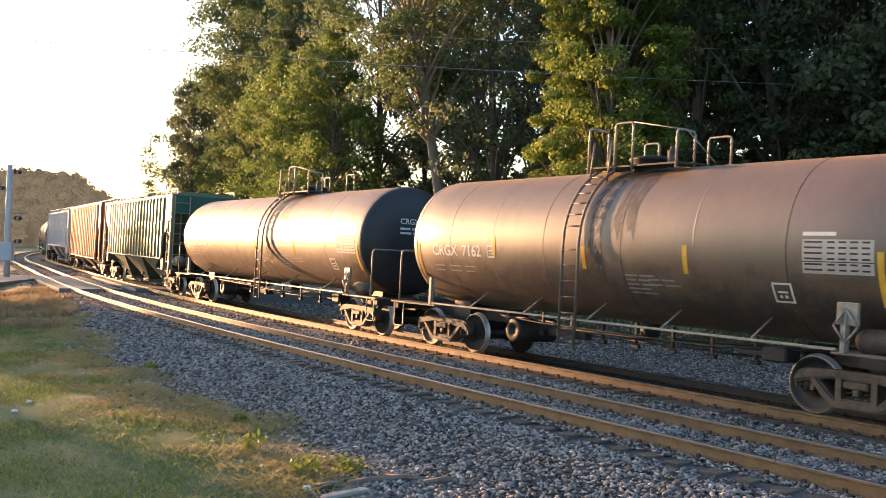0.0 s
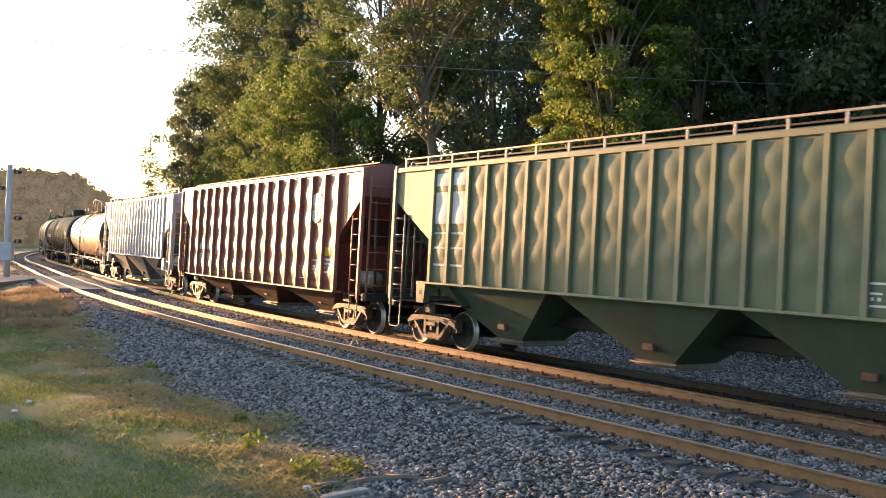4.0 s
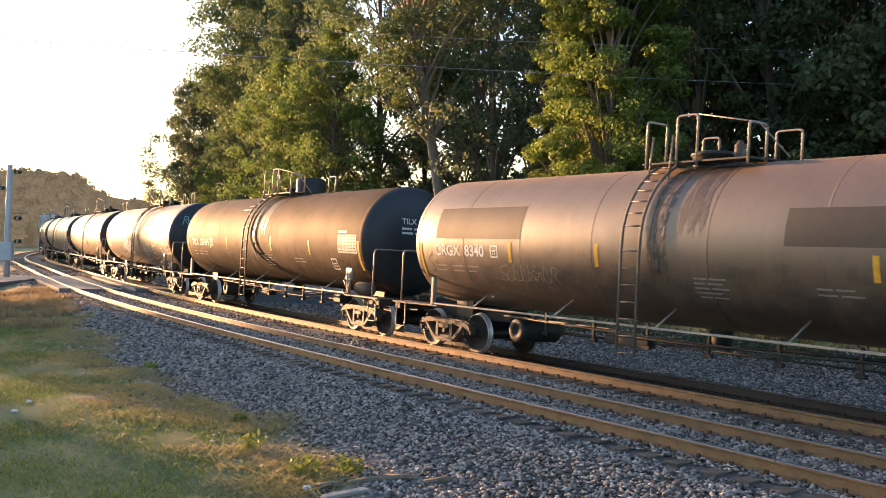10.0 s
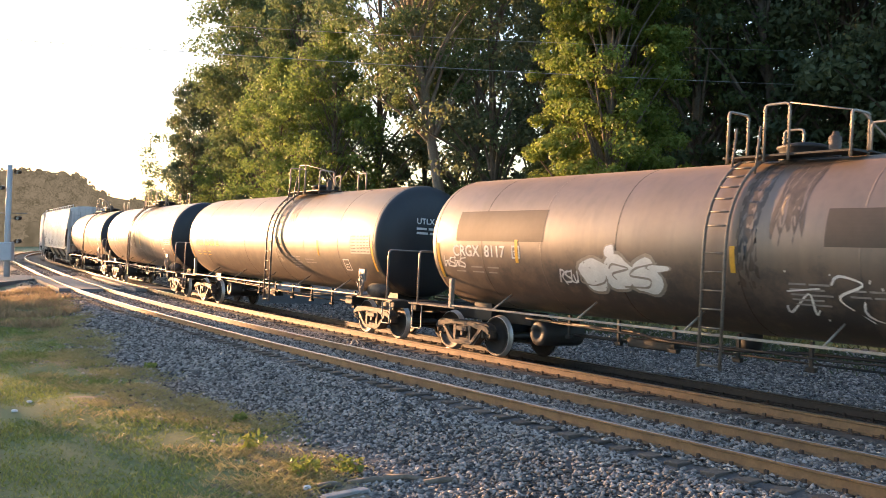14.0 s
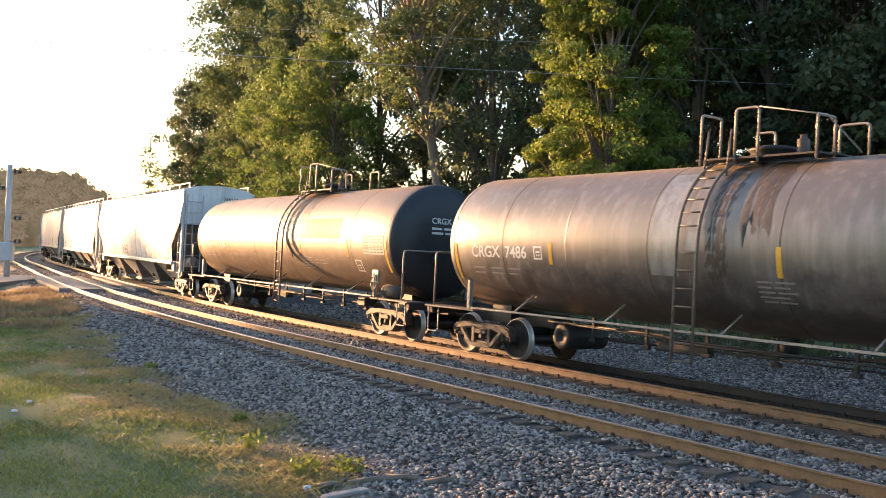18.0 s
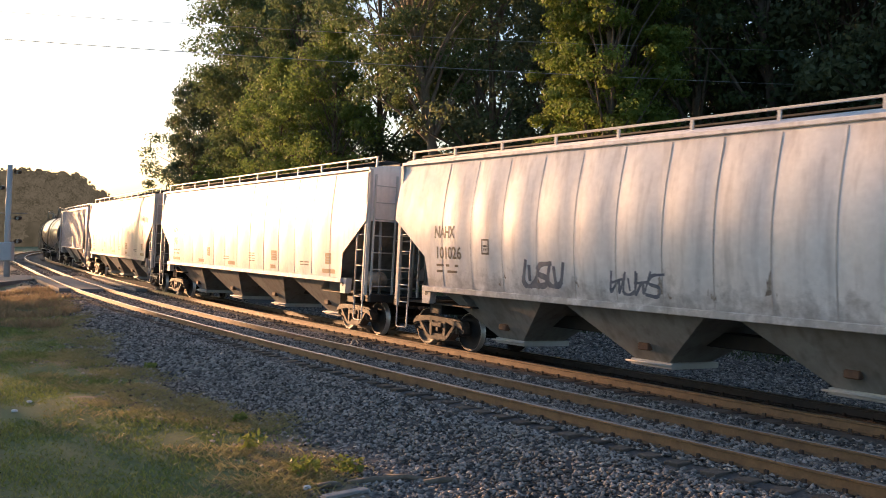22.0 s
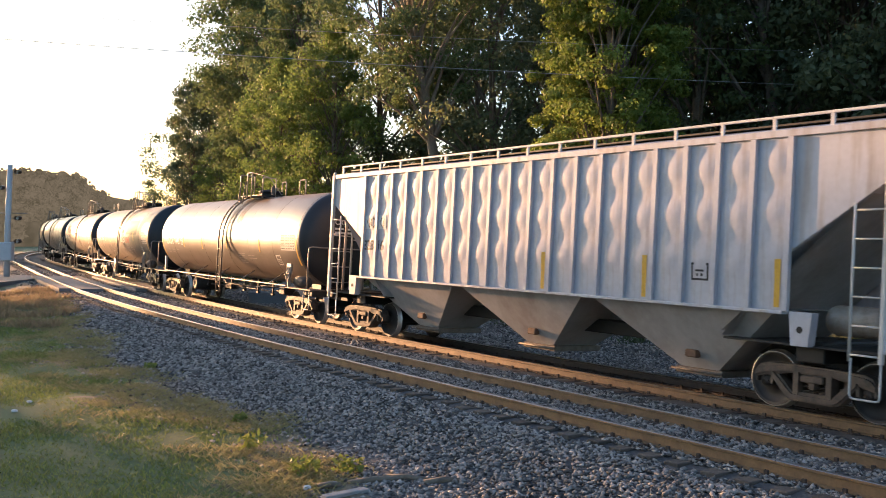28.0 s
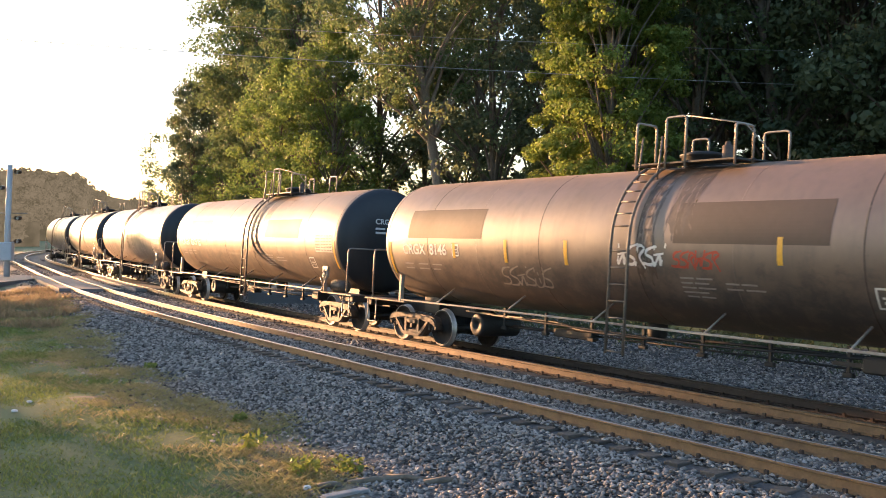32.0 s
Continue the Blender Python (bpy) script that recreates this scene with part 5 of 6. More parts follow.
    for gx, gz, w, hh, gm, seed, cnt, th in graffiti:
        scrawl(car, on_tank(gx, gz, 0.0045 + 0.0015 * (gm is M_WHITE)), w, hh, gm, seed, cnt, th)
    for e in (-1, 1):
        add_truck(car, e * (h - 2.1))
    ends(car, L)
    CARS.append((car, (s0 + s1) / 2, h - 2.1))
    return car


# -- covered hoppers --
SHIFT = -0.12    # the rib group stands a little forward of the middle

def hopper_common(car, L, xa, zs, body_mat, zb, rail_mat, bays, bay_mat):
    """What both kinds of hopper share: sills, bays, ends, ladders, running gear. xa: the body's end."""
    h = L / 2
    part("centre_sill", Mesh().box(-h + 0.3, h - 0.3, -0.22, 0.22, 0.78, 1.06, 0, 0.02).data("centre_sill", M_BLACK), car)
    for c, wt, wb in bays:
        m = Mesh()
        y1, y0 = 1.42, 0.62
        secs = [[(c - wt, -y1, zs), (c + wt, -y1, zs), (c + wt, y1, zs), (c - wt, y1, zs)], [(c - wb, -y0, 0.42), (c + wb, -y0, 0.42), (c + wb, y0, 0.42), (c - wb, y0, 0.42)]]
        m.loft(secs)
        bay = part("hopper_bay", m.data("hopper_bay", bay_mat), car, "sloping discharge hopper with rusty scars")
        part("outlet_gate", Mesh().box(c - wb - 0.12, c + wb + 0.08, -y0 - 0.06, y0 + 0.06, 0.3, 0.42, 0, 0.015).tube([(c - wb - 0.16, y0 + 0.1, 0.37), (c + wb + 0.16, y0 + 0.1, 0.37)], 0.022, 6).data("outlet_gate", P_RAILWHITE if bay_mat is P_BAYGREY else M_LADDER), bay)
        part("gate_latch", Mesh().box(c - 0.15, c + 0.12, y0 + 0.16, y0 + 0.3, 0.62, 0.76, 0, 0.02).data("gate_latch", M_RUST), bay)
    for e in (-1, 1):
        # slope sheet that closes the body over the end platform
        x0, x1 = e * xa, e * (xa - 2.9)
        part("slope_sheet", Mesh().add([(x0 - e * 0.1, -1.4, zb - 0.02), (x0 - e * 0.1, 1.4, zb - 0.02), (x1, 1.4, 1.12), (x1, -1.4, 1.12)], [(0, 1, 2, 3)])
             .add([(x0 - e * 0.1, -1.4, zb + 0.05), (x0 - e * 0.1, 1.4, zb + 0.05), (x1, 1.4, 1.2), (x1, -1.4, 1.2)], [(3, 2, 1, 0)]).data("slope_sheet", bay_mat), car)
        xe = e * (h - 0.55)
        part("end_sill", Mesh().box(min(xe, xe - e * 0.3), max(xe, xe - e * 0.3), -1.42, 1.42, 0.92, 1.14, 0, 0.02).data("end_sill", M_BLACK), car)
        part("end_deck", Mesh().box(min(xe, x1), max(xe, x1), -1.35, 1.35, 1.06, 1.1, 0, 0.008).data("end_deck", M_BLACK), car)
        for y in (-1.05, -0.4, 0.4, 1.05):
            rod("end_strut", [(e * (xa - 0.1), y, zb + 0.1), (e * (h - 0.75), y, 1.1)], 0.04, bay_mat, car)
        for y in (1.5, -1.5):
            la = part("ladder", Mesh().box(e * (xa - 0.06) - 0.035, e * (xa - 0.06) + 0.035, y - 0.035, y + 0.035, 0.95, zs + 2.9 if zs > 1.3 else 4.4, 0, 0.008)
                      .tube(bent([(e * (xa - 0.55), y, 3.25), (e * (xa - 0.55), y, 0.95)], 0.05), 0.024, 6).data("ladder", rail_mat), car, "corner ladder of pale steel")
            for k in range(6):
                part("rung", once(("hrung", rail_mat.name), lambda: Mesh().tube([(-0.25, 0, 0), (0.25, 0, 0)], 0.017, 6).data("rung", rail_mat)), la, at=pose(e * (xa - 0.3), y, 1.05 + 0.42 * k))
            rod("step", bent([(e * (xa - 0.06), y, 1.0), (e * (xa - 0.06), y, 0.42), (e * (xa - 0.52), y, 0.42), (e * (xa - 0.52), y, 1.0)], 0.06, 2), 0.018, rail_mat, car)
        # ladder and grab irons on the end
        el = part("end_ladder", Mesh().box(e * (h - 0.62) - 0.02, e * (h - 0.62) + 0.02, 0.72, 0.77, 1.1, 4.35).box(e * (h - 0.62) - 0.02, e * (h - 0.62) + 0.02, 1.37, 1.42, 1.1, 4.35).data("end_ladder", rail_mat), car)
        for k in range(7):
            part("rung", once(("erung", rail_mat.name), lambda: Mesh().tube([(0, -0.34, 0), (0, 0.34, 0)], 0.017, 6).data("rung", rail_mat)), el, at=pose(e * (h - 0.62), 1.07, 1.35 + 0.45 * k))
        rod("grab_iron", [(e * (h - 0.6), -1.4, 2.6), (e * (h - 0.6), 0.72, 2.6)], 0.016, rail_mat, car)
        # bolster ends over the truck
        for y in (1.4, -1.4):
            xb = e * (h - 2.1)
            be = part("bolster_end", Mesh().prism([(xb - 0.2, zs), (xb + 0.2, zs), (xb + 0.15, 1.08), (xb - 0.15, 1.08)], y - 0.09, y + 0.09).data("bolster_end", body_mat), car)
            part("jacking_hole", Mesh().lathe([(0.0, 0.0), (0.0, 0.055)], "y", 12, (xb, y + (0.095 if y > 0 else -0.095), 1.33)).data("jacking_hole", M_BLACK), be)
        part("bolster", Mesh().box(e * (h - 2.1) - 0.25, e * (h - 2.1) + 0.25, -1.2, 1.2, 0.82, 1.16, 0, 0.02).data("bolster", M_BLACK), car)
        add_truck(car, e * (h - 2.1))
    # air tanks on the front platform
    part("air_reservoir", Mesh().lathe([(-0.5, 0), (-0.45, 0.2), (-0.35, 0.24), (0.35, 0.24), (0.45, 0.2), (0.5, 0)], "x", 18, (-h + 1.5, 0.85, 1.5)).data("air_reservoir", M_GALV), car)
    part("brake_wheel", Mesh().lathe([(-0.03, 0.25), (-0.03, 0.29), (0.03, 0.29), (0.03, 0.25), (-0.03, 0.25)], "x", 20, (h - 0.5, -0.6, 2.7)).data("brake_wheel", M_RUST), car)
    ends(car, L)


def roof_walk(car, xa, zr, rail_mat, posts, rail=True, hatches=6):
    """Running board, hatches, and the edge rail that shows along the roof."""
    part("running_board", Mesh().box(-xa + 0.1, xa - 0.1, 0.55, 1.0, zr + 0.14, zr + 0.18, 0, 0.005).box(-xa + 0.1, xa - 0.1, -1.0, -0.55, zr + 0.14, zr + 0.18, 0, 0.005).data("running_board", M_BLACK), car)
    for i in range(hatches):
        x = -xa + 1.2 + (2 * xa - 2.4) * i / (hatches - 1)
        part("hatch", once("hatch", lambda: Mesh().box(-0.75, 0.75, -0.32, 0.32, 0.0, 0.14, 0, 0.03).data("hatch", M_BLACK)), car, "closed roof hatch", pose(x, 0, zr + 0.05))
    if rail:
        for y in (1.25, -1.25):
            rb = part("roof_rail", Mesh().box(-xa + 0.05, xa - 0.05, y - 0.025, y + 0.025, zr + 0.22, zr + 0.265, 0, 0.006).data("roof_rail", rail_mat), car, "pale rail along the roof's edge")
            for i in range(posts):
                x = -xa + 0.1 + (2 * xa - 0.2) * i / (posts - 1)
                part("rail_post", once(("rpost", rail_mat.name), lambda: Mesh().box(-0.03, 0.03, -0.02, 0.02, 0, 0.34).data("rail_post", rail_mat)), rb, at=pose(x, y, zr - 0.1))


def panel_bow(kind, a, z, z0, z1):
    """How far a side sheet stands out, dented in and out by the load."""
    ph = (-0.25, 0.18, 0.05, -0.1, 0.28)[kind]
    b = (z - z0) / (z1 - z0)
    lobes = 0.5 + 0.5 * math.cos(2 * math.pi * (z / 0.78) + ph)
    return math.sin(math.pi * min(1, max(0, a))) ** 0.8 * max(0, min(1, b * 9, (1 - b) * 9)) * (0.012 + 0.025 * lobes)


def panel_mesh(w, z0, z1, body_mat, kind):
    """A side sheet between two ribs."""
    nx, nz = 8, 40
    v, f = [], []
    for i in range(nx + 1):
        for j in range(nz + 1):
            z = z0 + (z1 - z0) * j / nz
            v.append((-w / 2 + w * i / nx, panel_bow(kind, i / nx, z, z0, z1), z))
            if i < nx and j < nz:
                k = i * (nz + 1) + j
                f.append((k, k + 1, k + nz + 2, k + nz + 1))
    return Mesh().add(v, f, True).data("side_panel", body_mat)


def on_panel(xe, spacing, yb, zs, zt):
    """Makes the mapping of flat marks to the dented sheets of a ribbed side."""
    def at(x0, z0, off=0.006):
        def f(tx, ty):
            x, z = x0 - tx, z0 + ty
            q = (x + xe - SHIFT) / spacing
            i = math.floor(q)
            a = (q - i - 0.5) * spacing / (spacing - 0.09) + 0.5
            return (x, yb + panel_bow(i % 5, a, z, zs, zt) + off, z)
        return f
    return at


def end_cover(car, xa, yb, za, zt, m):
    """Deeper-coloured end sheet."""
    for e in (-1, 1):
        x = e * (xa + 0.006)
        part("end_sheet", Mesh().add([(x, -yb + 0.08, za), (x, yb - 0.08, za), (x, yb - 0.08, zt - 0.02), (x, -yb + 0.08, zt - 0.02)], [(0, 1, 2, 3) if e > 0 else (3, 2, 1, 0)]).data("end_sheet", m), car)


def ribbed_hopper(s0, s1, name, body_mat, rib_mat, label, zs=1.6, zt=4.41, yb=1.47, rib0=2.2, ribs=20, spacing=0.69, rib_deep=0.08, bays=3, rail_mat=None, rail=True, bay_mat=None, end_cut=(3.62, 2.52), xend=0.72):
    L = s1 - s0
    h = L / 2
    xa = h - xend
    rail_mat = rail_mat or M_GALV
    car = new("covered_hopper_car")
    tagged(car, label, "hopper car", "cars of the freight train")
    span = spacing * (ribs - 1)
    # core of the body: roof, slope-cut ends and inner sides
    za, zc2 = end_cut
    xe = span / 2
    poly = [(-xa, zt), (-xa, za), (-xe - 0.02 + SHIFT, zc2), (-xe + 0.9, zs), (xe - 0.9, zs), (xe + 0.02 + SHIFT, zc2), (xa, za), (xa, zt)]
    part("body", Mesh().prism(poly[::-1], -yb + 0.03, yb - 0.03).data("body", body_mat), car)
    part("roof", Mesh().loft([[(x, -yb, zt), (x, yb, zt), (x, 0.9, zt + 0.16), (x, -0.9, zt + 0.16)] for x in (-xa, xa)]).data("roof", body_mat), car)
    for sg in (1, -1):
        y = sg * yb
        # end triangles of the side, then panels and ribs
        for e in (-1, 1):
            pl = [(e * xa, zt), (e * xa, za), (e * xe + SHIFT, zc2), (e * xe + SHIFT, zt)]
            part("end_panel", Mesh().prism(pl, y - 0.012 * sg - 0.012, y - 0.012 * sg + 0.012).data("end_panel", body_mat), car)
        for i in range(ribs):
            x = -xe + spacing * i + SHIFT
            part("rib", once((name, "rib"), lambda: Mesh().prism([(-0.05, zs), (0.05, zs), (0.05, zt - 0.1), (-0.05, zt - 0.1)], 0, rib_deep).data("rib", rib_mat)), car,
                 at=pose(x, y, 0, 0, 0, 0 if sg > 0 else 180))
            if i < ribs - 1:
                part("side_panel", once((name, "panel", i % 5), lambda i=i: panel_mesh(spacing - 0.09, zs, zt, body_mat, i)), car, at=pose(x + spacing / 2, y, 0, 0, 0, 0 if sg > 0 else 180))
        part("top_chord", Mesh().box(-xa, xa, min(y - 0.02 * sg, y + 0.05 * sg), max(y - 0.02 * sg, y + 0.05 * sg), zt - 0.1, zt + 0.02, 0, 0.01).data("top_chord", rib_mat), car)
        part("side_sill", Mesh().box(-xe - 0.1, xe + 0.1, min(y - 0.1 * sg, y + 0.09 * sg), max(y - 0.1 * sg, y + 0.09 * sg), zs - 0.055, zs, 0, 0.01).data("side_sill", rib_mat), car)
        for e in (-1, 1):
            part("corner_post", Mesh().box(e * xa - 0.05, e * xa + 0.05, y - 0.05, y + 0.05, 1.1, zt, 0, 0.01).data("corner_post", rib_mat), car)
    bw = span / bays
    spots = [(-span / 2 + bw * (i + 0.5), bw * 0.42 + (0.25 if bays == 3 else 0), 0.42) for i in range(bays)]
    hopper_common(car, L, xa, zs, body_mat, za, rail_mat, spots, bay_mat or body_mat)
    roof_walk(car, xa, zt + 0.03, rail_mat, 17, rail)
    CARS.append((car, (s0 + s1) / 2, h - 2.1))
    return car, xe, on_panel(xe, spacing, yb, zs, zt)


CURVE = {}


def smooth_hopper(s0, s1, body_mat, label, seam_mat, bulge=0.12, seams=14, rail_mat=None, bay_mat=None, bays=4, arched=False):
    """A hopper with curved sides and no outside ribs."""
    L = s1 - s0
    h = L / 2
    xa = h - 0.8
    rail_mat = rail_mat or M_GALV
    car = new("covered_hopper_car")
    tagged(car, label, "hopper car", "cars of the freight train")
    zt, zs = 4.5, 1.5
    def yside(z):
        f = (z - zs) / (zt - zs)
        return 1.5 + bulge * math.sin(math.pi * min(1, f * 1.02)) - 0.12 * max(0, f - 0.45) ** 1.5
    xs = [(-xa, 3.1), (-xa + 1.32, 2.2), (-xa + 1.42, zs)]
    nst = seams * 6
    xs += [(-xa + 1.42 + (2 * xa - 2.84) * k / nst, zs) for k in range(1, nst)]
    xs += [(xa - 1.42, zs), (xa - 1.32, 2.2), (xa, 3.1)]
    nz = 14
    for sg in (1, -1):
        v = []
        for x, zl in xs:
            for j in range(nz + 1):
                z = zl + (zt - zl) * j / nz
                f = (x + xa - 1.5) / (2 * xa - 3.0) * seams - 0.5
                bow = 0.04 * math.sin(math.pi * (f % 1)) * math.sin(math.pi * min(1, max(0, (z - zs) / (zt - zs)))) ** 0.5 if 0 < f < seams - 1 else 0
                v.append((x, sg * (yside(z) + bow), z))
        f = [(i * (nz + 1) + j, (i + 1) * (nz + 1) + j, (i + 1) * (nz + 1) + j + 1, i * (nz + 1) + j + 1) for i in range(len(xs) - 1) for j in range(nz)]
        if sg > 0:
            f = [q[::-1] for q in f]
        part("side_sheet", Mesh().add(v, f, True).data("side_sheet", body_mat), car, "smooth curved side sheet")
        for i in range(seams):
            x = -xa + 1.5 + (2 * xa - 3.0) * (i + 0.5) / seams
            def build():
                vv = []
                for j in range(nz + 1):
                    z = zs + 0.02 + (zt - 0.1 - zs) * j / nz
                    y = yside(z)
                    vv += [(-0.016, y - 0.002, z), (0.0, y + 0.012, z), (0.016, y - 0.002, z)]
                ff = [(3 * j + a, 3 * j + 3 + a, 3 * j + 4 + a, 3 * j + 1 + a) for j in range(nz) for a in (0, 1)]
                return Mesh().add(vv, ff, True).data("weld_seam", seam_mat)
            part("weld_seam", once(("weld", seam_mat.name, bulge), build), car, at=pose(x, 0, 0, 0, 0, 0 if sg > 0 else 180))
        y = sg * 1.5
        part("side_sill", Mesh().box(-xa + 1.3, xa - 1.3, min(y - .06 * sg, y + .07 * sg), max(y - .06 * sg, y + .07 * sg), zs - 0.13, zs, 0, 0.012).data("side_sill", body_mat), car)
        part("eave", Mesh().box(-xa, xa, min(sg * yside(zt) - .03 * sg, sg * yside(zt) + .08 * sg), max(sg * yside(zt) - .03 * sg, sg * yside(zt) + .08 * sg), zt - 0.03, zt + 0.05, 0, 0.01).data("eave", body_mat), car)
    yt = yside(zt)
    hump = 0.3 if arched else 0.17
    part("roof", Mesh().loft([[(x, yt * math.cos(a), zt + hump * math.sin(a)) for a in np.linspace(0, math.pi, 11)] for x in (-xa, xa)], True, True, True).data("roof", body_mat), car)
    for e in (-1, 1):
        pts = [(e * xa, -yside(z), z) for z in np.linspace(3.1, zt, 6)] + [(e * xa, yside(z), z) for z in np.linspace(zt, 3.1, 6)]
        part("end_sheet", Mesh().add(pts, [tuple(range(12)) if e > 0 else tuple(range(11, -1, -1))]).data("end_sheet", body_mat), car)
        for y in (1.47, -1.47):
            part("corner_post", Mesh().box(e * xa - 0.05, e * xa + 0.05, y - 0.05, y + 0.05, 1.1, zt, 0, 0.01).data("corner_post", rail_mat), car)
    span = 2 * xa - 2.9
    bw = span / bays
    spots = [(-span / 2 + bw * (i + 0.5), bw * 0.46, 0.42) for i in range(bays)]
    hopper_common(car, L, xa, zs, body_mat, 3.1, rail_mat, spots, bay_mat or body_mat)
    roof_walk(car, xa, zt + 0.1, rail_mat, 12)
    CARS.append((car, (s0 + s1) / 2, h - 2.1))
    CURVE["xa"] = xa
    return car, xa


def on_curved(x0, z0, bulge):
    """Maps flat marks to the bowed sheets of a round-sided hopper."""
    xa, seams = CURVE["xa"], 15 if bulge > 0.1 else 13
    def f(tx, ty):
        x, z = x0 - tx, z0 + ty
        q = (z - 1.5) / 3.0
        g = (x + xa - 1.5) / (2 * xa - 3.0) * seams - 0.5
        bow = 0.04 * math.sin(math.pi * (g % 1)) * math.sin(math.pi * min(1, max(0, q))) ** 0.5 if 0 < g < seams - 1 else 0
        return (x, 1.5 + bulge * math.sin(math.pi * min(1, q * 1.02)) - 0.12 * max(0, q - 0.45) ** 1.5 + bow + 0.004, z)
    return f


# -- the train, front to rear, by the places of its couplers --
CARS = []
JOINT = (-9.33, 5.56, 23.93, 41.79, 59.55, 77.47, 95.63, 113.69, 131.63, 150.0, 168.03, 186.05, 207.3, 228.5, 249.93, 268.0, 286.0, 303.95, 322.0, 340.0, 358.0, 376.0)
# dark tank bellies: grime plus the underside's shade, both put into the colour
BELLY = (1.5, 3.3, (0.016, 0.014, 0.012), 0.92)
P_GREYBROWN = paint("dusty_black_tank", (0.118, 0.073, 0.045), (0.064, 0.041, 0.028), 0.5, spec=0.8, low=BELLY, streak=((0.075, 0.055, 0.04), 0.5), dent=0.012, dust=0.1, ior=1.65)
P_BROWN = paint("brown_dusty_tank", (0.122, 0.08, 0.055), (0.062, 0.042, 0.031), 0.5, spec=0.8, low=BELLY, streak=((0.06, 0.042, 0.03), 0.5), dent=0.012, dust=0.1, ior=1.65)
P_DARK = paint("dark_tank", (0.047, 0.032, 0.024), (0.030, 0.022, 0.018), 0.4, spec=0.8, dust=0.08, ior=1.75, dent=0.01)
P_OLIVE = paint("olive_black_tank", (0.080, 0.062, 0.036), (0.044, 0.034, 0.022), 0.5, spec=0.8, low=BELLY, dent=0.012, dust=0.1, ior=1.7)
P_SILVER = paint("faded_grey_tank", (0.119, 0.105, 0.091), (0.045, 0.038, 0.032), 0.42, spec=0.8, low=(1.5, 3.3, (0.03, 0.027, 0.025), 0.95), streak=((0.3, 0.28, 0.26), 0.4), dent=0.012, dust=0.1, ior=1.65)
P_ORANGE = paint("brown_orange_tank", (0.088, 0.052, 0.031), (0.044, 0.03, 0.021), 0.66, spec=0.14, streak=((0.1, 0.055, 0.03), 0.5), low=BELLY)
PATCH_A = paint("patch_brown", (0.06, 0.044, 0.034), (0.05, 0.037, 0.028), 0.62)
P_RED = paint("rust_red_paint", (0.24, 0.073, 0.053), (0.155, 0.052, 0.041), 0.45, streak=((0.12, 0.05, 0.04), 0.5))
P_REDRIB = paint("rust_red_ribs", (0.29, 0.115, 0.08), (0.2, 0.075, 0.055), 0.45)
P_GREEN = paint("faded_green_paint", (0.115, 0.15, 0.082), (0.135, 0.13, 0.075), 0.48, streak=((0.09, 0.085, 0.055), 0.6))
P_ENDGREEN = paint("deep_green_paint", (0.006, 0.085, 0.055), (0.015, 0.045, 0.03), 0.5)
P_GREENRIB = paint("green_ribs", (0.2, 0.215, 0.125), (0.15, 0.135, 0.08), 0.48)
P_ZINC = paint("pale_grey_paint", (0.62, 0.605, 0.61), (0.48, 0.44, 0.41), 0.45, streak=((0.24, 0.2, 0.17), 0.5))
P_BLUEGREY = paint("light_grey_paint", (0.48, 0.485, 0.53), (0.38, 0.35, 0.35), 0.45, streak=((0.27, 0.2, 0.15), 0.6))
P_WHITE = paint("off_white_paint", (0.8, 0.775, 0.765), (0.68, 0.63, 0.6), 0.42, streak=((0.4, 0.37, 0.36), 0.55), low=(1.4, 2.6, (0.14, 0.12, 0.105), 0.55), dent=0.035)
P_CREAM = paint("dusty_white_paint", (0.82, 0.765, 0.735), (0.72, 0.65, 0.61), 0.45, streak=((0.52, 0.45, 0.41), 0.4), low=(1.3, 2.3, (0.42, 0.37, 0.33), 0.45), dent=0.02)
P_DULLCREAM = paint("dull_cream_paint", (0.5, 0.43, 0.395), (0.42, 0.35, 0.31), 0.5, streak=((0.36, 0.29, 0.25), 0.5), low=(1.3, 2.3, (0.36, 0.3, 0.25), 0.5), dent=0.02)
P_SEAM = paint("weld_grey", (0.5, 0.46, 0.43), (0.38, 0.33, 0.3), 0.6)
P_RAILWHITE = paint("white_rail_paint", (0.58, 0.56, 0.53), (0.38, 0.33, 0.29), 0.5)
P_BAYGREY = paint("dirty_grey_bay", (0.3, 0.29, 0.27), (0.17, 0.15, 0.13), 0.6, 0.7, 1.4, streak=((0.09, 0.075, 0.06), 0.5))
P_BAYLIGHT = paint("pale_grey_bay", (0.42, 0.4, 0.385), (0.24, 0.2, 0.17), 0.6, 0.6, 1.4)
P_BAYGREEN = paint("dirty_green_bay", (0.07, 0.11, 0.075), (0.09, 0.075, 0.05), 0.6, 0.7, 1.4)
P_BAYRED = paint("dirty_red_bay", (0.09, 0.045, 0.035), (0.05, 0.035, 0.03), 0.6, 0.7, 1.4)

J = JOINT
M_DIMYELLOW = mat("faded_yellow", (0.36, 0.24, 0.07), 0.6, 0.0, (0.2, 0.11, 0.06), 6, 0.7, bump=0)
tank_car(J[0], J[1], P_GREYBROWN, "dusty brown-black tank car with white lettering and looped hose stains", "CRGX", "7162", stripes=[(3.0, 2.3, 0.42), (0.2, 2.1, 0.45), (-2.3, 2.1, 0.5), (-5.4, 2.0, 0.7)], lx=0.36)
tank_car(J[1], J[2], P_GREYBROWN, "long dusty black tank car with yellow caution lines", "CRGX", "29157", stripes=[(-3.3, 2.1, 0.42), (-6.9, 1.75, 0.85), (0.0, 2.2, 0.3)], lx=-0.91)
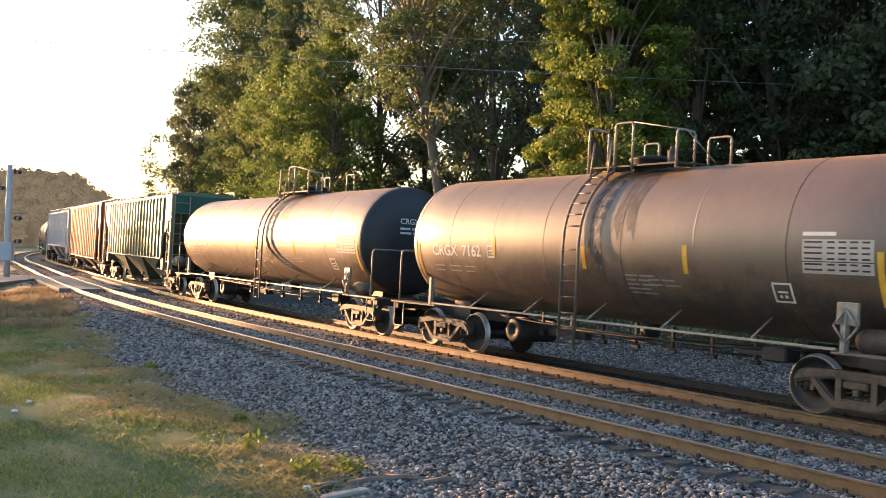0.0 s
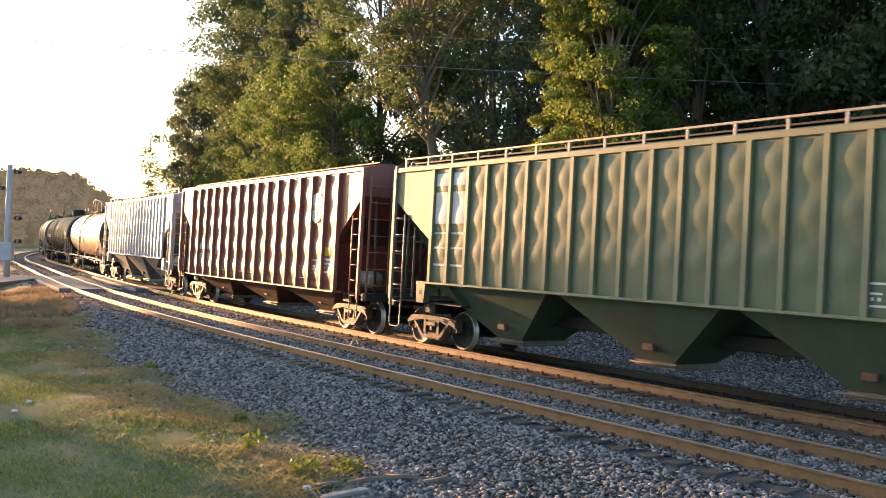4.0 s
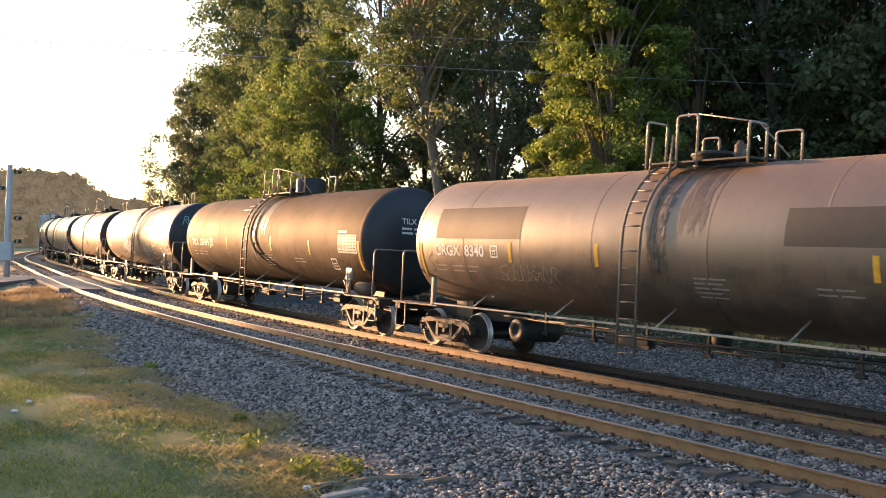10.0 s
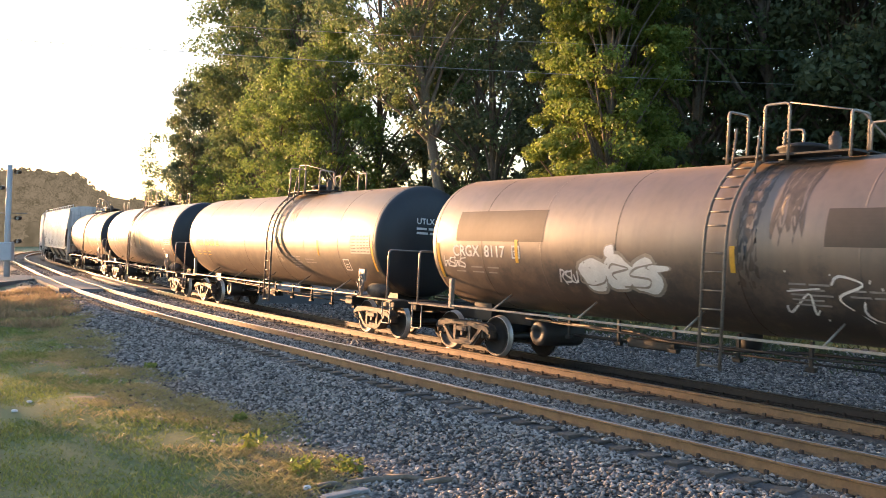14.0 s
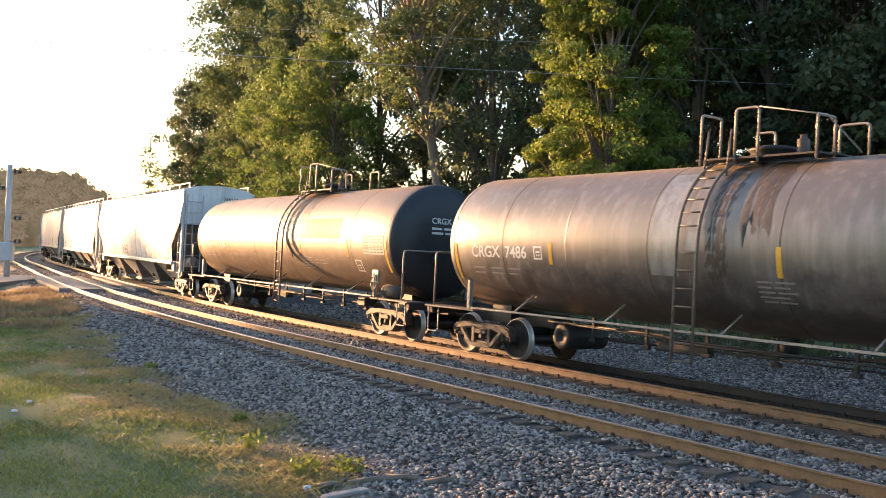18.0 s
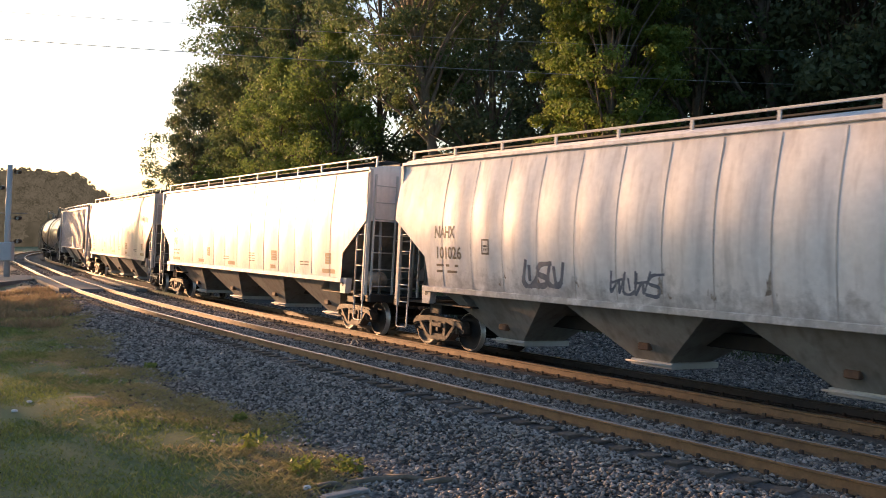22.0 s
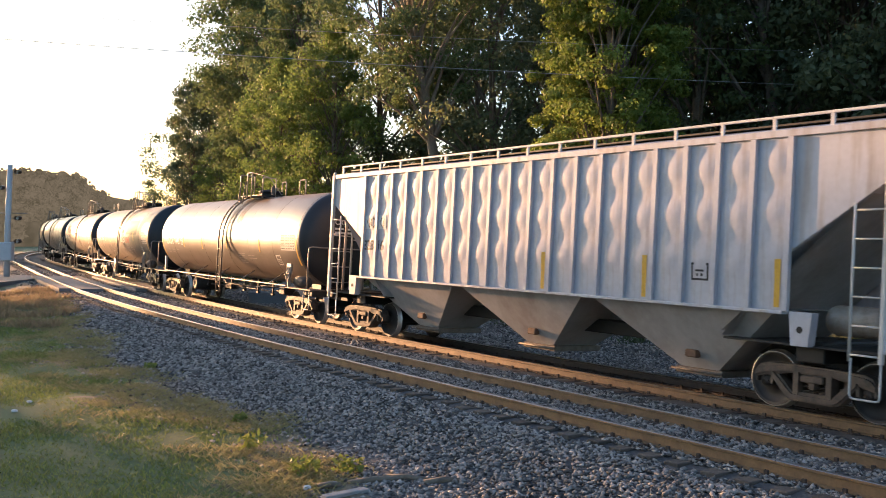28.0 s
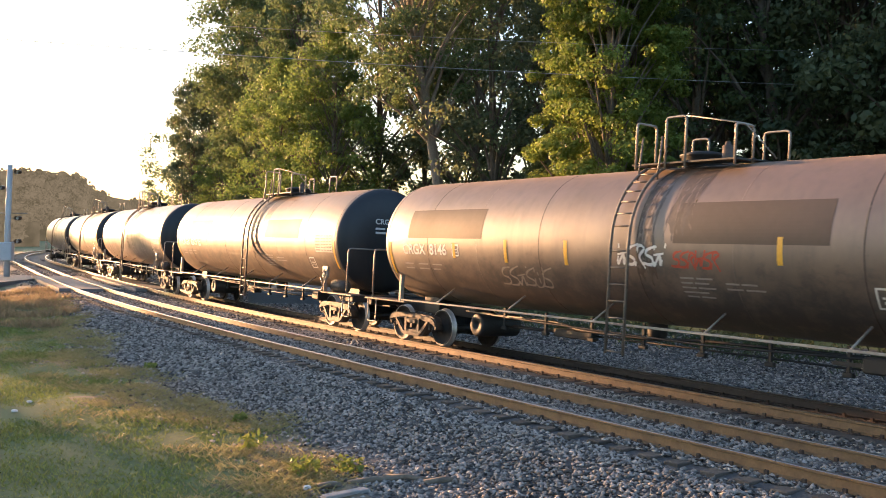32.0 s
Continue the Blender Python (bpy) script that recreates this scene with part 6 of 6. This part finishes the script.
def caution(car, lx, z, m):
    letters(car, "CAUTION", 0.085, on_tank(lx - 0.25, z + 0.14), m, squeeze=0.85)
    letters(car, "NITROGEN BLANKET", 0.085, on_tank(lx, z), m, squeeze=0.85)


caution(CARS[-1][0], -0.91 - 0.8, 3.2, M_AMBERTEXT)
car, xe, mark_at = ribbed_hopper(J[2], J[3], "green", P_GREEN, P_GREENRIB, "green ribbed covered hopper car with a white emblem", rib0=2.5, bay_mat=P_BAYGREEN)
for i, (w, hh, z) in enumerate(((0.5, 0.3, 3.9), (0.5, 0.75, 3.0), (0.5, 0.05, 2.75), (0.5, 0.05, 2.4), (0.5, 0.05, 2.0))):
    for k in range(2):
        patch(car, 0.54, hh, mark_at(xe - 0.195 - 0.69 * k, z), M_WHITE, "emblem", 2, "white painted emblem shape")
frame_box(car, mark_at(-xe + 2.0, 1.75), M_WHITE, 0.4, 0.36)
end_cover(car, (J[3] - J[2]) / 2 - 0.72, 1.47, 3.62, 4.41, P_ENDGREEN)
car, xe, mark_at = ribbed_hopper(J[3], J[4], "red", P_RED, P_REDRIB, "rust-red ribbed covered hopper car with a round white emblem", zs=1.12, zt=4.55, yb=1.52, ribs=16, spacing=0.873, rib_deep=0.115, rail=False, bay_mat=P_BAYRED, end_cut=(3.78, 2.66), xend=0.85, rail_mat=P_REDRIB)
disc = Mesh().lathe([(0.0, 0.0), (0.0, 0.44)], "y", 28, (-xe + 1.30, 1.582, 3.5))
part("emblem", disc.data("emblem", M_WHITE), car, "round white emblem with a dark cross")
for a, b, c, d in ((-0.07, 0.07, -0.36, 0.36), (-0.32, 0.32, -0.07, 0.07)):
    part("emblem_cross", Mesh().box(-xe + 1.30 + a, -xe + 1.30 + b, 1.582, 1.59, 3.5 + c, 3.5 + d).data("emblem_cross", P_RED), car)
for k, (num) in enumerate(("432", "151")):
    letters(car, num, 0.24, mark_at(xe - 0.873 * (k + 1) - 0.16, 1.72), M_WHITE)
    bars(car, mark_at(xe - 0.873 * (k + 1) - 0.14, 2.1), [(0, 0, 0.24, 0.24), (0.28, 0, 0.24, 0.24)], M_WHITE)
    bars(car, mark_at(xe - 0.873 * (k + 1) - 0.14, 1.45), [(0, 0.1, 0.5, 0.07), (0, 0, 0.5, 0.07)], M_WHITE)
for k in range(3, 15, 2):
    patch(car, 0.56, 0.12, mark_at(xe - 0.873 * k - 0.16, 1.2), M_DIMYELLOW, "reflector_stripe", 2, "faded yellow reflective patch")
for k, n in ((4, 2), (6, 5), (7, 2), (12, 5)):
    bars(car, mark_at(xe - 0.873 * k - 0.18, 1.38), [(0, 0.085 * i, 0.46, 0.04) for i in range(n)], M_WHITE)
patch(car, 0.62, 0.85, mark_at(xe - 0.873 * 8 - 0.13, 1.75), mat("faded_red_patch", (0.27, 0.17, 0.15), 0.6, 0.0, (0.17, 0.09, 0.075), 2, 0.7), "paint_patch", 8, "faded pinkish paint patch")
frame_box(car, mark_at(xe - 0.873 * 3 - 0.3, 1.95), M_WHITE, 0.26, 0.26)
frame_box(car, mark_at(-xe + 1.6, 1.55), M_WHITE, 0.45, 0.42)
bars(car, mark_at(-xe + 0.75, 1.6), [(0, 0.36, 0.5, 0.06), (0, 0.24, 0.5, 0.06), (0, 0.12, 0.5, 0.06), (0, 0, 0.4, 0.06)], M_WHITE)
patch(car, 0.5, 0.24, mark_at(-xe + 0.8, 2.1), M_YELLOW, "reflector_stripe", 2)
car, xe, mark_at = ribbed_hopper(J[4], J[5], "zinc", P_ZINC, P_ZINC, "pale grey ribbed covered hopper car with black lettering", bay_mat=P_BAYGREY, rail_mat=P_RAILWHITE)
for k, (top, num) in enumerate((("NO", "831"), ("KL", "033"))):
    letters(car, top, 0.26, mark_at(xe - 0.69 * (k + 1) + 0.34, 2.8), M_DARKTEXT, squeeze=0.62)
    letters(car, num, 0.26, mark_at(xe - 0.69 * (k + 1) + 0.37, 2.18), M_DARKTEXT, squeeze=0.76)
    bars(car, mark_at(xe - 0.69 * (k + 1) + 0.36, 1.84), [(0, 0.16, 0.3, 0.04), (0, 0.04, 0.26, 0.04)], M_DARKTEXT)
frame_box(car, mark_at(-xe + 2.0, 1.75), M_DARKTEXT, 0.4, 0.36)
for x in (xe - 0.06, -xe + 0.25, -xe + 3.0, -xe + 5.8):
    patch(car, 0.1, 0.75, mark_at(x, 1.65), M_YELLOW, "reflector_stripe", 2, "yellow reflective stripe")
tank_car(J[5], J[6], P_GREYBROWN, "dusty brown tank car with painted-over panels and chalk scrawl", "CRGX", "8340", patches=[(6.9, 2.65, 3.1, 0.75, PATCH_A), (-2.55, 2.6, 2.9, 0.62, PATCH_A)],
         stripes=[(4.2, 2.15, 0.45), (1.6, 2.15, 0.45), (-4.0, 2.1, 0.4), (-7.1, 1.7, 0.8)], graffiti=[(4.6, 1.75, 1.9, 0.42, M_GALV, 3, 8, 0.025), (7.3, 1.85, 0.4, 0.5, M_GALV, 4, 2, 0.03)], lx=0.54)
tank_car(J[6], J[7], P_ORANGE, "dark brown tank car with white lettering and a dome box", "TILX", "251495", stripes=[(4.79, 2.15, 0.45), (3.0, 2.15, 0.45), (-1.2, 2.15, 0.5), (-4.2, 2.1, 0.45), (-7.3, 1.7, 0.9), (7.3, 1.7, 0.9)], dome=True, lx=0.72)
caution(CARS[-1][0], 0.72 + 1.45, 3.55, M_WHITE)
tank_car(J[7], J[8], P_BROWN, "dusty brown tank car with a large white spray-painted tag", "CRGX", "8117", patches=[(6.7, 2.6, 3.0, 0.7, PATCH_A), (-2.6, 2.6, 2.9, 0.6, PATCH_A)], stripes=[(4.6, 2.15, 0.5), (-0.9, 2.15, 0.45), (-4.1, 2.1, 0.45), (-7.2, 1.7, 0.9)],
         graffiti=[(3.3, 1.8, 0.5, 0.3, M_WHITE, 13, 3, 0.05), (-6.4, 1.75, 1.1, 0.5, M_WHITE, 9, 5, 0.05), (-1.9, 1.5, 2.6, 0.85, M_WHITE, 10, 4, 0.045), (7.2, 2.0, 0.8, 0.25, M_WHITE, 31, 4, 0.04)], lx=-0.7)
c8117 = CARS[-1][0]
bubble_tag(c8117, on_tank, 2.75, 1.62, 2.2, 1.05, 12)
scrawl(c8117, on_end(0, 1.0, 3.1, (J[8] - J[7]) / 2 - 1.42, 0.55), 1.3, 0.4, M_TEALTEXT, 5, 6, 0.035)
tank_car(J[8], J[9], P_OLIVE, "olive-black tank car with yellow lettering", "UTLX", "667455", M_AMBERTEXT, stripes=[(-4.2, 2.1, 0.45), (-7.2, 1.7, 0.8)], lx=-0.9)
tank_car(J[9], J[10], P_SILVER, "faded grey tank car, silvery round the ladder, dark belly", "CRGX", "7486", stripes=[(4.3, 2.15, 0.45), (-1.0, 2.1, 0.5), (-4.1, 2.1, 0.6), (-7.0, 1.7, 0.9)], lx=0.66)
silver = mat("bare_silver_paint", (0.34, 0.33, 0.32), 0.35, 0.3, (0.17, 0.18, 0.16), 2.5, 0.8, stretch=(2, 2, 0.5))
patch(CARS[-1][0], 0.62, 2.1, on_tank(0.66 + 0.95, 2.05, 0.0026), silver, "paint_patch", 12, "silvery faded paint beside the ladder")
patch(CARS[-1][0], 0.3, 1.7, on_tank(0.66 + 0.15, 2.5, 0.003), silver, "paint_patch", 12, "silvery faded paint behind the ladder")
tank_car(J[10], J[11], P_GREYBROWN, "dusty brown tank car with white spray-painted letters", "CRGX", "8711", patches=[(-1.8, 2.6, 3.0, 0.6, PATCH_A)], stripes=[(4.3, 2.1, 0.45), (-2.0, 2.15, 0.7), (-5.2, 2.1, 0.5), (-6.9, 1.75, 0.85), (7.3, 1.7, 0.9)],
         graffiti=[(5.9, 2.6, 1.6, 0.6, M_WHITE, 14, 4, 0.1), (7.3, 2.5, 0.8, 0.5, M_WHITE, 15, 3, 0.07), (3.4, 2.5, 1.8, 0.6, M_GALV, 16, 5, 0.05)], lx=-0.85)
car, xa = smooth_hopper(J[11], J[12], P_WHITE, "white round-sided covered hopper car streaked with black grime", P_SEAM, 0.15, 15, bay_mat=P_BAYGREY, arched=True, rail_mat=P_RAILWHITE)
letters(car, "NAHX", 0.27, on_curved(xa - 1.75, 2.66, 0.15), M_DARKTEXT, squeeze=0.76)
letters(car, "101026", 0.27, on_curved(xa - 1.78, 2.18, 0.15), M_DARKTEXT, squeeze=0.92)
bars(car, on_curved(xa - 1.8, 1.85, 0.15), [(0, 0.14, 0.3, 0.055), (0.4, 0.14, 0.5, 0.055), (0, 0, 0.25, 0.055), (0.45, 0, 0.4, 0.055)], M_DARKTEXT)
frame_box(car, on_curved(xa - 3.6, 2.3, 0.15), M_DARKTEXT, 0.26, 0.34)
def on_front(x, y0, z0):
    return lambda tx, ty: (x - 0.006, y0 - tx, z0 + ty)


letters(car, "NAHX", 0.15, on_front(-xa, -0.2, 4.18), M_DARKTEXT)
letters(car, "101026", 0.15, on_front(-xa, -0.25, 3.93), M_DARKTEXT)
bars(car, on_front(-xa, 0.35, 3.4), [(0, 0.3, 0.5, 0.05), (0, 0.2, 0.45, 0.05), (0, 0.1, 0.52, 0.05), (0.7, 0.3, 0.4, 0.05), (0.7, 0.2, 0.45, 0.05)], M_DARKTEXT)
M_GRIME = mat("grain_grime", (0.2, 0.16, 0.13), 0.8, 0.0, (0.5, 0.45, 0.4), 9, 1.0)
def grime(car, x0, x1, count, seed, side_y, zlow, m):
    """Uneven dark runs and smears low on a hopper's side."""
    rg = random.Random(seed)
    for i in range(count):
        x = x0 + (x1 - x0) * (i + rg.random()) / count
        w, hh, z = rg.uniform(0.05, 0.3), rg.uniform(0.12, 0.65), zlow + rg.uniform(0, 0.2)
        top, low = [], []
        for k in range(7):
            f = k / 6
            low.append((x - w * f + rg.uniform(-.01, .01), z + rg.uniform(0, 0.1)))
            top.append((x - w * f, z + hh * (0.35 + 0.65 * abs(math.sin(f * 3.1 + i)) * rg.uniform(0.5, 1))))
        v = [(a, side_y(b) + 0.006 + 0.0004 * (i % 5), b) for a, b in low + top]
        part("grime_smear", Mesh().add(v, [(k, k + 1, k + 8, k + 7) for k in range(6)]).data("grime_smear", m), car, "smeared dark grime")


M_BLUETEXT = mat("faded_blue_scrawl", (0.12, 0.13, 0.17), 0.6, 0.0, (0.3, 0.29, 0.3), 6, 0.6, bump=0)
scrawl(car, on_curved(xa - 5.0, 1.66, 0.15), 1.15, 0.55, M_BLUETEXT, 41, 3, 0.13)
scrawl(car, on_curved(xa - 7.5, 1.64, 0.15), 1.2, 0.45, M_BLUETEXT, 42, 4, 0.07)
grime(car, -xa + 1.6, xa - 3.9, 46, 7, lambda z: 1.5 + 0.15 * math.sin(math.pi * min(1, (z - 1.5) / 3 * 1.02)), 1.6, M_GRIME)
for jn, num, lab in ((12, ("ALHX", "1745"), "dusty white covered hopper car with smooth panelled sides"), (13, ("VTGX", "1602"), "cream covered hopper car with smooth panelled sides")):
    car, xa = smooth_hopper(J[jn], J[jn + 1], P_CREAM if jn == 12 else P_DULLCREAM, lab, P_SEAM, 0.06, 13, bay_mat=P_BAYGREY, rail_mat=P_RAILWHITE)
    letters(car, num[0], 0.29, on_curved(xa - 2.04, 2.76, 0.06), M_DARKTEXT, squeeze=0.7)
    letters(car, num[1], 0.29, on_curved(xa - 2.07, 2.24, 0.06), M_DARKTEXT, squeeze=0.78)
    bars(car, on_curved(xa - 2.1, 1.85, 0.06), [(0, 0.14, 0.3, 0.055), (0.4, 0.14, 0.5, 0.055), (0, 0, 0.25, 0.055), (0.45, 0, 0.4, 0.055)], M_DARKTEXT)
    frame_box(car, on_curved(xa - 3.4, 2.5, 0.06), M_DARKTEXT, 0.24, 0.28)
    for x, w in ((-xa + 2.6, 0.8), (-xa + 6.6, 0.4), (-xa + 10.5, 0.5), (0.9, 0.5), (xa - 2.0, 1.0), (xa - 5.5, 0.6)):
        patch(car, w, 0.12, on_curved(x, 1.6, 0.06), mat("brown_stencil", (0.28, 0.18, 0.09), 0.6), "stencil_bar", 2)
    for x, w in ((-xa + 2.4, 0.34), (-xa + 6.5, 0.42), (xa - 6.6, 0.3)):
        board = patch(car, w, 0.32, on_curved(x, 1.86, 0.06), mat("brown_stencil", (0.28, 0.18, 0.09), 0.6), "stencil_board", 2, "small brown stencilled board")
        bars(board, lambda tx, ty, x=x: tuple(c + q for c, q in zip(on_curved(x, 1.86, 0.06)(tx, ty), (0, 0.002, 0))), [(0.04, 0.05 + 0.08 * k, w - 0.08, 0.03) for k in range(3)], M_FADED)
    for x, k in ((-xa + 8.6, 4), (-xa + 4.2, 2), (1.4, 2)):
        bars(car, on_curved(x, 1.78, 0.06), [(0, 0.085 * i, 0.62, 0.034) for i in range(k)], M_DARKTEXT)
car, xe, mark_at = ribbed_hopper(J[14], J[15], "bluegrey", P_BLUEGREY, P_BLUEGREY, "light grey ribbed covered hopper car with rusty rib stains", bay_mat=P_BAYLIGHT, rail_mat=P_RAILWHITE)
for k, (top, num) in enumerate((("NO", "828"), ("KL", "16"))):
    patch(car, 0.42, 0.36, mark_at(xe - 0.69 * (k + 1) + 0.55, 2.88), M_WHITE, "white_panel", 2)
    letters(car, top, 0.26, mark_at(xe - 0.69 * (k + 1) + 0.53, 2.92), M_DARKTEXT)
    letters(car, num, 0.26, mark_at(xe - 0.69 * (k + 1) + 0.57, 2.32), M_DARKTEXT)
frame_box(car, mark_at(-xe + 1.75, 2.0), M_DARKTEXT, 0.36, 0.3)
for x in (-xe + 0.05, -xe + 2.81, -xe + 5.57):
    patch(car, 0.1, 0.75, mark_at(x, 1.65, 0.085), M_YELLOW, "reflector_stripe", 2, "yellow reflective stripe")
tank_car(J[15], J[16], P_DARK, "dark brown-black tank car with white lettering", "CRGX", "7445", stripes=[(4.4, 2.15, 0.45), (2.0, 2.1, 0.5), (-0.9, 2.15, 0.5), (-4.2, 2.1, 0.45), (-6.9, 1.7, 0.85)], lx=-0.75)
tank_car(J[16], J[17], P_BROWN, "dusty brown tank car with painted-over panels and white tags", "CRGX", "8146", patches=[(6.6, 2.65, 3.0, 0.72, PATCH_A), (-1.9, 2.62, 3.0, 0.75, PATCH_A)], stripes=[(4.7, 2.2, 0.35), (2.8, 2.15, 0.5), (0.9, 2.15, 0.5), (-4.0, 2.3, 0.45), (-6.9, 1.75, 0.8)],
         graffiti=[(3.0, 1.65, 1.6, 0.5, M_GALV, 18, 6, 0.05), (-0.6, 2.2, 1.1, 0.4, M_WHITE, 19, 5, 0.06), (-1.9, 2.2, 1.0, 0.3, M_REDTEXT, 20, 6, 0.05)], lx=-0.75)
tank_car(J[17], J[18], P_GREYBROWN, "dusty brown tank car with a painted-over panel", "CRGX", "8205", patches=[(6.0, 2.65, 2.6, 0.6, PATCH_A), (-2.2, 2.6, 2.8, 0.6, PATCH_A)], lx=-0.8)
tank_car(J[18], J[19], P_SILVER, "faded grey tank car far down the line", lx=0.5)
tank_car(J[19], J[20], P_BROWN, "dusty brown tank car far down the line", lx=-0.8)
tank_car(J[20], J[21], P_DARK, "dark tank car far down the line", lx=0.5)


# ---- what moves ----
def travelled(t):
    """Metres the train has rolled at t seconds."""
    return 9.2822 * t + 0.0121 * ((t - 16) ** 2 - 256)


def car_pose(s, reach):
    """Pose of a car whose two trucks stand on the track at s - reach and s + reach."""
    ax, ay, _ = on_line(s - reach)
    bx, by, _ = on_line(s + reach)
    turn = math.atan2(by - ay, bx - ax)
    return Matrix.Translation(((ax + bx) / 2, (ay + by) / 2, 0.0)) @ Matrix.Rotation(turn, 4, "Z") @ Matrix.Rotation(CANT, 4, "X")


def motions():
    middle = {}
    for car, s, reach in CARS:
        middle[car] = s
        walk(car, [(t, car_pose(s - travelled(t), reach)) for t in np.arange(0, 32.01, 0.5)])
    for w, car in WHEELSETS:
        s = middle[car]
        rows, spot = [], w.matrix_basis.copy()
        times = [k * 2 / 30 for k in range(481)]
        near = [t for t in times if -22 < s - travelled(t) < 50]
        first = near[0] if near else 0.0
        for t in sorted({0.0, 32.0, *near}):
            t2 = min(max(t, first), near[-1]) if near else 0.0
            rows.append((t, spot @ Matrix.Rotation(-(travelled(t2) - travelled(first)) / WHEEL_R, 4, "Y")))
        walk(w, rows)


motions()
